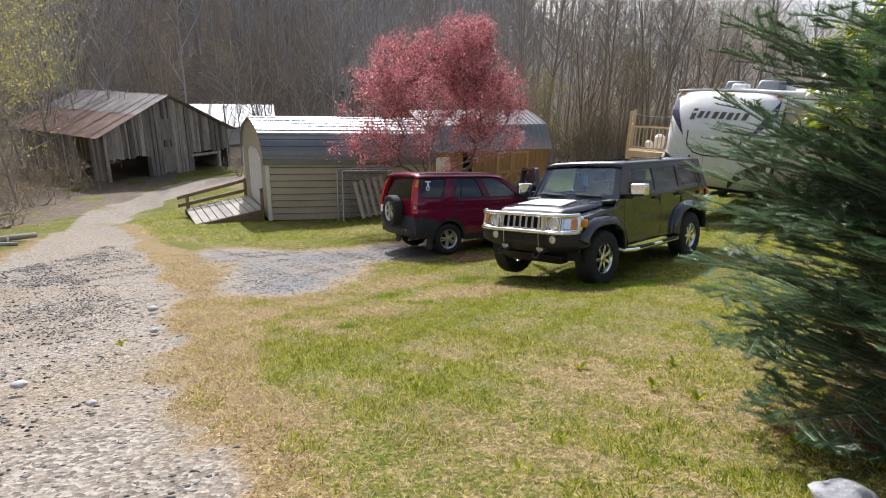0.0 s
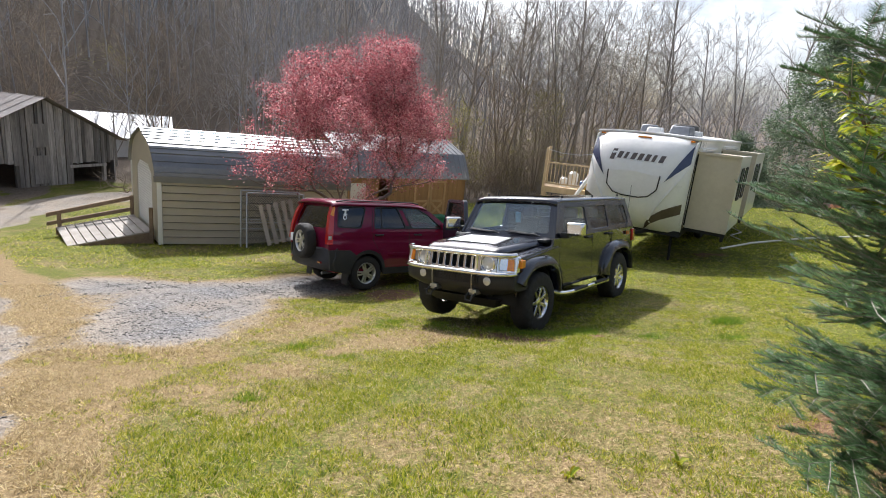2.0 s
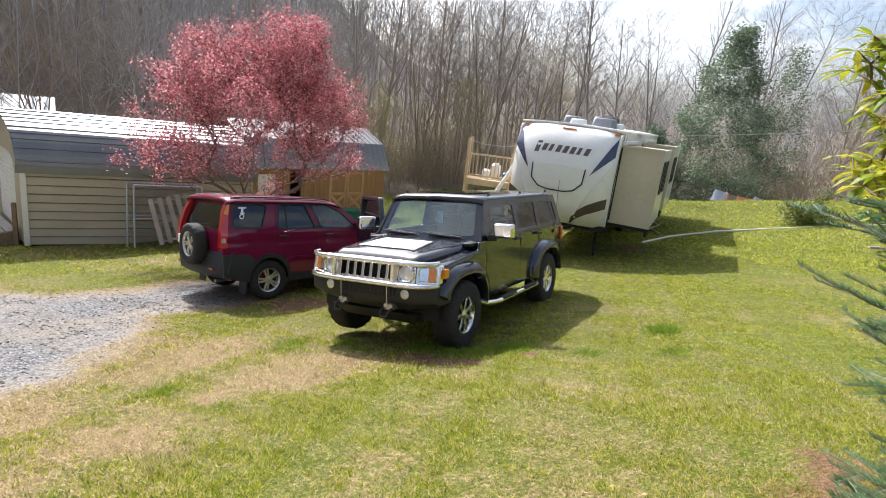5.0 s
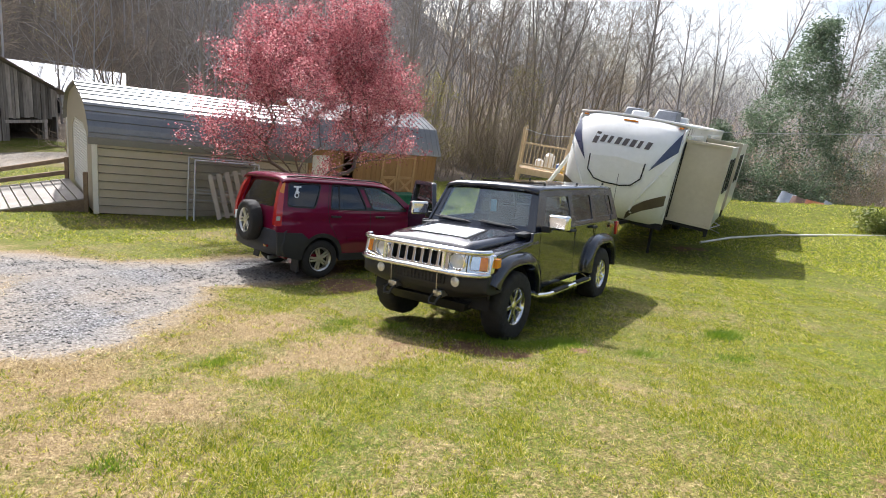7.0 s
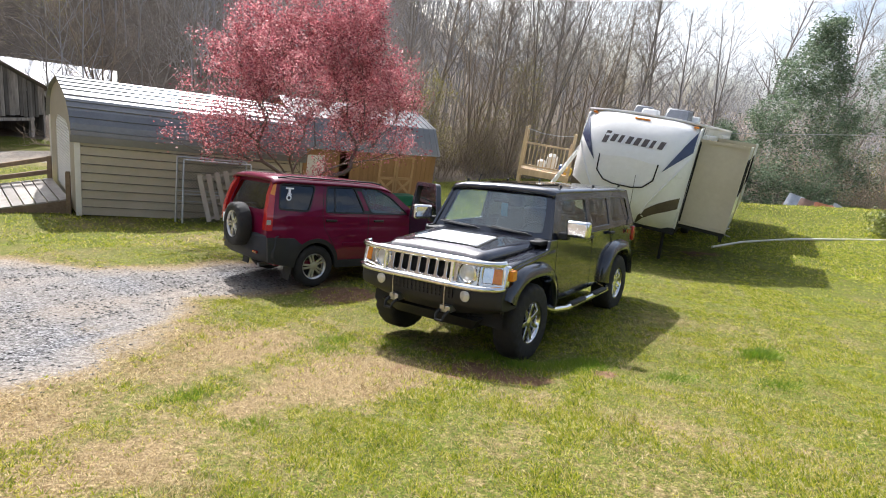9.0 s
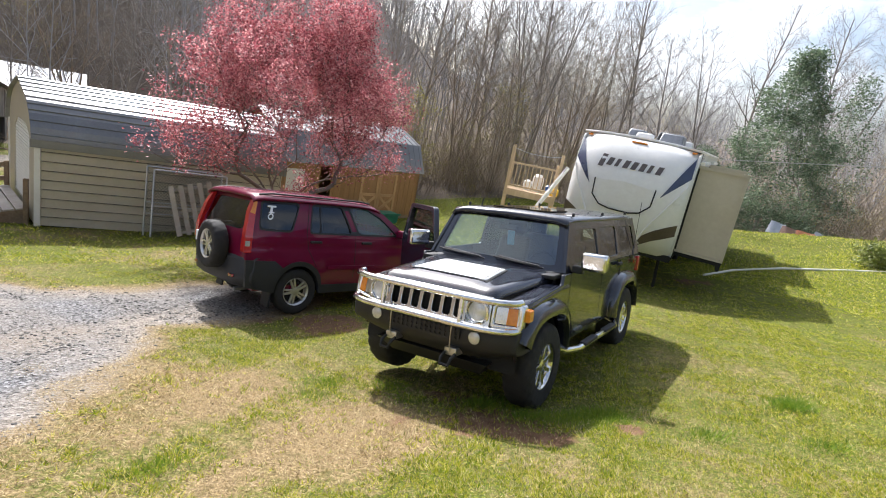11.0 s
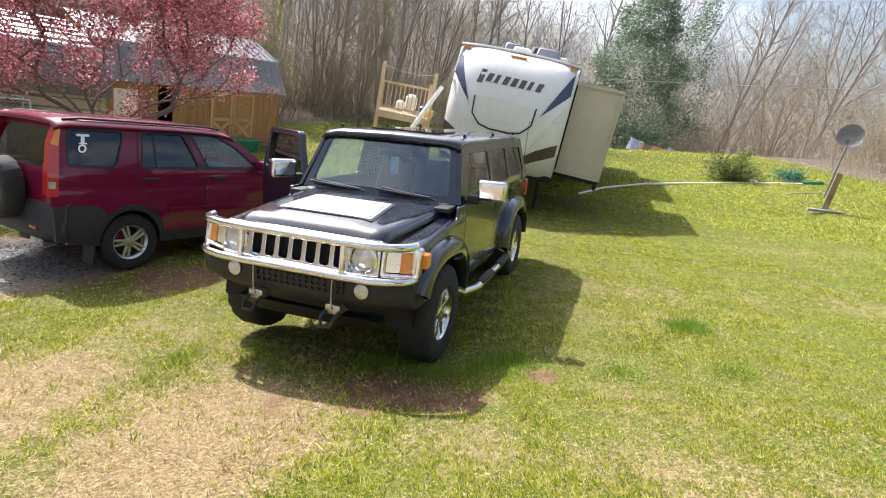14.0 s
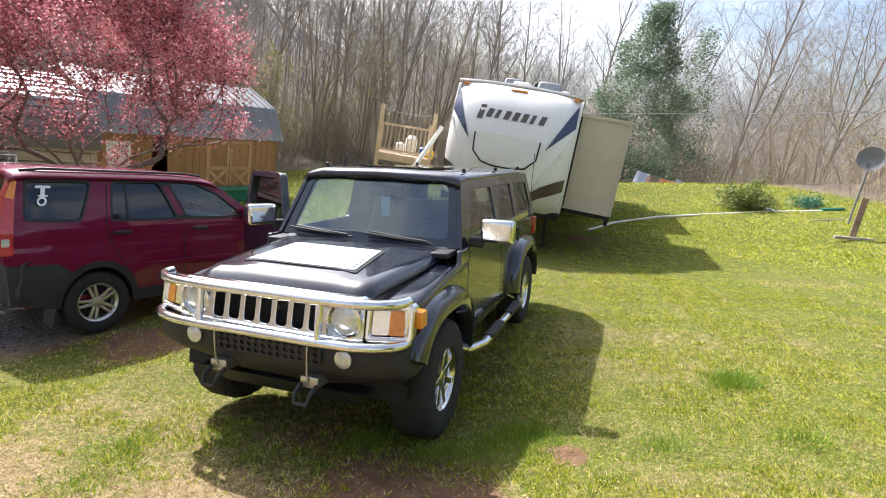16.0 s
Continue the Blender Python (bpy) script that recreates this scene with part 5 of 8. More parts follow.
    for s in (1, -1):
        for x in (-0.22, -1.06):
            if s < 0 and x > -0.5:
                continue
            bm = B()
            box(bm, x - 0.09, x + 0.09, s * 0.862, s * 0.9, 1.17, 1.205)
            part("door_handle", bm, "black_plastic", car, bevel=0.008)
        for x in (0.78, -0.36, -1.16):
            bm = B()
            box(bm, x - 0.004, x + 0.004, s * 0.858, s * 0.8665, 0.56 if x > -1 else 0.95, belt - 0.01)
            part("door_gap", bm, "dark_gap", car)
        bm = B()
        box(bm, 0.86, 1.08, s * 0.72 - 0.07, s * 0.72 + 0.07, 1.19, 1.232)
        part("cowl_vent", bm, "black_plastic", car, bevel=0.01)
        bm = B()
        box(bm, 1.02, 1.2, s * 0.866, s * 0.872, 0.93, 1.0)
        part("fender_badge", bm, "chrome", car)
        bm = B()
        box(bm, -2.3, -2.2, s * 0.8 - 0.06, s * 0.8 + 0.06, 0.98, 1.2)
        part("tail_light", bm, "lamp_red", car, bevel=0.01)
        bm = B()
        box(bm, -2.0, -1.85, s * 0.866, s * 0.872, 1.12, 1.18)
        part("rear_marker", bm, "lamp_red", car)
    for y0 in (0.55, -0.15):
        bm = B()
        tube(bm, [(0.90, y0, 1.275), (0.885, y0 - 0.2, 1.285), (0.87, y0 - 0.5, 1.31)], 0.012, 6)
        tube(bm, [(0.90, y0 + 0.05, 1.262), (0.89, y0 - 0.55, 1.30)], 0.009, 6)
        part("wiper", bm, "black_plastic", car)
    bm = B()
    tube(bm, [(-1.9, 0.83, 1.24), (-1.95, 0.82, 1.3)], 0.014, 8)
    tube(bm, [(-1.95, 0.82, 1.3), (-2.15, 0.81, 2.0)], 0.004, 5)
    part("antenna", bm, "black_plastic", car)
    bm = B()
    tube(bm, [(0.3, -0.52, 1.81), (0.26, -0.52, 1.9)], 0.008, 6)
    part("roof_aerial", bm, "black_plastic", car)
    # cabin inside
    bm = B()
    box(bm, 0.55, 0.95, -0.76, 0.76, 1.0, 1.24)
    part("dashboard", bm, "black_plastic", car, bevel=0.05)
    for y in (0.38, -0.38):
        bm = B()
        hexa(bm, [(-0.35, y - 0.25, 0.75), (0.15, y - 0.25, 0.75), (0.15, y + 0.25, 0.75), (-0.35, y + 0.25, 0.75)], [(-0.4, y - 0.25, 0.95), (0.15, y - 0.25, 0.98), (0.15, y + 0.25, 0.98), (-0.4, y + 0.25, 0.95)])
        hexa(bm, [(-0.4, y - 0.24, 0.92), (-0.25, y - 0.24, 0.92), (-0.25, y + 0.24, 0.92), (-0.4, y + 0.24, 0.92)], [(-0.55, y - 0.2, 1.42), (-0.45, y - 0.2, 1.42), (-0.45, y + 0.2, 1.42), (-0.55, y + 0.2, 1.42)])
        box(bm, -0.57, -0.46, y - 0.13, y + 0.13, 1.45, 1.62)
        part("front_seat", bm, "seat_cloth", car, bevel=0.03)
    bm = B()
    box(bm, -1.5, -1.35, -0.65, 0.65, 0.9, 1.4)
    box(bm, -1.4, -0.9, -0.65, 0.65, 0.75, 0.95)
    part("rear_seat", bm, "seat_cloth", car, bevel=0.03)
    bm = B()
    lathe(bm, [(0.175, -0.012), (0.19, 0), (0.175, 0.012), (0.16, 0), (0.175, -0.012)], Matrix.Translation((0.42, 0.38, 1.2)) @ Matrix.Rotation(radians(-25), 4, "Y"), axis="X")
    part("steering_wheel", bm, "black_plastic", car)
    bm = B()
    box(bm, 0.56, 0.6, -0.11, 0.11, 1.58, 1.64)
    im = part("rear_view_mirror", bm, "black_plastic", car, bevel=0.01)
    bm = B()
    box(bm, 0.6, 0.62, 0.02, 0.1, 1.42, 1.58)
    part("hanging_tag", bm, "pale_blue", car, "pale blue tag hanging behind the windscreen")
    # wheels
    for x in (1.42, -1.42):
        for s in (1, -1):
            mm = Matrix.Translation((x, s * 0.80, 0.415))
            build_wheel(car, "wheel", mm if s > 0 else mm @ Matrix.Rotation(math.pi, 4, "Z"), 0.415, 0.28, 0.215, 7, "chrome")
    # open passenger door, hinged at the front pillar
    hinge = new("open_door")
    hinge.parent = car
    hinge["label"] = "front door standing open"
    hinge.matrix_local = Matrix.Translation((0.64, -0.86, 0)) @ Matrix.Rotation(radians(59), 4, "Z")
    bm = B()
    plate(bm, rpoly([(0, 0.56), (-1.1, 0.56), (-1.12, 1.24), (-1.1, 1.72), (-0.36, 1.72), (-0.08, 1.26)], 0.05), [rpoly([(-0.12, 1.29), (-0.4, 1.66), (-1.04, 1.66), (-1.05, 1.29)], 0.05)], lambda u, v, w: (u, -0.04 + 0.2 * max(0, v - 1.24) + w, v), 0.07)
    part("door_shell", bm, "black_paint", hinge, bevel=0.012)
    pane(hinge, "door_window", rpoly([(-0.12, 1.29), (-0.4, 1.66), (-1.04, 1.66), (-1.05, 1.29)], 0.05), lambda u, v, w: (u, 0.2 * max(0, v - 1.24) + w, v), "tinted_glass")
    bm = B()
    box(bm, -1.0, -0.1, 0.03, 0.07, 0.64, 1.18)
    part("door_trim", bm, "seat_cloth", hinge, bevel=0.02)
    mr = build_mirror(hinge, Matrix.Translation((-0.14, 0.0, 1.36)), -1)
    return car


def build_mirror(parent, m, s):
    bm = B()
    P = []
    box(bm, -0.06, 0.07, s * 0.1, s * 0.36, -0.085, 0.1, m)
    ob = part("door_mirror", bm, "chrome", parent, "large chrome door mirror", bevel=0.03, seg=3)
    bm = B()
    box(bm, -0.04, 0.04, s * 0.0, s * 0.12, -0.13, -0.05, m)
    part("mirror_arm", bm, "black_plastic", ob, bevel=0.015)
    bm = B()
    box(bm, -0.066, -0.062, s * 0.12, s * 0.34, -0.065, 0.08, m)
    part("mirror_glass", bm, "chrome", ob)
    return ob


M["hood_panel"] = surf("hood_panel_metal", (0.62, 0.62, 0.63), (0.8, 0.8, 0.8), rough=0.36, metal=0.75, scale=5, fine=60, bump_d=0.0002)
M["pale_blue"] = surf("pale_blue", (0.1, 0.3, 0.42), (0.2, 0.45, 0.55))
HUMMER = basis((3.307, 9.334, -0.135), (-0.8123, -0.5814, 0.0462), (-0.0496, 0.1478, 0.9878))
hummer(HUMMER)


def compact_suv(m):
    car = thing("compact_suv", "dark red compact suv with spare wheel on its tailgate", "car", m)
    belt, top, W, ax, wr = 1.13, 1.64, 0.875, 1.31, 0.335
    def smap(s, w0=W):
        """The side: upright at the doors, bulging at the waist and over the rear wheels, leaning in above, drawn in at both ends."""
        def f(u, v, w):
            y = w0 - 0.02 * ((v - 0.78) / 0.35) ** 2 if v < belt else w0 - 0.02 - 0.22 * (v - belt) - 0.16 * (v - belt) ** 2
            y -= 0.16 * max(0.0, -u - 1.75) ** 1.6 + 0.16 * max(0.0, u - 1.25) ** 2
            for c in (ax, -ax):
                d = math.hypot(u - c, v - wr)
                y += 0.022 * math.exp(-((d - 0.46) / 0.10) ** 2)
            y -= 0.012 * math.exp(-((v - 0.98) / 0.035) ** 2)
            return (u, s * (y - w), v)
        return f
    CU = ([-2.1, -2.0, -1.9, -1.8, -1.65, -1.5, -1.31, -1.1, -0.9, -0.75, 0.75, 0.9, 1.1, 1.31, 1.5, 1.7, 1.9], [0.5, 0.6, 0.66, 0.72, 0.78, 0.84, 0.9, 0.94, 0.98, 1.02, 1.08])
    CT = ([-2.1, -2.0, -1.9, -1.8], [1.2, 1.3, 1.4, 1.5])
    body = [(-2.17, 0.80), (-2.17, belt), (0.80, belt), (1.3, 1.06), (1.85, 0.94), (2.08, 0.80), (2.10, 0.62), (1.78, 0.60)]
    body += arc(ax, wr, 0.45, 36, 150, 14) + [(0.88, 0.43), (-0.88, 0.43)] + arc(-ax, wr, 0.45, 30, 128, 14) + [(-1.72, 0.79)]
    bm = B()
    for s in (1, -1):
        plate(bm, body[::-1], [], smap(s), 0.04, CU)
    box(bm, -2.0, 2.0, -0.78, 0.78, 0.36, 0.42)
    part("body", bm, "red_paint", car, "dark red metallic painted body", angle=40)
    # grey cladding: rear quarter below the waist, arches, sill
    cl = [(-2.17, 0.80), (-1.72, 0.79)] + arc(-ax, wr, 0.452, 128, 30, 14) + [(-0.88, 0.43), (0.88, 0.43)] + arc(ax, wr, 0.452, 150, 36, 14) + [(1.78, 0.60), (2.10, 0.62), (2.1, 0.34), (1.72, 0.30)]
    cl += arc(ax, wr, 0.385, 0, 180, 16) + [(0.9, 0.30), (-0.9, 0.30)] + arc(-ax, wr, 0.385, 0, 180, 16) + [(-1.74, 0.34), (-2.14, 0.42)]
    bm = B()
    for s in (1, -1):
        plate(bm, rm_dup(cl), [], smap(s, W + 0.012), 0.05, CU)
    part("cladding", bm, "grey_plastic", car, "dull grey plastic lower cladding", angle=40)
    for s in (1, -1):
        for cx in (ax, -ax):
            bm = B()
            n = 16
            ring = lambda yy: [(cx + 0.385 * math.cos(math.pi * k / n), s * yy, wr + 0.385 * math.sin(math.pi * k / n)) for k in range(n + 1)]
            grid_surface(bm, [ring(0.45), ring(0.84)])
            bm.faces.new([bm.verts.new(p) for p in ring(0.45)])
            part("wheel_housing", bm, "dark_gap", car)
        bm = B()
        plate(bm, rrect(-0.80, 0.86, 0.66, 0.715, 0.02), [], smap(s, W + 0.016), 0.02, ([-0.5, 0, 0.5], []))
        part("rub_strip", bm, "red_paint", car, "narrow raised door moulding", bevel=0.006)
    # upper sides with three windows each
    wins = [[(-0.20, 1.185), (-0.385, 1.60), (-0.30, 1.615), (0.0, 1.605), (0.32, 1.46), (0.66, 1.20), (0.62, 1.185)], [(-1.14, 1.19), (-1.13, 1.28), (-1.07, 1.60), (-0.50, 1.615), (-0.32, 1.185)], [(-1.99, 1.22), (-1.93, 1.58), (-1.88, 1.60), (-1.32, 1.60), (-1.30, 1.56), (-1.45, 1.22), (-1.5, 1.20)]]
    up = [(0.98, belt), (0.72, 1.30), (0.38, 1.53), (0.15, top - 0.03), (-0.2, top), (-1.85, top), (-2.02, top - 0.02), (-2.09, 1.45), (-2.17, belt)]
    for s in (1, -1):
        bm = B()
        plate(bm, up, [rpoly(w, 0.06) for w in wins], smap(s), 0.05, CT)
        part("cabin_side", bm, "red_paint", car, angle=40)
        for i, w in enumerate(wins):
            sw = pane(car, "side_window", rpoly(w, 0.06), smap(s), ("door_glass", "tinted_glass", "dark_glass")[i], "tinted side window", off=0.014, cuts=CT)
            bm = B()
            inner = rpoly([(c[0] + (sum(p[0] for p in w) / len(w) - c[0]) * 0.05, c[1] + (sum(p[1] for p in w) / len(w) - c[1]) * 0.09) for c in w], 0.05)
            plate(bm, rpoly([(c[0] - (sum(p[0] for p in w) / len(w) - c[0]) * 0.02, c[1] - (sum(p[1] for p in w) / len(w) - c[1]) * 0.04) for c in w], 0.06), [inner], smap(s, W + 0.003), 0.02, CT)
            part("window_seal", bm, "black_plastic", sw)
        bm = B()
        plate(bm, [(-0.96, 1.19), (-0.93, 1.19), (-0.90, 1.60), (-0.93, 1.60)], [], smap(s, W - 0.006), 0.012)
        part("window_post", bm, "black_plastic", car)
        bm = B()                                                # dark pillar between the doors
        plate(bm, [(-0.325, 1.18), (-0.195, 1.18), (-0.38, 1.61), (-0.50, 1.61)], [], smap(s, W + 0.0035), 0.01)
        part("door_pillar", bm, "black_plastic", car)
        for x in (-0.02, -1.02):
            bm = B()
            box(bm, x - 0.12, x + 0.09, s * (W - 0.03), s * (W + 0.012), 1.05, 1.085)
            part("door_handle", bm, "black_plastic", car, bevel=0.008)
        for pts in (((0.90, 0.46), (0.90, 1.12)), ((-0.26, 0.46), (-0.26, 1.17)), ((-0.98, 0.66), (-1.16, 0.95), (-1.20, 1.18), (-1.12, 1.62)), ((-0.88, 0.46), (-0.98, 0.66))):
            bm = B()
            for (u0, v0), (u1, v1) in zip(pts, pts[1:]):
                plate(bm, [(u0 - 0.005, v0), (u0 + 0.005, v0), (u1 + 0.005, v1), (u1 - 0.005, v1)], [], smap(s, W + 0.002), 0.006, ((), CU[1] + CT[1]))
            part("door_gap", bm, "dark_gap", car)
        # tail light: slim and tall, on the rear corner
        bm = B()
        tl_poly = [(-2.215, 0.90), (-2.10, 0.90), (-2.085, 1.16), (-2.03, 1.45), (-1.985, 1.60), (-2.035, 1.62), (-2.12, 1.45), (-2.19, 1.16)]
        plate(bm, rpoly(tl_poly, 0.02), [], smap(s, W + 0.014), 0.10, ([-2.15, -2.1, -2.0], [1.0, 1.1, 1.2, 1.3, 1.4, 1.5]))
        tl = part("tail_light", bm, "lamp_red", car, "tall red tail light", angle=50)
        bm = B()
        plate(bm, rpoly([(-2.115, 1.44), (-2.045, 1.42), (-1.995, 1.59), (-2.033, 1.605)], 0.015), [], smap(s, W + 0.018), 0.05, ([], [1.5]))
        part("amber_lens", bm, "lamp_amber", tl)
        bm = B()
        plate(bm, rrect(-2.19, -2.125, 0.985, 1.06, 0.012), [], smap(s, W + 0.018), 0.05)
        part("reverse_lens", bm, "lamp_clear", tl)
        bm = B()
        box(bm, 0.62, 0.76, s * (W - 0.04), s * (W + 0.16), 1.16, 1.30)
        part("door_mirror", bm, "red_paint", car, bevel=0.035, seg=3)
        bm = B()
        hexa(bm, [(-1.78, s * 0.86, 0.14), (-1.76, s * 0.86, 0.14), (-1.76, s * 0.64, 0.14), (-1.78, s * 0.64, 0.14)], [(-1.74, s * 0.86, 0.42), (-1.72, s * 0.86, 0.42), (-1.72, s * 0.62, 0.42), (-1.74, s * 0.62, 0.42)])
        part("mud_flap", bm, "grey_plastic", car)
    # roof: crowned, rolling down into the sides and the screens
    bm = B()
    xs = [0.30, 0.20, 0.05, -0.2, -0.6, -1.1, -1.6, -1.9, -2.02, -2.08]
    ys = [-0.755, -0.74, -0.70, -0.62, -0.4, 0, 0.4, 0.62, 0.70, 0.74, 0.755]
    def rz(i, x, y):
        e = abs(y) / 0.755
        z = 1.735 - 0.035 * e ** 2 - 0.065 * max(0, (e - 0.8) / 0.2) ** 2
        return z - {0: 0.13, 1: 0.075, 2: 0.035, 3: 0.01, 8: 0.025, 9: 0.07}.get(i, 0) * (1 - 0.45 * e ** 4)
    grid_surface(bm, [[(x, y, rz(i, x, y)) for y in ys] for i, x in enumerate(xs)])
    ob = part("roof", bm, "red_paint", car, angle=70)
    ob.modifiers.new("thick", "SOLIDIFY").thickness = 0.03
    for s in (1, -1):
        bm = B()
        tube(bm, [(0.10, s * 0.675, 1.68), (-0.1, s * 0.675, 1.705), (-1.75, s * 0.675, 1.712), (-1.95, s * 0.67, 1.69)], 0.013, 8)
        part("roof_rail", bm, "black_plastic", car)
    # rear: tailgate, window, two-step bumper
    def rmap(u, v, w):
        return (-2.20 + 0.20 * max(0, v - 1.10) ** 1.3 / 0.42 + 0.07 * (abs(u) / 0.78) ** 3 + w, u, v)
    CR = ([-0.72, -0.6, -0.4, 0, 0.4, 0.6, 0.72], [0.95, 1.1, 1.2, 1.3, 1.4, 1.5, 1.6])
    rw = rpoly([(-0.64, 1.19), (0.64, 1.19), (0.60, 1.58), (-0.60, 1.58)], 0.09)
    bm = B()
    plate(bm, [(-0.76, 0.80), (0.76, 0.80), (0.76, 1.10), (0.69, 1.66), (-0.69, 1.66), (-0.76, 1.10)], [rw], rmap, 0.05, CR)
    part("tailgate", bm, "red_paint", car, angle=50)
    pane(car, "rear_window", rw, rmap, "dark_glass", "dark rear window", cuts=CR)
    bm = B()
    tube(bm, [(-2.155, 0.30, 1.225), (-2.15, 0.0, 1.235), (-2.14, -0.3, 1.26)], 0.009, 6)
    part("rear_wiper", bm, "black_plastic", car)
    bm = B()
    P = []
    for y in (-0.875, -0.86, -0.82, -0.72, -0.5, 0, 0.5, 0.72, 0.82, 0.86, 0.875):
        k = 0.20 * max(0, (abs(y) - 0.5) / 0.375) ** 2.2
        P.append([(-1.95, y, 0.40), (-2.16 + k, y, 0.40), (-2.24 + k, y, 0.46), (-2.27 + k, y, 0.52), (-2.27 + k, y, 0.60), (-2.245 + k, y, 0.635), (-2.235 + k, y, 0.79), (-2.19 + k, y, 0.83), (-1.95, y, 0.83)])
    grid_surface(bm, P)
    part("rear_bumper", bm, "grey_plastic", car, "grey plastic rear bumper", angle=40)
    bm = B()
    tube(bm, [(-1.9, -0.45, 0.34), (-2.12, -0.46, 0.33)], 0.03, 10)
    part("exhaust_pipe", bm, "dull_steel", car)
    for s in (1, -1):
        bm = B()
        box(bm, -2.262, -2.20, s * 0.58 - 0.07, s * 0.58 + 0.07, 0.535, 0.575)
        part("rear_reflector", bm, "lamp_red_dark", car, bevel=0.006)
    sp = Matrix.Translation((-2.34, -0.13, 0.92)) @ Matrix.Rotation(radians(90), 4, "Z")
    build_wheel(car, "spare_wheel", sp, 0.335, 0.21, 0.2, 5, "alloy")
    # number plate, kept blank
    bm = B()
    box(bm, -2.245, -2.205, 0.40, 0.70, 0.86, 1.01)
    part("plate_holder", bm, "white_decal", car)
    # hood and front
    bm = B()
    xs = [0.85, 1.1, 1.4, 1.7, 1.95, 2.08, 2.14]
    grid_surface(bm, [[(x, y, 1.14 - 0.19 * ((x - 0.85) / 1.2) ** 1.6 - (0.16 if i == 6 else 0) - 0.07 * (abs(y) / 0.8) ** 3) for y in (-0.8, -0.7, -0.4, 0, 0.4, 0.7, 0.8)] for i, x in enumerate(xs)])
    part("hood", bm, "red_paint", car, angle=60)
    bm = B()
    box(bm, 1.9, 2.16, -0.82, 0.82, 0.35, 0.74)
    part("front_bumper", bm, "grey_plastic", car, bevel=0.04)
    def wmap(u, v, w):
        t = (v - 1.13) / 0.50
        return (0.96 - 0.72 * t + 0.05 * (1 - (u / 0.75) ** 2) - w, u, v)
    wg = rpoly([(-0.78, 1.13), (0.78, 1.13), (0.66, 1.62), (-0.66, 1.62)], 0.05)
    pane(car, "windscreen", wg, wmap, "windscreen_glass", cuts=([-0.4, 0, 0.4], []))
    # decals in the rear side window: plain shapes
    bm = B()
    mp = smap(-1, W + 0.004)
    sk = lambda u, v, w: mp(u + 0.25 * (v - 1.46), v, w)
    for u0, u1, v0, v1 in ((-1.86, -1.72, 1.525, 1.55), (-1.81, -1.77, 1.45, 1.54), (-1.83, -1.74, 1.445, 1.46)):
        plate(bm, rrect(u0, u1, v0, v1, 0.006), [], sk, 0.003)
    plate(bm, arc(-1.79, 1.40, 0.045, 0, 345, 16), [arc(-1.79, 1.40, 0.026, 0, 345, 12)], sk, 0.003)
    part("window_sticker", bm, "white_decal", car, "white sticker on the rear side window")
    for y in (0.38, -0.38):
        bm = B()
        hexa(bm, [(-0.6, y - 0.25, 0.6), (0.0, y - 0.25, 0.6), (0.0, y + 0.25, 0.6), (-0.6, y + 0.25, 0.6)], [(-0.6, y - 0.25, 0.88), (0.0, y - 0.25, 0.9), (0.0, y + 0.25, 0.9), (-0.6, y + 0.25, 0.88)])
        hexa(bm, [(-0.6, y - 0.23, 0.86), (-0.45, y - 0.23, 0.86), (-0.45, y + 0.23, 0.86), (-0.6, y + 0.23, 0.86)], [(-0.75, y - 0.2, 1.36), (-0.65, y - 0.2, 1.36), (-0.65, y + 0.2, 1.36), (-0.75, y + 0.2, 1.36)])
        box(bm, -0.77, -0.67, y - 0.12, y + 0.12, 1.38, 1.54)
        part("front_seat", bm, "seat_cloth", car, bevel=0.03)
    bm = B()
    box(bm, -1.65, -1.5, -0.65, 0.65, 0.75, 1.38)
    part("rear_seat", bm, "seat_cloth", car, bevel=0.04)
    bm = B()
    box(bm, 0.45, 0.95, -0.74, 0.74, 0.9, 1.14)
    part("dashboard", bm, "seat_cloth", car, bevel=0.04)
    for x in (ax, -ax):
        for s in (1, -1):
            mm = Matrix.Translation((x, s * 0.765, wr))
            build_wheel(car, "wheel", mm if s > 0 else mm @ Matrix.Rotation(math.pi, 4, "Z"), wr, 0.21, 0.2, 5, "alloy")
    short = lambda x: (x + ax) * 0.925 - ax                     # the body is a little shorter than drawn, about the rear axle
    for ob in car.children:
        if ob.type == "MESH":
            for v in ob.data.vertices:
                v.co.x = short(v.co.x)
            for c in ob.children:
                for v in c.data.vertices:
                    v.co.x = short(v.co.x)
        else:
            ob.location.x = short(ob.location.x)
    return car


def rm_dup(pts):
    out = []
    for p in pts:
        if not out or math.hypot(p[0] - out[-1][0], p[1] - out[-1][1]) > 0.003:
            out.append(p)
    return out


M["lamp_red_dark"] = surf("lamp_red_dark", (0.16, 0.006, 0.008), (0.25, 0.012, 0.012), rough=0.2, scale=25, fine=90, coat=1.0)
M["grey_plastic"] = surf("grey_plastic", (0.014, 0.015, 0.018), (0.028, 0.029, 0.032), rough=0.62, scale=5, fine=150, bump_d=0.0006)
_f, _u = Vector((0.866, 0.5, -0.10)).normalized(), Vector((-0.01, 0.17, 0.985))
CRV = basis((0, 0, 0), _f, _u)
CRV = Matrix.Rotation(radians(-7.3), 4, "Z") @ CRV @ Matrix.Rotation(-0.045, 4, "Y")
CRV.translation = Vector((0.83, 11.49, -0.30)) - CRV.to_3x3() @ Vector((-1.31, -0.85, 0.335))
compact_suv(CRV)

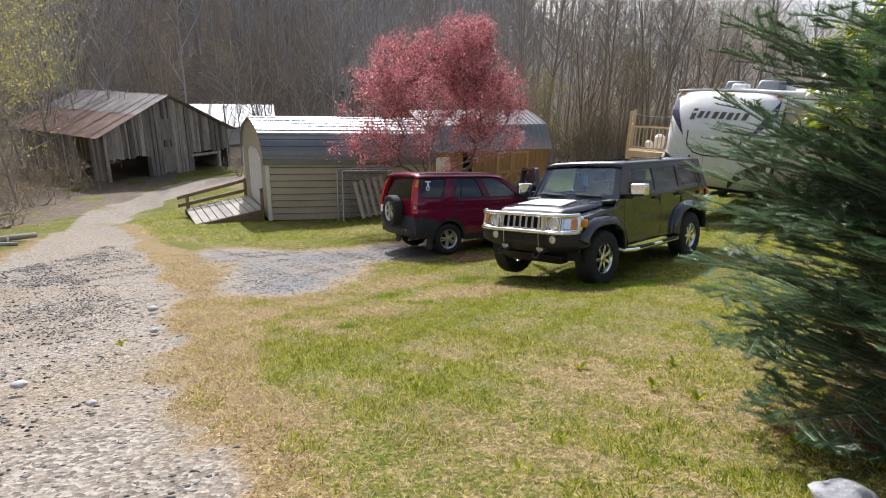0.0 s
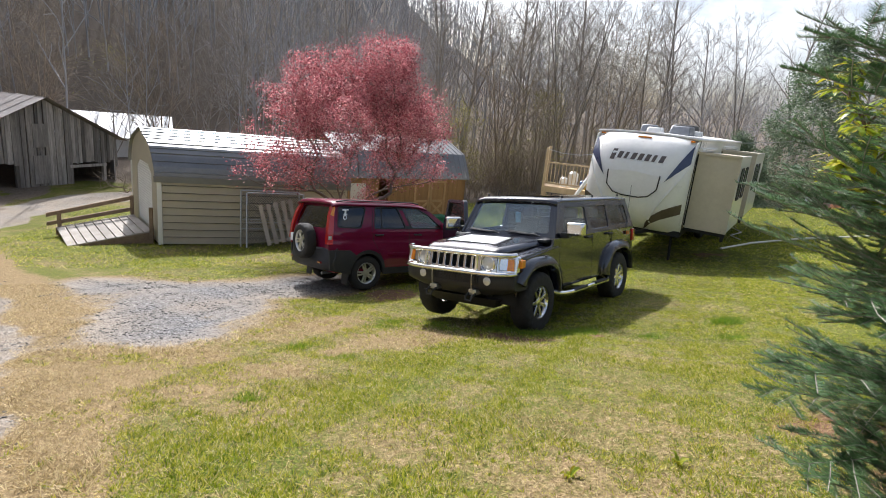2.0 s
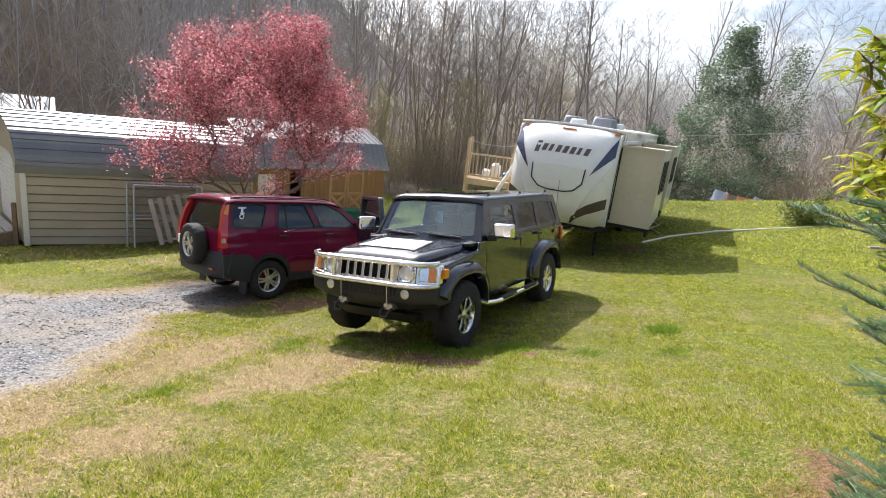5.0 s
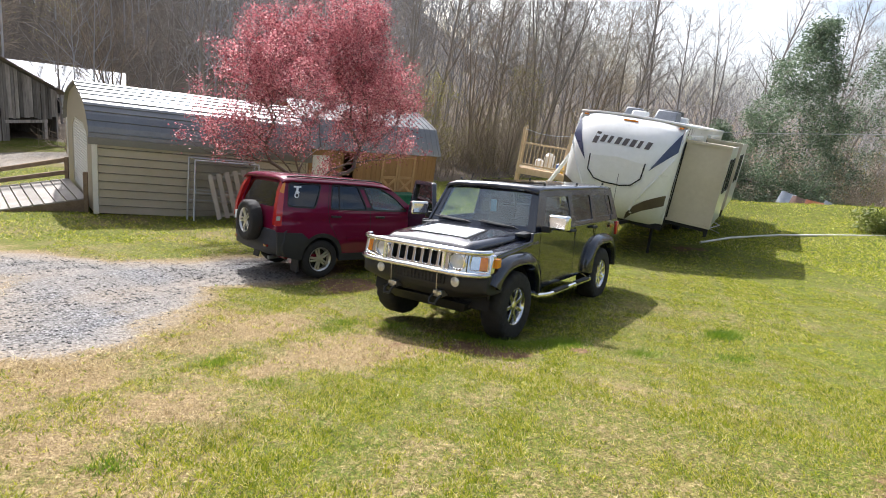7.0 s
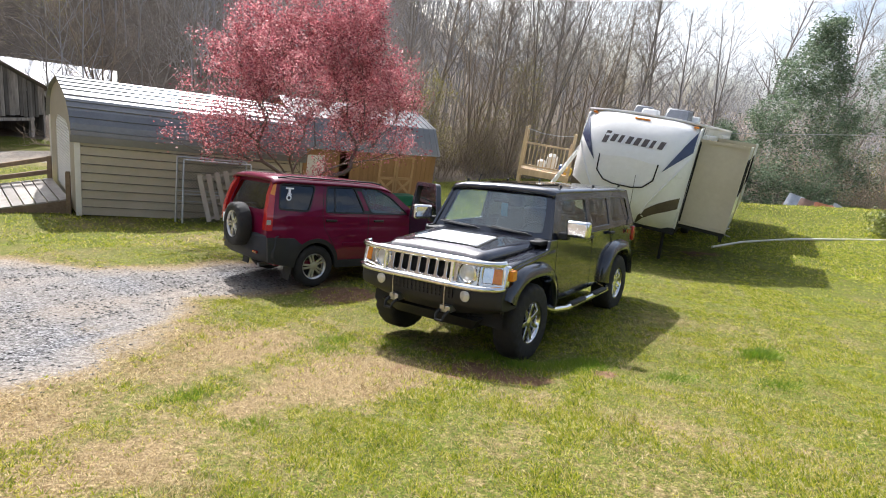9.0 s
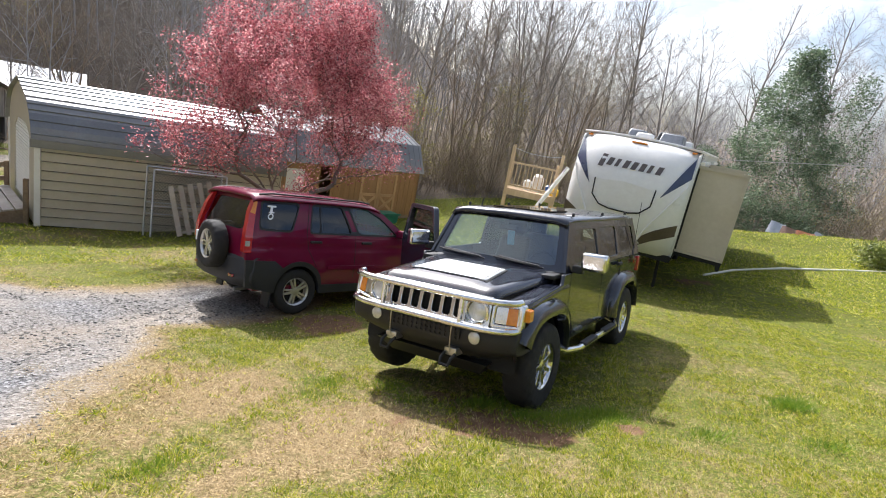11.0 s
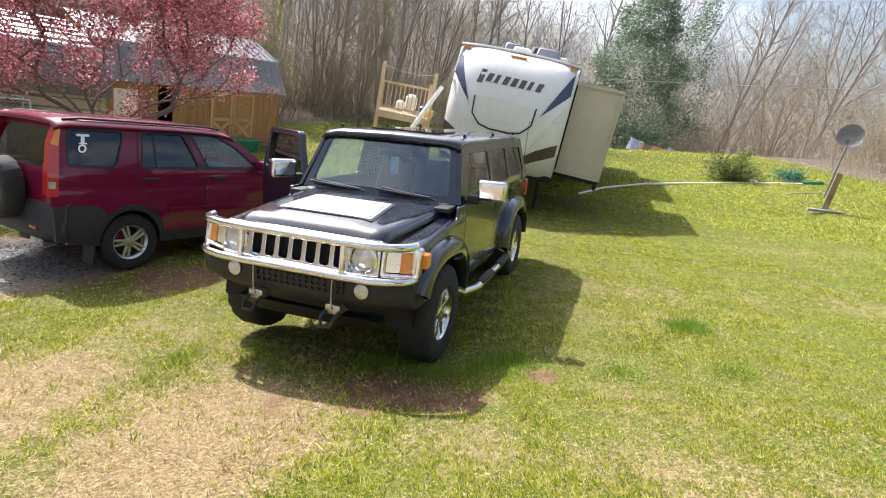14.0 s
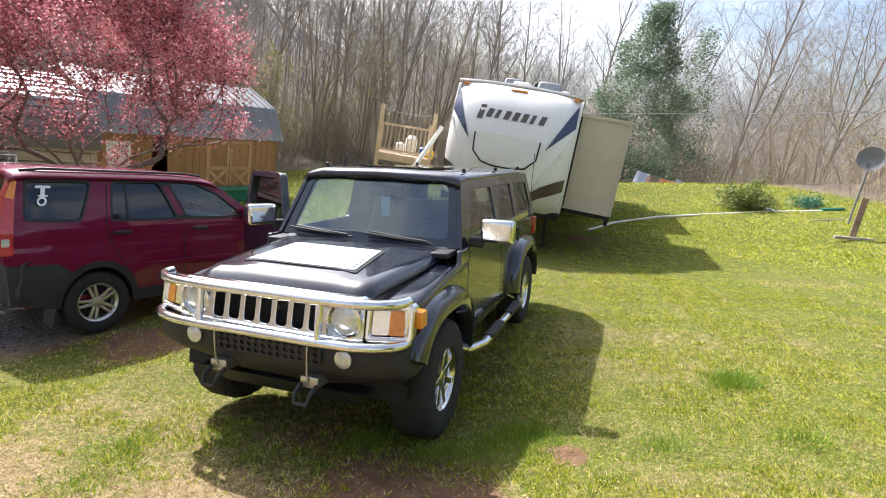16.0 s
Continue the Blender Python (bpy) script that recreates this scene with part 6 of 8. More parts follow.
# ---- travel trailer ----
def trailer():
    o = Vector((7.32, 12.96, 0))
    m = Matrix(((0.65, 0.76, 0, o.x), (-0.76, 0.65, 0, o.y), (0, 0, 1, 0), (0, 0, 0, 1)))
    rv = thing("travel_trailer", "white travel trailer with dark blue accents and slide-outs extended", "trailer", m)
    # nose profile: (set-back, height) from the bottom to the roof
    nose = [(0.42, 0.50), (0.16, 0.72), (0.03, 1.1), (0.0, 1.5), (0.03, 1.9), (0.16, 2.3), (0.36, 2.62), (0.6, 2.76), (0.9, 2.80)]
    Lr, w, zb, zt = 9.2, 1.22, 0.55, 2.80
    bm = B()
    ys = [-1.22, -1.16, -0.95, -0.6, -0.2, 0.2, 0.6, 0.95, 1.16, 1.22]
    P = []
    for y, z in nose:
        row = []
        for x in ys:
            e = max(0, (abs(x) - 0.55) / 0.67)
            row.append((x, y + 0.24 * e ** 2 + (0.14 if abs(x) > 1.2 else 0), z - 0.05 * e ** 2 * (z > 2.5)))
        P.append(row)
    grid_surface(bm, P)
    part("front_cap", bm, "rv_white", rv, "smooth white moulded front cap", angle=60)
    bm = B()
    for s in (1, -1):
        plate(bm, [(0.55, 0.52), (Lr, 0.52), (Lr, zt), (0.95, zt), (0.6, 2.68), (0.45, 2.3), (0.38, 1.5), (0.45, 0.8)], [], lambda u, v, ww: (s * (w - ww), u, v), 0.05)
    box(bm, -w, w, Lr - 0.05, Lr, zb, zt)
    part("side_shell", bm, "rv_white", rv, bevel=0.02)
    bm = B()
    grid_surface(bm, [[(x, y, zt + 0.06 * (1 - (x / 1.22) ** 2) - 0.01) for x in (-1.24, -0.8, 0, 0.8, 1.24)] for y in (0.7, 3, 6, Lr)])
    ob = part("roof", bm, "rv_roof", rv)
    ob.modifiers.new("thick", "SOLIDIFY").thickness = 0.05
    bm = B()
    box(bm, -w + 0.02, w - 0.02, 0.5, Lr, 0.42, 0.56)
    part("chassis", bm, "dark_gap", rv)
    # surface of the cap, to lay trim on
    def cap(x, z, off=0.006):
        for (y0, z0), (y1, z1) in zip(nose, nose[1:]):
            if z0 <= z <= z1:
                y = y0 + (y1 - y0) * (z - z0) / (z1 - z0)
                break
        else:
            y = nose[-1][0]
        e = max(0, (abs(x) - 0.55) / 0.67)
        return (x, y + 0.24 * e ** 2 - off, z)
    def decal(name, poly, mat, label="", n=4):
        bm = B()
        tmp = []
        k = len(poly)
        for i in range(k):
            a, b = Vector(poly[i]), Vector(poly[(i + 1) % k])
            for j in range(n):
                tmp.append(tuple(a.lerp(b, j / n)))
        plate(bm, tmp, [], lambda u, v, ww: cap(u, v, 0.012 - ww), 0.01)
        part(name, bm, mat, rv, label)
    for s in (1, -1):
        decal("blue_flash", [(s * 1.16, 2.62), (s * 1.18, 2.2), (s * 0.72, 1.72), (s * 1.0, 2.3)], "navy", "dark blue accent on the cap")
        decal("bronze_flash", [(s * 1.18, 1.26), (s * 1.18, 1.02), (s * 1.0, 0.93), (s * 0.78, 0.83), (s * 0.55, 0.68), (s * 0.36, 0.46), (s * 0.44, 0.70), (s * 0.58, 0.90), (s * 0.78, 1.06), (s * 0.98, 1.17)], "bronze", "brown swoosh on the cap")
    # raised lower panel of the cap with its dark curved edge
    bm = B()
    pts = [(-0.62, 1.86), (-0.60, 1.52), (-0.42, 1.34), (-0.2, 1.29), (0.2, 1.29), (0.42, 1.34), (0.6, 1.52), (0.62, 1.86)]
    tube(bm, [cap(x, z, 0.012) for x, z in pts], 0.014, 6)
    part("cap_crease", bm, "dark_gap", rv)
    for s in (1, -1):                                             # moulded ridge that runs down to the pin box
        bm = B()
        tube(bm, [cap(s * x, z, 0.004) for x, z in ((1.16, 2.05), (0.98, 1.7), (0.8, 1.38), (0.62, 1.06), (0.5, 0.78))], 0.022, 8)
        part("cap_ridge", bm, "rv_white", rv)
    bm = B()
    plate(bm, [(-0.6, 1.84), (-0.58, 1.53), (-0.41, 1.36), (0.0, 1.31), (0.41, 1.36), (0.58, 1.53), (0.6, 1.84), (0.0, 1.9)], [], lambda u, v, ww: cap(u, v, 0.008 - ww), 0.02)
    part("cap_panel", bm, "rv_white", rv)
    for k in range(8):                                            # brand lettering drawn as plain slanted bars
        bm = B()
        x0 = -0.66 + 0.165 * k
        zb0 = 2.16 + (-0.05 if k == 0 else 0.0)
        zt0 = 2.32 + (0.05 if k == 0 else 0.0)
        wd = 0.075 if k in (2, 6) else 0.105
        tmp = [(x0, zb0), (x0 + wd, zb0), (x0 + wd + 0.05, zt0), (x0 + 0.05, zt0)]
        plate(bm, tmp, [], lambda u, v, ww: cap(u, v, 0.012 - ww), 0.008)
        part("brand_bar", bm, "bronze", rv, "dark slanted bar of the brand mark")
    for x, nm in ((-1.08, "lamp_amber"), (0.0, "lamp_amber"), (1.08, "lamp_amber")):
        bm = B()
        c = cap(x, 2.70)
        box(bm, x - (0.16 if x == 0 else 0.05), x + (0.16 if x == 0 else 0.05), c[1] - 0.03, c[1] + 0.03, 2.69, 2.73)
        part("marker_light", bm, nm, rv, bevel=0.008)
    for s in (1, -1):                                             # dark edge trim and lower skirt
        bm = B()
        tube(bm, [(s * 1.215, 0.86, 2.78), (s * 1.22, 0.62, 2.3), (s * 1.22, 0.5, 1.5), (s * 1.22, 0.56, 0.8), (s * 1.2, 0.8, 0.52)], 0.015, 6)
        part("edge_trim", bm, "dark_gap", rv)
        bm = B()
        plate(bm, [(0.55, 0.50), (2.0, 0.50), (2.0, 0.66), (0.5, 0.78)], [], lambda u, v, ww: (s * (w + 0.006 - ww), u, v), 0.02)
        part("skirt", bm, "dark_gap", rv)
        bm = B()
        plate(bm, rrect(0.52, 0.64, 0.72, 1.1, 0.02), [], lambda u, v, ww: (s * (w + 0.008 - ww), u, v), 0.02)
        part("hatch", bm, "bronze", rv)
    # slide-outs on the side that faces the lawn
    for y0, y1, d, z0, z1 in ((0.72, 3.0, 0.92, 0.72, 2.46), (4.6, 7.6, 0.9, 0.72, 2.5)):
        so = new("slide_out")
        so.parent = rv
        so["label"] = "beige slide-out room with pale trim"
        bm = B()
        box(bm, w - 0.02, w + d, y0, y1, z0, z1)
        part("room_shell", bm, "rv_beige", so, bevel=0.01)
        bm = B()
        box(bm, w, w + d + 0.03, y0 - 0.03, y0 + 0.02, z1 - 0.02, z1 + 0.04)
        box(bm, w + d - 0.01, w + d + 0.03, y0 - 0.03, y0 + 0.04, z0 - 0.05, z1)
        box(bm, w, w + d + 0.03, y0 - 0.03, y0 + 0.02, z0 - 0.05, z0)
        part("front_trim", bm, "rv_beige", so)
        bm = B()
        box(bm, w + d, w + d + 0.02, y0, y1, z0 - 0.03, z1 + 0.02)
        part("outer_wall", bm, "rv_white", so)
        bm = B()
        box(bm, w, w + 0.03, y0 - 0.012, y0 + 0.05, z0 - 0.05, z1 + 0.03)
        part("side_seal", bm, "dark_gap", so)
        bm = B()
        box(bm, w, w + d, y0 + 0.005, y0 + 0.06, z0 - 0.13, z0 - 0.05)
        part("lower_seal", bm, "dark_gap", so)
        for yy in (y0 + 0.5, y0 + 1.4):
            bm = B()
            plate(bm, rrect(yy, yy + 0.55, z0 + 0.75, z0 + 1.45, 0.08), [], lambda u, v, ww: (w + d + 0.03 - ww, u, v), 0.015)
            part("window", bm, "dark_glass", so)
            bm = B()
            plate(bm, rrect(yy - 0.04, yy + 0.59, z0 + 0.71, z0 + 1.49, 0.1), [rrect(yy + 0.02, yy + 0.53, z0 + 0.77, z0 + 1.43, 0.07)], lambda u, v, ww: (w + d + 0.036 - ww, u, v), 0.014)
            part("window_frame", bm, "dark_gap", so)
        bm = B()
        hexa(bm, [(w + d - 0.06, y0, z0 - 0.24), (w + d, y0, z0 - 0.24), (w + d, y0 + 0.06, z0 - 0.24), (w + d - 0.06, y0 + 0.06, z0 - 0.24)], [(w + d - 0.10, y0, z0), (w + d + 0.02, y0, z0), (w + d + 0.02, y0 + 0.1, z0), (w + d - 0.1, y0 + 0.1, z0)])
        part("slide_bracket", bm, "dark_gap", so)
        bm = B()
        for yy in (y0 + 0.4, y1 - 0.4):
            box(bm, 0.6, w + d - 0.1, yy - 0.04, yy + 0.04, z0 - 0.1, z0 - 0.02)
        part("slide_rail", bm, "dark_gap", so)
        bm = B()
        tube(bm, [(w + 0.05, y0, z1 + 0.08), (w + 0.05, y1, z1 + 0.08)], 0.05, 8)
        part("awning_roll", bm, "rv_white", so)
    # roof equipment
    for y, x, sx, sy, h, mt in ((2.9, 0.35, 0.28, 0.4, 0.22, "dull_steel"), (2.2, -0.2, 0.2, 0.2, 0.12, "rv_white"), (2.6, -0.45, 0.2, 0.28, 0.18, "dull_steel"), (4.6, 0.1, 0.34, 0.45, 0.28, "black_plastic"), (3.4, 0.6, 0.2, 0.2, 0.12, "rv_white")):
        bm = B()
        hexa(bm, [(x - sx, y - sy, zt + 0.02), (x + sx, y - sy, zt + 0.02), (x + sx, y + sy, zt + 0.02), (x - sx, y + sy, zt + 0.02)], [(x - sx * 0.85, y - sy * 0.6, zt + 0.05 + h), (x + sx * 0.85, y - sy * 0.6, zt + 0.05 + h), (x + sx * 0.9, y + sy * 0.9, zt + 0.05 + h), (x - sx * 0.9, y + sy * 0.9, zt + 0.05 + h)])
        part("roof_unit", bm, mt, rv, "roof vent or air conditioner", bevel=0.03)
    # tongue, jack, battery box
    zg = gzf(7.0, 12.4)
    bm = B()
    for s in (1, -1):
        tube(bm, [(s * 0.6, 0.9, 0.47), (0, -0.9, 0.42)], 0.05, 4)
    part("tongue", bm, "dark_gap", rv)
    bm = B()
    tube(bm, [(0, -0.75, zg), (0, -0.75, 0.75)], 0.04, 8)
    part("tongue_jack", bm, "dark_gap", rv)
    for s in (1, -1):
        for y in (0.95, 8.6):
            g = m @ Vector((s * 0.95, y, 0))
            bm = B()
            tube(bm, [(s * 0.95, y, 0.5), (s * 1.0, y, gzf(g.x, g.y))], 0.035, 6)
            part("stabiliser", bm, "dark_gap", rv)
    for y in (5.2, 6.05):
        for s in (1, -1):
            g = m @ Vector((s * 1.0, y, 0))
            r = 0.36
            build_wheel(rv, "wheel", Matrix.Translation((s * 1.0, y, gzf(g.x, g.y) + r)) @ Matrix.Rotation(radians(-90 if s > 0 else 90), 4, "Z"), r, 0.2, 0.19, 5, "alloy")
    return rv


trailer()

# ---- plants ----
def prisms(p0, p1, r0, r1, k):
    """Open k-sided tapered bars between pairs of points, as arrays."""
    p0, p1 = np.asarray(p0, float), np.asarray(p1, float)
    d = p1 - p0
    d /= np.maximum(np.linalg.norm(d, axis=1, keepdims=True), 1e-6)
    ref = np.where(np.abs(d[:, 2:3]) > 0.9, np.array([[1.0, 0, 0]]), np.array([[0, 0, 1.0]]))
    a = np.cross(d, ref)
    a /= np.linalg.norm(a, axis=1, keepdims=True)
    b = np.cross(d, a)
    q = 2 * np.pi * np.arange(k) / k
    ring = a[:, None, :] * np.cos(q)[None, :, None] + b[:, None, :] * np.sin(q)[None, :, None]
    lo = p0[:, None, :] + ring * np.asarray(r0)[:, None, None]
    hi = p1[:, None, :] + ring * np.asarray(r1)[:, None, None]
    v = np.concatenate([lo, hi], 1).reshape(-1, 3)
    base = (np.arange(len(p0)) * 2 * k)[:, None, None]
    j = np.arange(k)
    f = np.stack([j, (j + 1) % k, k + (j + 1) % k, k + j], -1)[None] + base
    return v, f.reshape(-1, 4)


def colonize(rng, trunk, pts, step=0.35, rise=0.35, tip=0.006, power=2.3, jitter=0.06, first=0, climb=0.0, smooth=3):
    """A branching skeleton: each point, from the inside out, joins the nearest limb below it."""
    pos = [np.array(p, float) for p in trunk]
    par = [-1] + list(range(len(trunk) - 1))
    arr = np.zeros((len(trunk) + len(pts) * 14, 3))
    arr[:len(trunk)] = pos
    n = len(trunk)
    order = np.argsort(np.linalg.norm(pts - arr[0], axis=1))
    ends = []
    for i in order:
        p = pts[i]
        d = arr[first:n] - p
        dist = np.sqrt((d * d).sum(1))
        cost = dist * (1 + 0.9 * np.maximum(0, d[:, 2]) / np.maximum(dist, 1e-3)) + 0.25 * np.maximum(0, d[:, 2])
        if climb:
            cost = cost + dist * 1.2 * np.maximum(0, climb + d[:, 2] / np.maximum(dist, 1e-3))
        j = int(np.argmin(cost)) + first
        a, L = arr[j].copy(), dist[j - first]
        m = int(np.clip(L / step, 1, 12))
        prev = j
        for s in range(1, m + 1):
            t = s / m
            q = a + (p - a) * t
            q[2] -= rise * L * t * (1 - t)
            if s < m:
                q += rng.normal(0, jitter * min(L, 1.0), 3)
            arr[n] = q
            par.append(prev)
            prev = n
            n += 1
        ends.append(prev)
    arr = arr[:n]
    par = np.array(par)
    for _ in range(smooth):                              # straighten the limbs
        kids = np.zeros((n, 3))
        cnt = np.zeros(n)
        np.add.at(kids, par[1:], arr[1:])
        np.add.at(cnt, par[1:], 1)
        mid = np.arange(n) >= len(trunk)
        mid &= cnt > 0
        arr[mid] = 0.4 * arr[mid] + 0.3 * arr[par[mid]] + 0.3 * kids[mid] / cnt[mid][:, None]
    rad = np.zeros(n)
    acc = np.zeros(n)
    for i in range(n - 1, -1, -1):
        rad[i] = max(tip, acc[i] ** (1 / power))
        if par[i] >= 0:
            acc[par[i]] += rad[i] ** power
    return arr, par, rad, np.array(ends)


def skeleton_mesh(arr, par, rad, thick=0.03):
    c = np.arange(1, len(arr))
    p0, p1 = arr[par[c]], arr[c]
    r1 = rad[c]
    r0 = np.minimum(rad[par[c]], r1 * 1.35)
    big = r1 > thick
    V, F, off = [], [], 0
    for sel, k in ((big, 7), (~big, 3)):
        if sel.any():
            v, f = prisms(p0[sel], p1[sel], r0[sel], r1[sel], k)
            V.append(v)
            F.append(f + off)
            off += len(v)
    return np.concatenate(V), np.concatenate(F)


def leaves(rng, centres, count, spread, size, flat=0.0, aspect=0.55, droop=0.0):
    """Four-cornered leaves strewn round each centre."""
    n = len(centres) * count
    c = np.repeat(centres, count, 0) + rng.normal(0, 1, (n, 3)) * np.asarray(spread)
    d = rng.normal(0, 1, (n, 3))
    d[:, 2] = d[:, 2] * (1 - flat) - droop
    d /= np.linalg.norm(d, axis=1, keepdims=True)
    e = np.cross(d, rng.normal(0, 1, (n, 3)))
    e /= np.linalg.norm(e, axis=1, keepdims=True)
    s = size * rng.uniform(0.6, 1.3, (n, 1))
    v = np.stack([c, c + d * s * 0.5 + e * s * aspect * 0.5, c + d * s, c + d * s * 0.5 - e * s * aspect * 0.5], 1).reshape(-1, 3)
    return v, np.arange(n * 4).reshape(n, 4)


def ball_points(rng, n, centre, axes, inner=0.3, rough=0.2):
    d = rng.normal(0, 1, (n, 3))
    d /= np.linalg.norm(d, axis=1, keepdims=True)
    r = inner + (1 - inner) * rng.random(n) ** 0.6
    lump = 1 + rough * np.sin(d[:, 0] * 5 + centre[0]) * np.sin(d[:, 1] * 4 + 1) + rough * np.sin(d[:, 2] * 6 + d[:, 0] * 3)
    return np.array(centre) + d * (r * lump)[:, None] * np.array(axes)


def red_tree():
    rng = np.random.default_rng(5)
    bx, by = 1.05, 17.0
    bz = gzf(bx, by)
    tr = thing("red_maple", "ornamental tree with dense purple-red spring leaves and many stems", "tree", pose(bx, by, bz) @ Matrix.Scale(1.04, 4))
    H = 5.95
    trunk = [(0, 0, -0.1), (0, 0, 0.25)]
    parts_p = [trunk[0], trunk[1]]
    pts = [ball_points(rng, 520, (-0.05, 0, 3.45), (2.45, 2.2, 1.5), 0.35, 0.16), ball_points(rng, 70, (-0.15, 0.1, 4.8), (0.5, 0.8, 0.75), 0.3, 0.15), ball_points(rng, 120, (-1.1, 0.2, 4.35), (0.75, 1.0, 1.0), 0.3, 0.15), ball_points(rng, 210, (0.9, 0, 4.85), (0.9, 1.1, 1.2), 0.3, 0.15), ball_points(rng, 110, (1.75, 0, 3.75), (0.85, 1.0, 0.95), 0.3, 0.2), ball_points(rng, 110, (-1.85, -0.2, 2.35), (1.15, 1.3, 0.7), 0.3, 0.2), ball_points(rng, 100, (1.7, 0, 2.5), (1.0, 1.3, 0.7), 0.3, 0.2), ball_points(rng, 40, (0.1, -0.3, 1.75), (1.6, 1.2, 0.45), 0.2, 0.2)]
    pts = np.concatenate(pts)
    # stems first, so that the crown hangs on them
    stem = np.concatenate([np.array([[math.cos(a) * (0.19 + 0.03 * math.sin(5 * a)) * k, math.sin(a) * 0.19 * k, 0.58 * k + 0.2] for k in range(1, 7)]) * np.array([1, 1, 1 + 0.1 * math.sin(a * 3)]) for a in np.linspace(0.3, 6.2, 8)])
    arr, par, rad, ends = colonize(rng, parts_p, np.concatenate([stem, pts]), 0.3, 0.10, 0.0045, 2.1, 0.04, climb=0.25)
    v, f = skeleton_mesh(arr, par, rad, 0.02)
    ob = raw("trunk", v, f, "maple_bark", True)
    ob.parent = tr
    c = arr[ends]
    c = c[c[:, 2] > 1.25]
    keep = rng.random(len(c)) < np.clip(0.22 + 0.5 * (c[:, 2] - 1.9), 0.14, 1)
    v, f = leaves(rng, c[keep], 72, 0.11, 0.056, 0.3, 0.55, 0.15)
    ob = raw("crown", v, f, "maple_leaf")
    ob["label"] = "purple-red leaves"
    ob.parent = tr


red_tree()


def grow(rng, h, spread, counts, stems=1, low=0.25, clear=0.0):
    """A leafless tree: straight stems, limbs that reach up and out, fine twigs. Returns bars and twig ends."""
    P0, P1, R0, R1, tips = [], [], [], [], []
    def shoot(p, d, L, r, lev, first):
        m = (9, 5, 3, 2)[lev]
        pts, dirs = [p], [d]
        for k in range(m):
            d = d + rng.normal(0, (0.035, 0.09, 0.13, 0.16)[lev], 3) + np.array([0, 0, (0.0, 0.07, 0.07, 0.03)[lev]])
            d = d / np.linalg.norm(d)
            q = pts[-1] + d * (L / m)
            ra, rb = r * (1 - 0.8 * k / m), r * (1 - 0.8 * (k + 1) / m)
            P0.append(pts[-1])
            P1.append(q)
            R0.append(ra)
            R1.append(rb)
            pts.append(q)
            dirs.append(d)
        if lev == len(counts):
            tips.append(pts[-1])
            return
        az = rng.uniform(0, 6.28)
        n = counts[lev]
        for i in range(n):
            f = first + (0.98 - first) * (i + rng.random()) / n
            k = min(m - 1, int(f * m))
            w = f * m - k
            b, dd = pts[k] * (1 - w) + pts[k + 1] * w, dirs[k + 1]
            az += 2.4 + rng.normal(0, 0.3)
            e = np.cross(dd, (0.31, 0.87, 0.38))
            e /= np.linalg.norm(e)
            g = np.cross(dd, e)
            ang = rng.uniform(0.55, 0.95) if lev == 0 else rng.uniform(0.45, 0.9)
            nd = dd * math.cos(ang) + (e * math.cos(az) + g * math.sin(az)) * math.sin(ang)
            ll = (spread * 1.35 * (1.05 - f) ** 0.6 + 0.08 * h if lev == 0 else L * (0.62 - 0.35 * f)) * rng.uniform(0.7, 1.2)
            rr = min(r * (1 - 0.8 * f) * 0.6, 0.017 * ll + 0.005)
            shoot(b, nd / np.linalg.norm(nd), ll, max(0.0065, rr), lev + 1, 0.18)
    for q in range(stems):
        a = 6.28 * q / stems + rng.uniform(0, 1)
        o = 0.0 if stems == 1 else rng.uniform(0.06, 0.2)
        d = np.array([math.cos(a) * o + rng.normal(0, 0.03), math.sin(a) * o + rng.normal(0, 0.03), 1.0])
        shoot(np.array([0.08 * math.cos(a) * (stems > 1), 0.08 * math.sin(a) * (stems > 1), -0.4]), d / np.linalg.norm(d), h * rng.uniform(0.85, 1.0), 0.0088 * h * (1.0 if stems == 1 else 0.7), 0, low)
    return np.array(P0), np.array(P1), np.array(R0), np.array(R1), np.array(tips)


def bare_mesh(bars, thick=0.03):
    P0, P1, R0, R1 = bars
    big = R0 > thick
    v1, f1 = prisms(P0[big], P1[big], R0[big], R1[big], 7)
    v2, f2 = prisms(P0[~big], P1[~big], R0[~big], R1[~big], 3)
    return np.concatenate([v1, v2]), np.concatenate([f1, f2 + len(v1)])


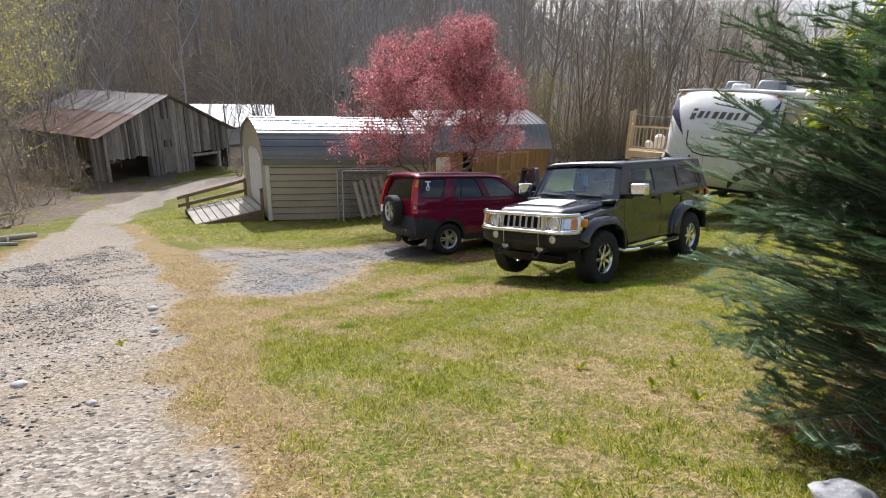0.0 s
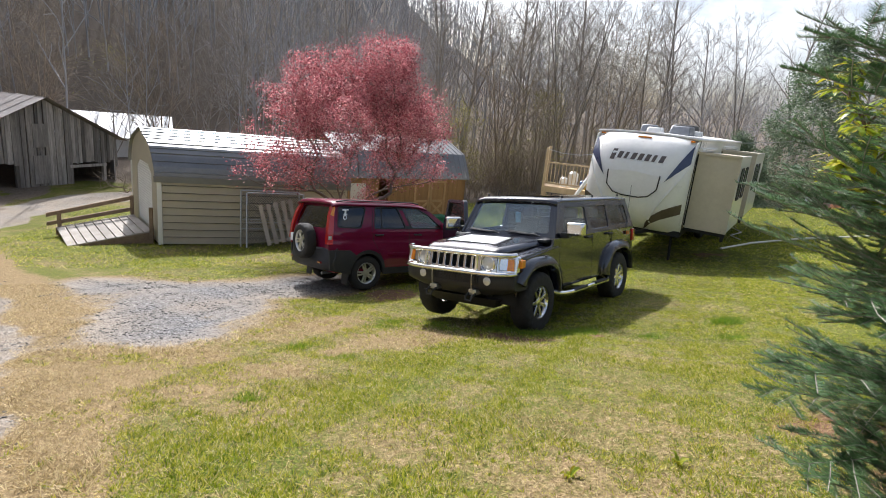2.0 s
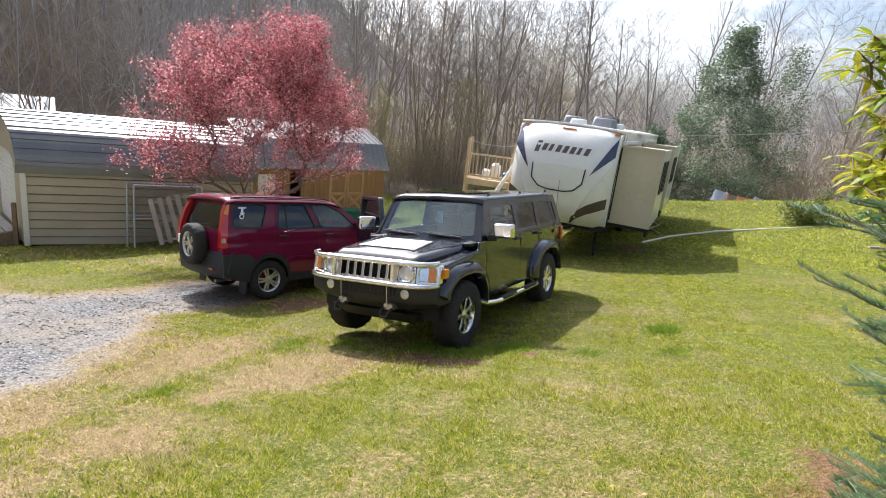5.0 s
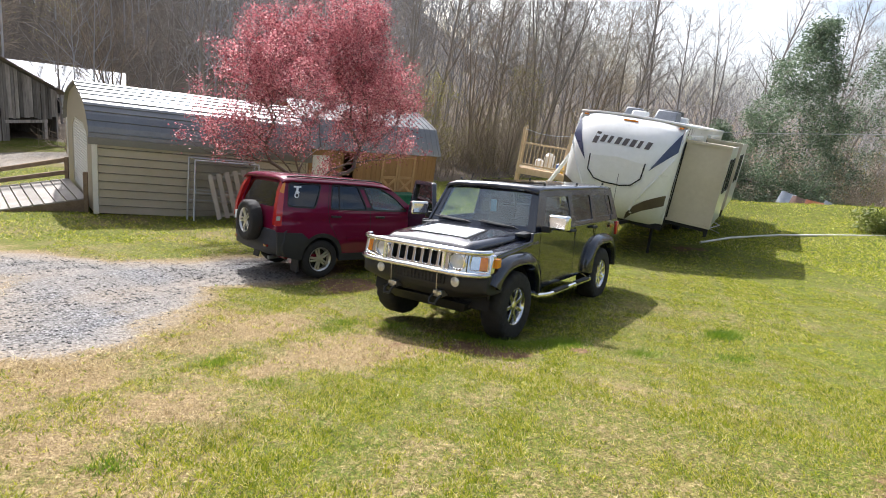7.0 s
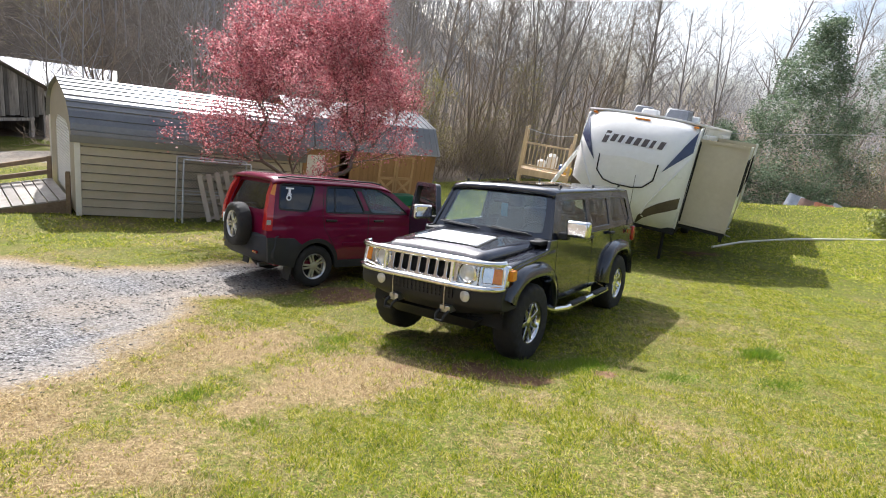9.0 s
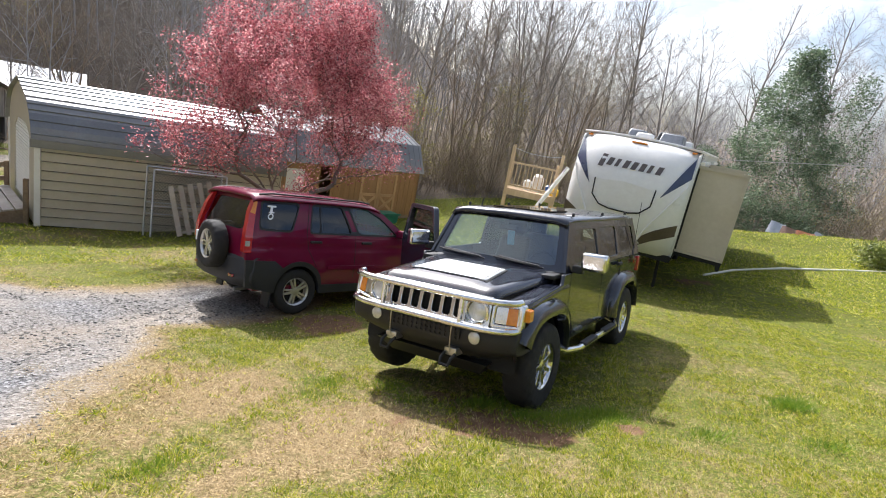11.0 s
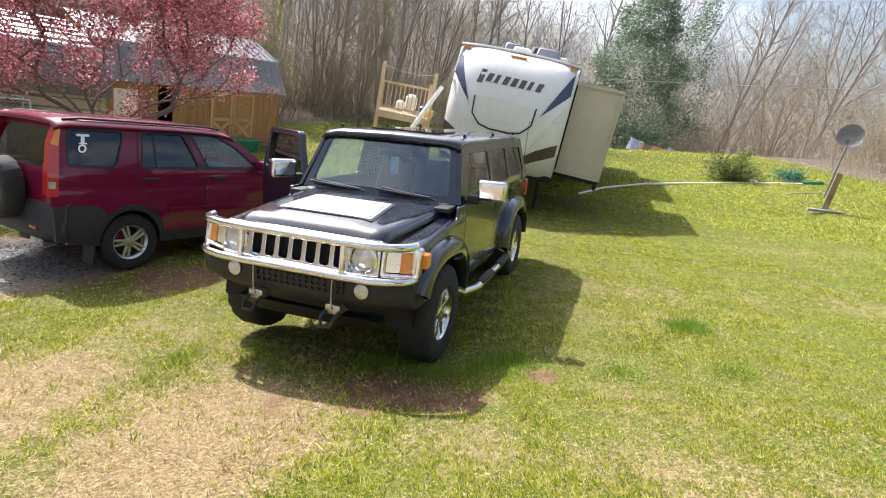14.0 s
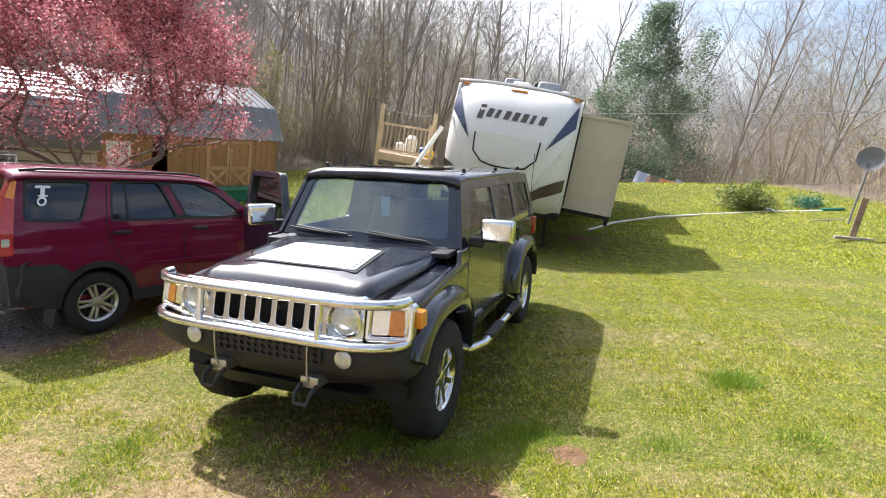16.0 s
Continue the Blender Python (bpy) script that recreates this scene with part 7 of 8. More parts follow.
def woods_near():
    """Bare trees that stand behind the sheds and the trailer, one by one."""
    rng = np.random.default_rng(11)
    kinds = []
    for i, (h, sp, n, stems, low) in enumerate(((13.0, 3.4, (18, 8, 6), 1, 0.28), (15.0, 2.6, (20, 8, 5), 1, 0.32), (11.0, 3.6, (10, 8, 6), 3, 0.2), (16.0, 2.2, (22, 8, 5), 1, 0.36), (8.5, 2.8, (9, 8, 6), 4, 0.12), (12.5, 2.4, (14, 8, 6), 2, 0.28))):
        bars = grow(np.random.default_rng(40 + i), h, sp, n, stems, low)
        t = tagged(new("bare_tree"), "tall leafless grey-brown tree at the edge of the woods", "tree", "trees at the edge of the woods")
        v, f = bare_mesh(bars[:4])
        c = raw("trunk", v, f, "brush" if i == 4 else "bark", True)
        c.parent = t
        kinds.append(t)
    spots = []
    # from behind the white building round to the far right of the lawn
    for x, y, k, s in ((-3.0, 37, 0, 0.9), (0.5, 35, 5, 0.9), (3.5, 38, 1, 0.95), (5.5, 33.5, 2, 0.85), (7.4, 31.5, 5, 1.0), (9.3, 33, 1, 0.9), (10.8, 30.5, 4, 1.1), (12.3, 31.5, 0, 0.95), (13.6, 29.2, 2, 1.0), (15.0, 31, 2, 1.1), (16.8, 29.5, 4, 1.15), (17.5, 32.5, 5, 0.9), (19.5, 30.0, 2, 0.95), (21.5, 31.5, 3, 0.8), (24.0, 33.0, 1, 0.85), (26.0, 29.5, 5, 0.9), (29.5, 30.0, 3, 0.85), (30.0, 25.0, 2, 1.05), (32.5, 21.5, 2, 1.15), (31.0, 17.0, 0, 1.0), (29.0, 13.0, 2, 1.0), (27.5, 9.0, 4, 1.2), (33.0, 12.5, 1, 1.0), (34.0, 17.5, 5, 1.0), (26.5, 5.0, 0, 0.9), (36.0, 24.0, 3, 1.0), (34.0, 28.0, 1, 0.9), (-6.0, 40, 2, 1.0), (-9.0, 43.5, 4, 1.2), (-15.5, 41.5, 4, 1.25), (-19.5, 40, 2, 1.1), (-22, 36, 0, 0.9), (-24.0, 31, 5, 1.0), (14.0, 36, 3, 0.9), (19.0, 37, 1, 1.0), (9.0, 38, 3, 0.9), (23, 38, 5, 1.0), (29, 36, 0, 1.0), (6.5, 29.2, 4, 0.7), (11.8, 27.8, 4, 0.75), (25.5, 16.0, 4, 0.8), (24.3, 11.0, 4, 0.75), (-9.5, -4.5, 2, 1.0), (-14.0, -1.0, 0, 1.0), (-5.5, -9.0, 5, 1.0), (-13.0, -9.0, 1, 1.0), (2.0, -12.0, 2, 1.0)):
        spots.append((x, y, k, s))
    used = set()
    for x, y, k, s in spots:
        m = pose(x, y, gzf(x, y), rng.normal(0, 2), rng.normal(0, 2), rng.uniform(0, 360)) @ Matrix.Scale(s, 4)
        if k not in used:
            kinds[k].matrix_world = m
            used.add(k)
        else:
            c = copy_thing(kinds[k], m)
            c.matrix_world = m


woods_near()


def far_woods():
    """The wooded hillsides: thousands of bare trunks with limbs, one mesh."""
    rng = np.random.default_rng(21)
    protos = []
    for i in range(6):
        p0, p1, r0, r1, tips = grow(rng, 10.0, 1.9, (9, 3), 1, 0.3)
        protos.append((p0 / 10, p1 / 10, r0 / 10 * 0.38 + 0.0005, r1 / 10 * 0.38 + 0.0005))
    V, F, off = [], [], 0
    n = 0
    while n < 1350:
        az = rng.uniform(-0.72, 1.25)
        d = rng.uniform(38, 175) if rng.random() < 0.75 else rng.uniform(38, 80)
        x, y = d * math.sin(az), d * math.cos(az)
        if -20 < x < -5 and 38 < y < 54 or y < 20 and d < 45:
            continue
        if az > 0.25 and rng.random() < 0.3:
            continue
        z = gzf(x, y)
        h = rng.uniform(9, 17) * (1 - 0.35 * float(sstep(0.3, 0.6, az)))
        p0, p1, r0, r1 = protos[rng.integers(6)]
        a = rng.uniform(0, 6.28)
        R = np.array([[math.cos(a), -math.sin(a), 0], [math.sin(a), math.cos(a), 0], [rng.normal(0, 0.03), rng.normal(0, 0.03), 1]]).T
        S = np.array([h * 0.9, h * 0.9, h])
        g = 1.0 + d / 160
        v, f = prisms((p0 @ R) * S + (x, y, z - 0.3), (p1 @ R) * S + (x, y, z - 0.3), r0 * h * g, r1 * h * g, 3)
        V.append(v)
        F.append(f + off)
        off += len(v)
        n += 1
    ob = raw("woodland", np.concatenate(V), np.concatenate(F), "hazy_bark", True)
    tagged(ob, "leafless woods covering the steep hillsides", "woods", kind="stuff")


far_woods()


def thicket():
    """Brush at the edge of the woods: thin upright and arching stems."""
    rng = np.random.default_rng(31)
    P0, P1, R0, R1, buds = [], [], [], [], []
    zones = [((4, 12), (27, 33), 620, 2.8), ((10, 24), (26, 32), 900, 3.0), ((24, 32), (18, 30), 620, 3.2), ((22, 31), (6, 18), 800, 3.0), ((20, 26), (4, 12), 300, 2.0), ((-6, 4), (29, 36), 220, 2.2), ((-22, -14), (18, 30), 420, 2.2), ((-15, -8), (9, 19), 90, 0.7)]
    for (xa, xb), (ya, yb), n, h in zones:
        for _ in range(n):
            x, y = rng.uniform(xa, xb), rng.uniform(ya, yb)
            g, d, s, e, fr = cover(np.array(x), np.array(y))
            if e < 0.4:
                continue
            p = np.array([x, y, gzf(x, y) - 0.05])
            dirv = np.array([rng.normal(0, 0.3), rng.normal(0, 0.3), 1.0])
            L = h * rng.uniform(0.5, 1.25)
            m = 5
            r = 0.006 + 0.005 * rng.random()
            for k in range(m):
                q = p + dirv * L / m
                P0.append(p)
                P1.append(q)
                R0.append(r * (1 - k / m) + 0.003)
                R1.append(r * (1 - (k + 1) / m) + 0.003)
                for _ in range(2):
                    w = q + (dirv * 0.4 + rng.normal(0, 0.6, 3)) * L / m * 1.2
                    P0.append(q)
                    P1.append(w)
                    R0.append(0.004)
                    R1.append(0.0025)
                    if rng.random() < 0.16:
                        buds.append(w)
                p = q
                dirv = dirv + rng.normal(0, 0.22, 3)
    v, f = prisms(np.array(P0), np.array(P1), np.array(R0), np.array(R1), 3)
    tagged(raw("brushwood", v, f, "brush", True), "tangled leafless brush at the edge of the woods", "brush", kind="stuff")
    v, f = leaves(rng, np.array(buds), 7, 0.16, 0.06)
    tagged(raw("spring_buds", v, f, "bud_leaf"), "yellow-green spring buds on the brush", "foliage", kind="stuff")


thicket()


def budding_tree(x, y, h, seed, spread, dens=14, size=0.07, low=0.0):
    rng = np.random.default_rng(seed)
    t = thing("budding_tree", "tree with sparse yellow-green spring buds beside the drive", "tree", pose(x, y, gzf(x, y), 0, 0, 0), "budding trees")
    bars = grow(rng, h, spread * 0.85, (15, 7, 4), 1, 0.2 + low)
    v, f = bare_mesh(bars[:4])
    raw("trunk", v, f, "bark", True).parent = t
    v, f = leaves(rng, bars[4], max(2, dens // 2), 0.18, size * 1.25)
    raw("foliage", v, f, "bud_leaf").parent = t


budding_tree(-14.2, 18.4, 9.5, 76, 4.4, 30, 0.06, -0.08)
budding_tree(-18.0, 20.0, 9.5, 77, 3.8, 20, 0.07)
budding_tree(-21.0, 24.5, 11.0, 78, 4.0, 18, 0.08)
budding_tree(-12.2, 11.0, 10.5, 79, 5.2, 20, 0.05, 0.05)
budding_tree(-16.5, 22.5, 9.0, 71, 3.6, 20)
budding_tree(-19.0, 27.5, 10.0, 72, 3.6, 12)
budding_tree(-13.0, 15.0, 10.5, 73, 4.8, 18, 0.055, 0.02)
budding_tree(-15.8, 25.0, 9.5, 84, 4.4, 26, 0.065, -0.1)
budding_tree(-18.5, 33.0, 10.0, 85, 4.0, 14, 0.08)
budding_tree(-11.6, 42.5, 8.0, 86, 3.4, 5, 0.06, -0.05)
budding_tree(12.6, 29.0, 5.5, 74, 1.7, 8, 0.07, -0.05)
budding_tree(7.6, 28.2, 4.6, 75, 1.4, 8, 0.07, -0.05)


def evergreen(x, y, h, r, seed, name, label, n=860):
    rng = np.random.default_rng(seed)
    t = thing(name, label, "tree", pose(x, y, gzf(x, y)))
    z = h * (0.05 + 0.93 * rng.random(n) ** 1.6)
    rr = r * (1.03 - z / h) ** 0.85 * (0.55 + 0.45 * rng.random(n)) * (1 + 0.22 * np.sin(z * 3.1 + seed))
    a = rng.uniform(0, 6.283, n)
    pts = np.stack([rr * np.cos(a), rr * np.sin(a), z - 0.12 * rr], 1)
    trunk = [(0.1 * math.sin(q * 0.7), 0.05 * q, q) for q in np.linspace(-0.3, h * 0.96, 18)]
    arr, par, rad, ends = colonize(rng, trunk, pts, 0.4, 0.1, 0.008, 2.3, 0.05, first=2)
    v, f = skeleton_mesh(arr, par, rad * 0.8, 0.03)
    raw("trunk", v, f, "bark", True).parent = t
    v, f = leaves(rng, arr[ends], 34, (0.2, 0.2, 0.13), 0.16, 0.3, 0.32)
    raw("crown", v, f, "cedar_leaf").parent = t


evergreen(23.0, 22.0, 8.9, 3.7, 81, "cedar_tree", "dark green cedar tree at the lawn's far edge", 1150)
evergreen(20.4, 23.6, 4.2, 2.0, 82, "cedar_tree", "low grey-green cedar beside the taller one", 420)
evergreen(28.0, 22.5, 9.0, 2.2, 83, "pine_tree", "thin blue-green pine behind the cedar", 260)

# ---- the fir and the shrub that the camera passes ----
def fir():
    rng = np.random.default_rng(91)
    bx, by = 2.2, 2.42
    bz = gzf(bx, by)
    H, R = 3.35, 1.74
    t = thing("young_fir", "young dark green fir with flat shiny needles beside the drive", "tree", pose(bx, by, bz))
    bm = B()
    tube(bm, [(0, 0, -0.1), (0.01, 0, 0.6), (0, 0.02, 1.4), (0, 0, H)], 0.05, 9, r2=0.008)
    part("trunk", bm, "bark", t)
    P0, P1, R0, R1 = [], [], [], []
    NB, ND, NN, NL = [], [], [], []                    # needle: base, twig direction, side, length

    def twig(p, d, L, n_up, depth):
        """A shoot: a bent line with needles in two ranks, and side shoots."""
        m = max(2, int(L / 0.07))
        side = np.cross(d, n_up)
        side /= np.linalg.norm(side)
        q = p.copy()
        pts = [q.copy()]
        for k in range(m):
            d = d + rng.normal(0, 0.05, 3) + np.array([0, 0, 0.002 + 0.03 * (k / m) ** 2])
            d /= np.linalg.norm(d)
            q = q + d * L / m
            pts.append(q.copy())
        for k in range(m):
            P0.append(pts[k])
            P1.append(pts[k + 1])
            w = 0.0022 + 0.006 * (L > 0.5) * (1 - k / m)
            R0.append(w)
            R1.append(w * 0.85)
            dd = (pts[k + 1] - pts[k]) / (L / m)
            per = 19 if depth < 2 or k > 0.55 * m else 4          # the old wood is nearly bare
            for j in range(per):
                b = pts[k] + (pts[k + 1] - pts[k]) * (j + rng.random()) / per
                for s in (-1, 1):
                    NB.append(b)
                    ND.append(dd)
                    NN.append(side * s + n_up * rng.uniform(-0.1, 0.55))
                    NL.append(rng.uniform(0.022, 0.036))
        if depth > 0:
            for k in range(1, m):
                for s in (-1, 1):
                    if rng.random() < ((0.66 if k > 0.2 * m else 0.3) if depth > 1 else 0.24):
                        sd = d * 0.75 + side * s * 0.85 + np.array([0, 0, rng.uniform(-0.10, 0.08)])
                        sd /= np.linalg.norm(sd)
                        ll = min(0.42, L * (1 - k / m) * (0.5 if depth > 1 else 0.45) + (0.12 if depth > 1 else 0.05))
                        twig(pts[k], sd, ll, n_up, depth - 1)

    z = 0.12
    while z < H * 0.97:
        n = 21 if z < 2.0 else 10
        off = rng.uniform(0, 6.28)
        for k in range(n):
            a = off + 6.283 * k / n + rng.normal(0, 0.15)
            reach = 1.14 * R * (1 - (z / H) ** 1.3) * min(1.0, 0.56 + 0.44 * z) * (1 - 0.62 * float(sstep(1.2, 2.0, z)))
            turn = math.degrees(a) % 360
            reach *= 0.72 + 0.28 * float(sstep(125, 165, turn)) if 40 < turn < 190 else 1.0 * rng.uniform(0.8, 1.08) + 0.12
            facing = math.cos(a - math.atan2(0.55, -1.0))          # the side that the path passes
            if facing < -0.25 and rng.random() < 0.8:
                continue
            d = np.array([math.cos(a), math.sin(a), rng.uniform(-0.12, 0.2) + 0.3 * z / H])
            d /= np.linalg.norm(d)
            up = np.array([0, 0, 1.0]) - d * d[2]
            up /= np.linalg.norm(up)
            twig(np.array([0, 0, z + rng.uniform(-0.05, 0.05)]), d, reach, up, 2)
        z += rng.uniform(0.12, 0.16)
    v, f = prisms(np.array(P0), np.array(P1), np.array(R0), np.array(R1), 3)
    raw("branch_frame", v, f, "bark", True).parent = t
    NB, ND, NN, NL = np.array(NB), np.array(ND), np.array(NN), np.array(NL)[:, None]
    dirn = ND * 0.55 + NN
    dirn /= np.linalg.norm(dirn, axis=1, keepdims=True)
    wv = np.cross(dirn, ND)
    wv = np.cross(wv, dirn)
    wv /= np.linalg.norm(wv, axis=1, keepdims=True)
    w = 0.0023
    v = np.stack([NB - wv * w, NB + dirn * NL, NB + wv * w], 1).reshape(-1, 3)
    ob = raw("needles", v, np.arange(len(NB) * 3).reshape(-1, 3), "fir_needle")
    ob["label"] = "dark green needles in flat sprays"
    ob["kind"] = "stuff"
    ob.parent = t


fir()


def leaf_shrub():
    rng = np.random.default_rng(95)
    bx, by = 2.55, 3.2
    t = thing("broadleaf_shrub", "evergreen shrub with yellow-green pointed leaves behind the fir", "shrub", pose(bx, by, gzf(bx, by)))
    pts = ball_points(rng, 520, (0, 0, 1.62), (0.74, 0.74, 0.62), 0.4, 0.15)
    arr, par, rad, ends = colonize(rng, [(0, 0, -0.1), (0, 0, 0.15), (0, 0, 0.35)], pts, 0.15, 0.15, 0.004, 2.2, 0.06)
    v, f = skeleton_mesh(arr, par, rad, 0.01)
    raw("stem", v, f, "maple_bark", True).parent = t
    V, F, off = [], [], 0
    for c in arr[ends]:
        n = rng.integers(9, 14)
        for k in range(n):
            a = 6.283 * k / n + rng.normal(0, 0.3)
            d = np.array([math.cos(a), math.sin(a), rng.uniform(-0.5, 0.45)])
            d /= np.linalg.norm(d)
            s = np.cross(d, (0, 0, 1.0))
            s /= np.linalg.norm(s)
            L, w = rng.uniform(0.085, 0.145), rng.uniform(0.012, 0.018)
            dr = np.array([0, 0, -1.0])
            m1, m2, e = c + d * L * 0.35 + dr * 0.003, c + d * L * 0.7 + dr * 0.012, c + d * L + dr * 0.035
            V += [c, m1 - s * w, m1 + s * w, m2 - s * w * 0.8, m2 + s * w * 0.8, e]
            F += [(off, off + 1, off + 2, off + 2), (off + 1, off + 3, off + 4, off + 2), (off + 3, off + 5, off + 4, off + 4)]
            off += 6
    bm = B()
    vs = [bm.verts.new(p) for p in V]
    for f in F:
        q = list(dict.fromkeys(f))
        bm.faces.new([vs[i] for i in q])
    part("leaf_mass", bm, "shrub_leaf", t, "narrow yellow-green leaves in whorls", smooth=False)


leaf_shrub()


def grassy():
    """Blades of the lawn: green ones and dry ones."""
    rng = np.random.default_rng(101)
    def field(n, xa, xb, ya, yb, h, w, keep, flat=1.0):
        x, y = rng.uniform(xa, xb, n), rng.uniform(ya, yb, n)
        g, d, s, e, fr = cover(x, y)
        k = rng.random(n) < keep(x, y, g, d, s, e)
        x, y = x[k], y[k]
        tuft = sstep(0.75, 1.3, wobble(x, y, 1.9, 8))
        hh = h * rng.uniform(0.5, 1.25, len(x)) * (1 + 1.0 * tuft)
        z = gz(x, y) + 0.012 * wobble(x, y, 2.2, 1) + 0.04 * wobble(x, y, 0.5, 6) - 0.006
        a = rng.uniform(0, 6.283, len(x))
        lean = rng.uniform(0.6, 2.6, len(x)) * hh * flat
        b = rng.uniform(0, 6.283, len(x))
        p = np.stack([x, y, z], 1)
        dx = np.stack([np.cos(a), np.sin(a), np.zeros_like(a)], 1) * w
        tip = p + np.stack([np.cos(b) * lean, np.sin(b) * lean, hh], 1)
        return np.stack([p - dx, p + dx, tip], 1).reshape(-1, 3)
    def clumps(n, per, xa, xb, ya, yb, h, w, keep):
        """Tufts: blades that fan out from one root."""
        x, y = rng.uniform(xa, xb, n), rng.uniform(ya, yb, n)
        g, d, s, e, fr = cover(x, y)
        patch = sstep(-0.6, 0.5, 0.7 * wobble(x, y, 3.1, 21) + 0.6 * wobble(x, y, 8.7, 5) + 0.4 * wobble(x, y, 1.2, 14))
        k = rng.random(n) < keep(x, y, g, d, s, e) * (0.16 + 0.84 * patch)
        x, y, patch = x[k], y[k], patch[k]
        z = gz(x, y) + 0.012 * wobble(x, y, 2.2, 1) + 0.04 * wobble(x, y, 0.5, 6) - 0.006
        size = h * rng.uniform(0.55, 1.2, len(x)) * (0.75 + 0.4 * patch)
        p = np.repeat(np.stack([x, y, z], 1), per, 0)
        size = np.repeat(size, per)
        b = rng.uniform(0, 6.283, len(p))
        p = p + np.stack([np.cos(b), np.sin(b), 0 * b], 1) * (size * rng.uniform(0, 0.6, len(p)))[:, None]
        hh = size * rng.uniform(0.3, 0.95, len(p))
        ln = size * rng.uniform(0.3, 1.7, len(p))
        a = b + 1.57 + rng.normal(0, 0.5, len(p))
        dx = np.stack([np.cos(a), np.sin(a), 0 * a], 1) * w
        return np.stack([p - dx, p + dx, p + np.stack([np.cos(b) * ln, np.sin(b) * ln, hh], 1)], 1).reshape(-1, 3)
    def build(name, label, mat, parts_):
        v = np.concatenate(parts_)
        tagged(raw(name, v, np.arange(len(v)).reshape(-1, 3), mat), label, "grass", kind="stuff")
    green = lambda x, y, g, d, s, e: (1 - sstep(0.0, 0.5, g)) * (1 - 0.88 * sstep(0.32, 0.85, d)) * (1 - 0.8 * s) * (1 - e)
    dry = lambda x, y, g, d, s, e: (1 - sstep(0.1, 0.6, g)) * np.clip(0.34 + 0.8 * d, 0, 1) * (1 - 0.5 * s) * (1 - e)
    build("lawn_grass", "short bright green lawn grass", "grass_blade", [clumps(80000, 9, -2.2, 5.0, 1.7, 6.5, 0.026, 0.0034, green), clumps(50000, 8, -3, 8.5, 6.5, 10.5, 0.032, 0.0045, green), clumps(26000, 7, -4, 14, 10.5, 16, 0.036, 0.0055, green), clumps(12000, 7, 8.5, 14, 3.5, 10.5, 0.035, 0.005, green), clumps(9000, 8, 5.2, 8.5, 3, 6.5, 0.03, 0.0035, green), field(70000, -9, 24, 15, 28, 0.05, 0.012, green), field(50000, 11, 22, 4, 15, 0.045, 0.010, green)])
    build("dry_grass", "dry straw-coloured grass in the lawn", "dry_blade", [field(300000, -2.6, 5.2, 1.7, 6.5, 0.017, 0.0026, dry, 1.0), field(220000, -3.2, 8.0, 6.5, 10.5, 0.019, 0.0034, dry, 1.0), field(60000, -4, 10, 10.5, 15, 0.018, 0.0042, dry, 1.2), field(60000, -6, -2.6, 4.5, 12.5, 0.017, 0.0036, dry, 1.0)])


grassy()


def gravel():
    rng = np.random.default_rng(111)
    n = 95000
    x, y = rng.uniform(-7.5, 1.0, n), 1.5 + 13 * rng.random(n) ** 1.5
    g = cover(x, y)[0]
    k = rng.random(n) < g * g * (0.25 + 0.75 * sstep(-0.6, 0.6, wobble(x, y, 1.3, 17) + 0.6 * wobble(x, y, 4.4, 3)))
    x, y = x[k], y[k]
    n = len(x)
    r = (0.005 + 0.013 * rng.random(n) ** 2.2) * (1 + 0.07 * y)
    z = gz(x, y) + 0.012 * wobble(x, y, 2.2, 1) - 0.03 * g[k] + 0.04 * wobble(x, y, 0.5, 6) + r * 0.04
    u = np.array([(1, 0, 0), (-1, 0, 0), (0, 1, 0), (0, -1, 0), (0, 0, 1), (0, 0, -1)], float)
    a = rng.uniform(0, 6.283, n)
    R = np.stack([np.stack([np.cos(a), -np.sin(a), 0 * a], -1), np.stack([np.sin(a), np.cos(a), 0 * a], -1), np.stack([0 * a, 0 * a, 1 + 0 * a], -1)], 1)
    v = np.einsum("nij,kj->nki", R, u) * (r[:, None, None] * rng.uniform(0.55, 1.2, (n, 6, 1)) * np.array([1, 0.8, 0.36]))
    v = (v + np.stack([x, y, z], 1)[:, None, :]).reshape(-1, 3)
    f = np.array([(0, 2, 4), (2, 1, 4), (1, 3, 4), (3, 0, 4), (2, 0, 5), (1, 2, 5), (3, 1, 5), (0, 3, 5)])
    F = (f[None] + (np.arange(n) * 6)[:, None, None]).reshape(-1, 3)
    tagged(raw("gravel_stones", v, F, "gravel_stone"), "loose grey gravel on the drive", "gravel", kind="stuff")


gravel()

# ---- small things on the lawn ----
def on_ground(x, y, dz=0.0):
    return (x, y, gzf(x, y) + dz)


def hose(name, label, pts, r, mat, category, n=6):
    bm = B()
    fine = []
    for (x0, y0), (x1, y1) in zip(pts, pts[1:]):
        for k in range(6):
            t = k / 6
            x, y = x0 + (x1 - x0) * t, y0 + (y1 - y0) * t
            fine.append(on_ground(x, y, r * 0.6 + 0.01))
    fine.append(on_ground(*pts[-1], r * 0.6 + 0.01))
    tube(bm, fine, r, n)
    return tagged(part(name, bm, mat), label, category)


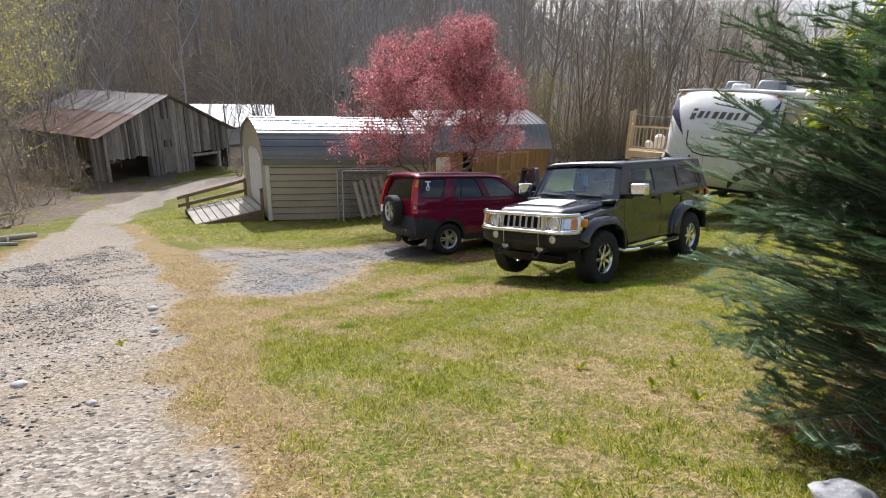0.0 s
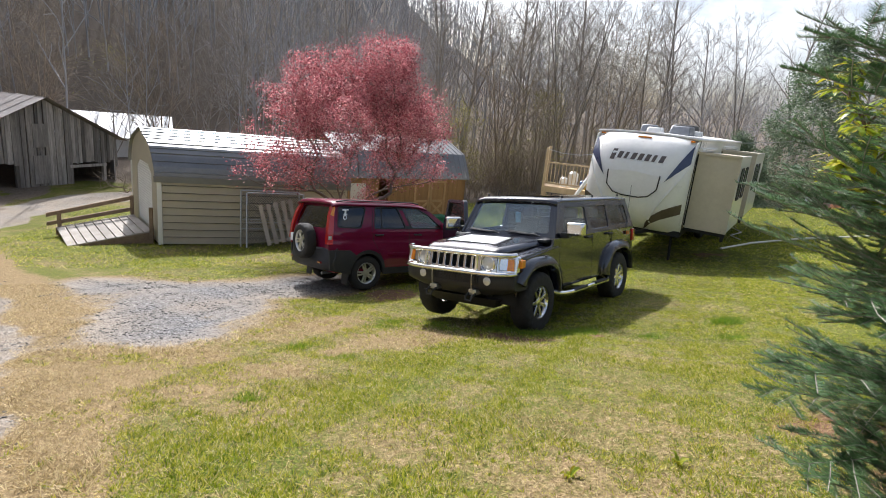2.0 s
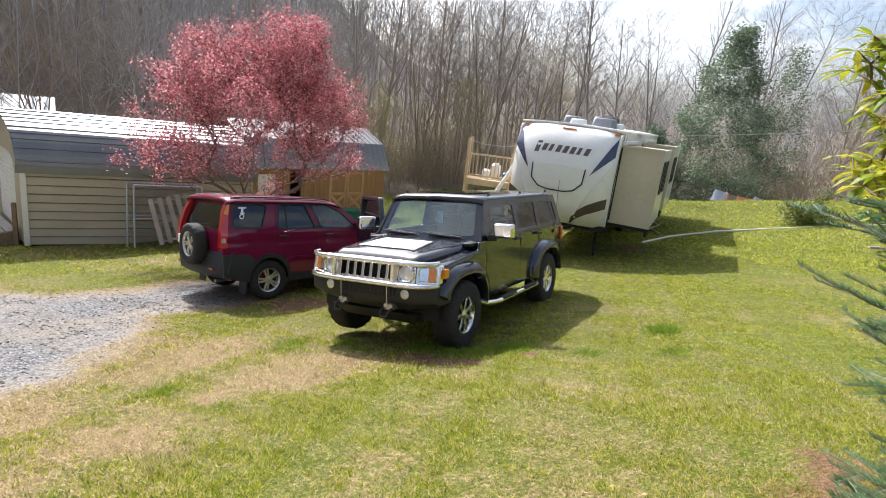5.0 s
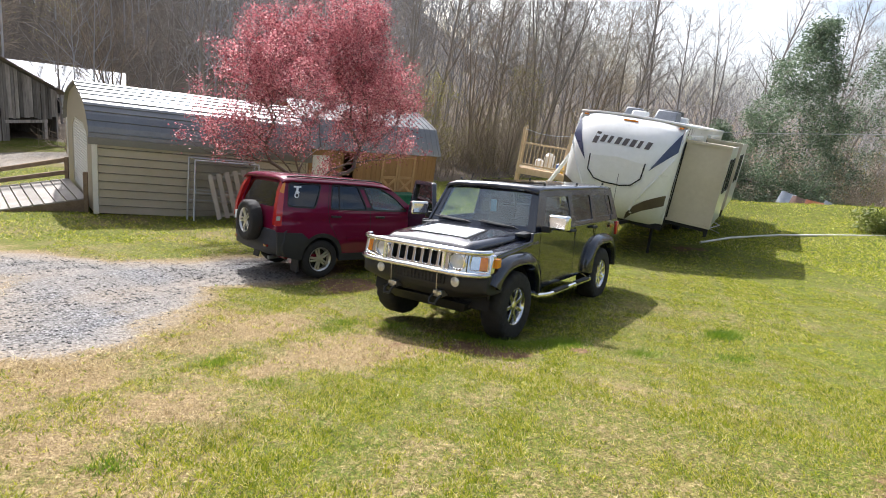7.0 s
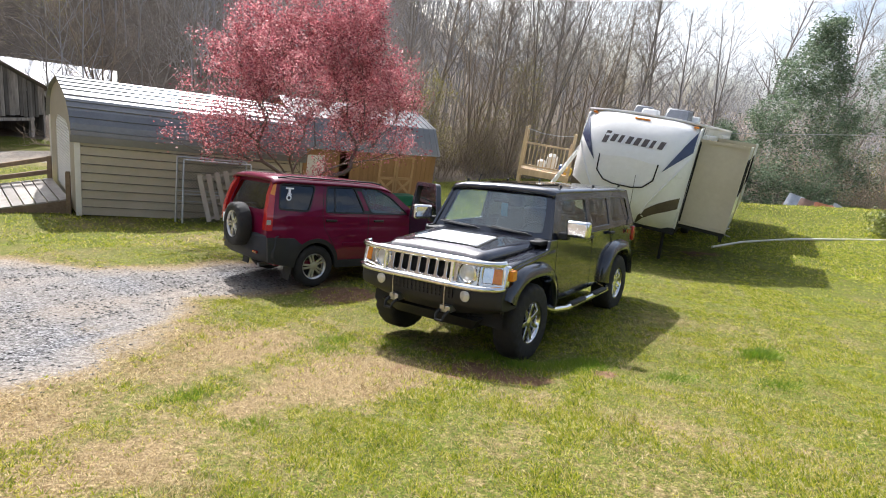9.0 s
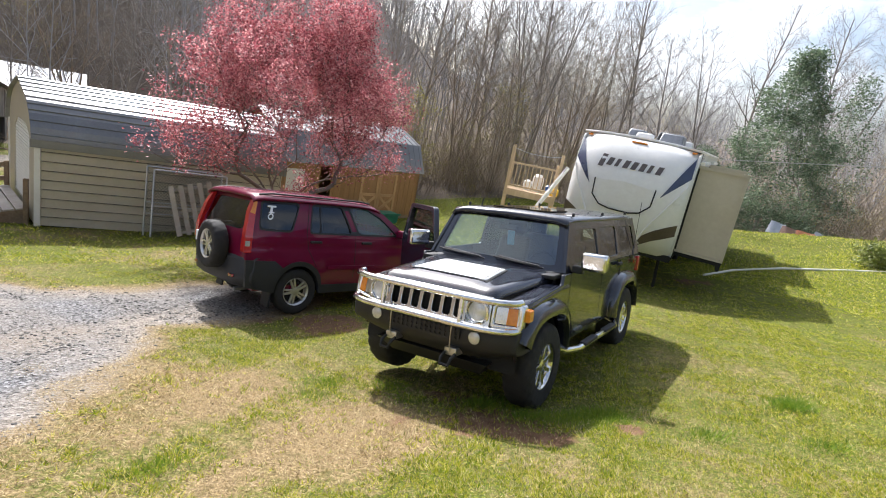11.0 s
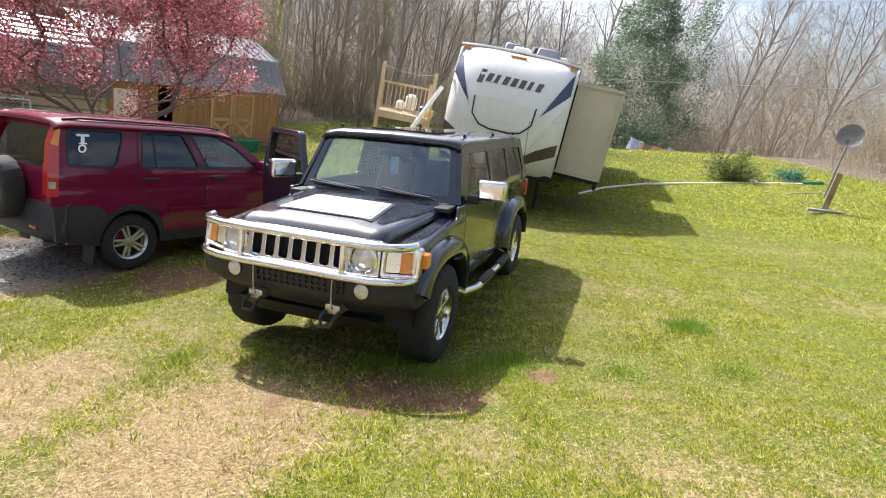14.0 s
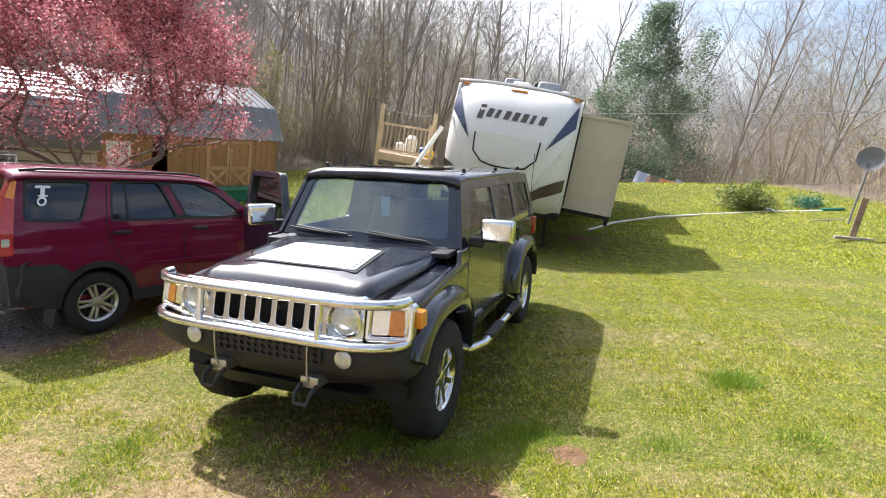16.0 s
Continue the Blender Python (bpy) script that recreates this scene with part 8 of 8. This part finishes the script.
hose("drain_pipe", "long pale plastic pipe lying across the lawn", [(11.0, 13.6), (12.3, 13.9), (13.9, 13.75), (15.5, 13.0), (16.9, 12.2), (17.9, 11.35)], 0.03, "pvc", "pipe", 8)
hose("garden_hose", "thin pale hose curled in the trailer's shade", [(12.6, 14.6), (12.9, 15.3), (13.6, 15.6), (14.0, 16.4)], 0.018, "pvc", "hose")
hose("fallen_stick", "grey stick lying on the grass", [(15.6, 11.1), (16.3, 10.9), (17.0, 10.4)], 0.02, "grey_wood", "stick")
hose("pipe_coupling", "green plastic coupling at the pipe's end", [(17.85, 11.4), (18.3, 11.05)], 0.06, "green_plastic", "coupling", 8)


def leaning_post():
    x, y = 14.2, 9.38
    p = thing("timber_post", "short weathered timber post leaning over the grass", "post", pose(*on_ground(x, y), 0, 9, 20))
    bm = B()
    box(bm, -0.06, 0.06, -0.06, 0.06, -0.2, 0.92)
    part("shaft", bm, "brown_wood", p, bevel=0.008)
    bm = B()
    box(bm, -0.11, -0.06, -0.04, 0.04, 0.35, 0.42)
    part("bracket", bm, "brown_wood", p)
    b = thing("fallen_rail", "weathered rail lying at the foot of the post", "rail", pose(*on_ground(x, y - 0.1, 0.05), 0, -3, -28))
    bm = B()
    box(bm, -0.55, 0.4, -0.035, 0.035, -0.03, 0.03)
    part("timber", bm, "grey_wood", b, bevel=0.008)


leaning_post()


M["dish_grey"] = surf("dish_grey", (0.13, 0.13, 0.135), (0.24, 0.24, 0.245), rough=0.6, scale=3, fine=40, bump_d=0.0004)


def dish():
    x, y = 16.3, 10.2
    z = gzf(x, y)
    d = thing("satellite_dish", "grey satellite dish on a thin mast beside the brush", "satellite dish", pose(x, y, z, 0, 0, 104))
    bm = B()
    tube(bm, [(0, 0, -0.2), (0, 0, 1.62)], 0.024, 8)
    part("mast", bm, "dish_grey", d)
    bm = B()
    lathe(bm, [(0.001, 0.0), (0.15, 0.022), (0.28, 0.075), (0.285, 0.085), (0.15, 0.04), (0.001, 0.02)], Matrix.Translation((0, 0.06, 1.6)) @ Matrix.Rotation(radians(-80), 4, "X"), 24, "Z")
    part("reflector", bm, "dish_grey", d, "grey dish reflector")
    bm = B()
    tube(bm, [(0, 0.02, 1.36), (0.0, 0.36, 1.44)], 0.014, 6)
    box(bm, -0.04, 0.04, 0.33, 0.42, 1.42, 1.52)
    part("feed_arm", bm, "dish_grey", d)


dish()


def mound(name, label, x, y, axes, count, size, mat, seed, category, flat=0.2):
    rng = np.random.default_rng(seed)
    t = thing(name, label, category, pose(*on_ground(x, y)))
    pts = ball_points(rng, 130 if count else 520, (0, 0, axes[2] * 0.25), axes, 0.3, 0.25)
    pts = pts[pts[:, 2] > 0.02]
    arr, par, rad, ends = colonize(rng, [(0, 0, -0.05), (0, 0, 0.08)], pts, 0.2, 0.1, 0.005, 2.2, 0.08)
    v, f = skeleton_mesh(arr, par, rad, 0.02)
    raw("stem", v, f, "brush", True).parent = t
    if count:
        v, f = leaves(rng, arr[ends], count, 0.1, size, flat, 0.3)
        raw("foliage", v, f, mat).parent = t


mound("low_bush", "low green-brown bush on the lawn beside the pipe", 16.9, 12.95, (0.8, 0.65, 0.6), 42, 0.13, "green_bush", 121, "bush")
mound("brush_pile", "pile of cut branches beside the barn", -8.6, 32.4, (1.6, 1.0, 1.1), 0, 0.1, "green_bush", 122, "brush pile")
mound("brush_pile", "heap of dry brush beside the drive", -13.8, 20.5, (2.0, 1.6, 1.2), 0, 0.1, "green_bush", 123, "brush pile")
mound("brush_pile", "heap of dry brush beside the drive", -12.3, 18.4, (1.5, 1.2, 0.9), 0, 0.1, "green_bush", 125, "brush pile")
mound("brush_pile", "tall heap of dry brush beside the barn", -14.6, 24.0, (2.2, 1.8, 1.5), 0, 0.1, "green_bush", 126, "brush pile")
mound("brush_pile", "tall heap of dry brush beside the barn", -15.6, 28.2, (1.8, 1.6, 1.5), 0, 0.1, "green_bush", 127, "brush pile")
mound("green_netting", "crumpled green garden netting on the grass", 18.3, 11.9, (0.55, 0.4, 0.22), 16, 0.08, "green_plastic", 124, "netting")


def log(x, y, L, r, a, name="cut_log", label="grey cut log lying beside the drive"):
    rnd = random.Random(int(x * 100))
    bm = B()
    m = pose(x, y, gzf(x, y) + r * 0.8, 0, 0, a)
    tube(bm, [m @ Vector((L * (k / 4 - 0.5), rnd.uniform(-0.03, 0.03), rnd.uniform(-0.01, 0.02))) for k in range(5)], r, 9, r2=r * 0.8)
    tagged(part(name, bm, "grey_wood"), label, "log", "logs beside the drive")


for x, y, L, r, a in ((-10.6, 14.6, 1.5, 0.11, 15), (-10.2, 15.3, 1.2, 0.09, 40), (-11.2, 15.2, 1.0, 0.12, -10), (-10.9, 14.2, 0.8, 0.08, 70), (-9.9, 14.4, 0.9, 0.06, 5)):
    log(x, y, L, r, a)


# darker copy of the stone, its shade under the fir put into the colour
M["dark_stone"] = surf("dark_stone", (0.10, 0.10, 0.11), (0.42, 0.42, 0.44), rough=0.6, scale=9, fine=50, bump_d=0.01)


def rock(name, label, x, y, r, mat="stone", squash=0.6, seed=1):
    rnd = random.Random(seed)
    bm = B()
    bmesh.ops.create_icosphere(bm, subdivisions=3, radius=r)
    for v in bm.verts:
        k = 1 + 0.22 * noise.noise(v.co * (1.6 / r) + Vector((seed, 0, 0))) + 0.08 * noise.noise(v.co * (5 / r))
        v.co = Vector((v.co.x * k * 1.2, v.co.y * k, v.co.z * k * squash))
    ob = part(name, bm, mat, angle=60)
    ob.location = on_ground(x, y, r * squash * 0.35)
    tagged(ob, label, "stone")


rock("pale_stone", "pale grey stone half in the shade under the fir", 0.80, 1.76, 0.085, "dark_stone", 0.6, 3)
rock("white_stone", "small white stone beside the low bush", 17.0, 12.35, 0.14, "white_plastic", 0.5, 4)
for k, (x, y, r) in enumerate(((-2.7, 3.6, 0.035), (-2.1, 3.2, 0.022), (-2.6, 5.2, 0.035), (-3.1, 6.4, 0.045))):
    rock("drive_stone", "loose stone on the drive", x, y, r, "stone", 0.6, 10 + k)


def green_bench():
    m = frame_of((4.15, 21.3), (0.955, 0.30), gzf(4.8, 21.4))
    b = thing("green_trough", "dark green plastic trough in front of the wooden shed", "trough", m)
    bm = B()
    hexa(bm, [(0.05, 0, 0), (1.35, 0, 0), (1.35, 0.45, 0), (0.05, 0.45, 0)], [(0, -0.05, 0.4), (1.4, -0.05, 0.4), (1.4, 0.5, 0.4), (0, 0.5, 0.4)])
    part("tub", bm, "green_plastic", b, bevel=0.02)
    bm = B()
    box(bm, -0.03, 1.43, -0.08, -0.04, 0.36, 0.43)
    part("rim", bm, "green_plastic", b, bevel=0.01)


green_bench()


def cart():
    m = frame_of((4.3, 13.6), (0.8, -0.6), gzf(4.4, 13.6))
    c = thing("small_trailer", "low dark utility cart on the grass behind the cars", "cart", m)
    bm = B()
    plate(bm, rrect(0, 1.3, 0, 0.8, 0.04), [], lambda u, v, w: (u, v, 0.5 - w), 0.05)
    part("bed", bm, "galvanised", c, bevel=0.008)
    for x in (0.0, 1.27):
        bm = B()
        box(bm, x, x + 0.03, 0, 0.8, 0.5, 0.62)
        part("end_board", bm, "black_plastic", c)
    for y in (-0.05, 0.85):
        build_wheel(c, "wheel", Matrix.Translation((0.65, y, 0.22)), 0.22, 0.1, 0.1, 5, "galvanised")


cart()


def power_lines():
    for pts, r in (([(9, 60, 9.5), (25, 42, 6.2), (46, 22, 7.5)], 0.012), ([(-30, 64, 5.0), (-8, 52, 2.6), (20, 60, 6.0)], 0.018), ([(18.0, 24.6, 2.35), (22.0, 14.9, 3.7), (26.0, 5.2, 5.7)], 0.016)):
        a, b, c = (Vector(p) for p in pts)
        bm = B()
        tube(bm, [(1 - t) ** 2 * a + 2 * t * (1 - t) * b + t * t * c for t in [k / 24 for k in range(25)]], r, 4)
        tagged(part("overhead_line", bm, "pale_wire"), "overhead line strung between the woods", "cable", "overhead lines", "structure")


power_lines()


def far_scrap():
    t = thing("scrap_heap", "white and rust-red sheet scrap at the lawn's far edge", "scrap", pose(*on_ground(20.2, 17.6), 0, 0, -60))
    rnd = random.Random(9)
    for k, mt in enumerate(("galvanised", "rusty_tin", "orange_tarp", "galvanised", "white_trim")):
        w, h = rnd.uniform(0.45, 0.75), rnd.uniform(0.24, 0.36) - 0.04 * k
        bm = B()
        plate(bm, [(-w / 2, -0.25), (w / 2, -0.25), (w / 2, h - rnd.uniform(0.04, 0.14)), (-w * 0.4, h)], [], lambda u, v, d: (u, 0.03 * math.sin(9 * u) - d, v), 0.012, ([-0.2, -0.1, 0, 0.1, 0.2], []))
        bm.transform(Matrix.Translation((-1.1 + 0.5 * k, rnd.uniform(-0.2, 0.2), 0)) @ Matrix.Rotation(radians(rnd.uniform(-30, -8)), 4, "X") @ Matrix.Rotation(radians(rnd.uniform(-14, 14)), 4, "Y"))
        part("sheet", bm, mt, t)


far_scrap()


def weeds():
    """Broad-leaved weeds and grass tufts near the path."""
    rng = np.random.default_rng(131)
    spots = [(0.95, 2.75), (1.1, 2.45), (1.0, 2.2), (0.6, 3.4), (0.85, 3.0), (1.2, 3.4), (-2.3, 2.6), (-2.6, 4.6)]
    for x, y in spots:
        t = thing("broadleaf_weed", "small bright green broad-leaved weed in the bare soil", "weed", pose(*on_ground(x, y)), "weeds under the fir")
        bm = B()
        for k in range(7):
            a = 6.283 * k / 7 + rng.normal(0, 0.3)
            L, w = rng.uniform(0.03, 0.065), rng.uniform(0.008, 0.014)
            d, s = Vector((math.cos(a), math.sin(a), 0)), Vector((-math.sin(a), math.cos(a), 0))
            P = [[d * L * t - s * w * math.sin(math.pi * (0.1 + 0.85 * t)) + Vector((0, 0, L * 0.9 * math.sin(t * 2.2))), d * L * t + Vector((0, 0, L * 0.9 * math.sin(t * 2.2) - 0.006)), d * L * t + s * w * math.sin(math.pi * (0.1 + 0.85 * t)) + Vector((0, 0, L * 0.9 * math.sin(t * 2.2)))] for t in (0, 0.25, 0.5, 0.75, 1)]
            grid_surface(bm, P)
        part("leaf_rosette", bm, "shrub_leaf", t)
    V = []
    tufts = [(1.4, 8.5, 0.24), (1.5, 8.1, 0.2), (2.15, 7.9, 0.24), (2.6, 7.2, 0.30), (2.85, 7.3, 0.26), (3.1, 7.37, 0.24), (2.4, 7.5, 0.2), (0.57, 8.17, 0.26), (0.8, 8.6, 0.2), (0.45, 6.75, 0.2), (-0.1, 6.3, 0.16), (0.35, 5.0, 0.14), (3.6, 6.7, 0.2), (4.3, 6.2, 0.2), (0.1, 7.6, 0.16), (-0.5, 6.9, 0.14), (5.0, 7.0, 0.2), (1.7, 6.2, 0.15), (-0.9, 5.1, 0.12)]
    for x, y, r in tufts:
        n = int((1100 if 6.9 < y < 8.0 and x > 1.9 else 420) * r / 0.2)
        px, py = x + rng.normal(0, r * 0.6, n) * (1 + 0.4 * np.sin(np.arange(n))), y + rng.normal(0, r * 0.45, n)
        z = gz(px, py) + 0.0
        a = rng.uniform(0, 6.283, n)
        hh = rng.uniform(0.02, 0.065, n) * (1.3 if 6.9 < y < 8.0 and x > 1.9 else 0.8)
        dx = np.stack([np.cos(a), np.sin(a), 0 * a], 1) * 0.0032
        p = np.stack([px, py, z], 1)
        b = np.arctan2(py - y, px - x) + rng.normal(0, 1.3, n)
        ln = hh * rng.uniform(0.3, 1.0, n)
        V.append(np.stack([p - dx, p + dx, p + np.stack([np.cos(b) * ln, np.sin(b) * ln, hh], 1)], 1).reshape(-1, 3))
    v = np.concatenate(V)
    tagged(raw("grass_tufts", v, np.arange(len(v)).reshape(-1, 3), "tuft_blade"), "tall dark green grass tufts round the car", "grass", kind="stuff")


M["tuft_blade"] = leafy("tuft_blade", [(0.1, (0.06, 0.15, 0.012)), (0.5, (0.17, 0.27, 0.016)), (1.0, (0.36, 0.40, 0.04))], trans=0.4, noise_scale=1.0)
weeds()
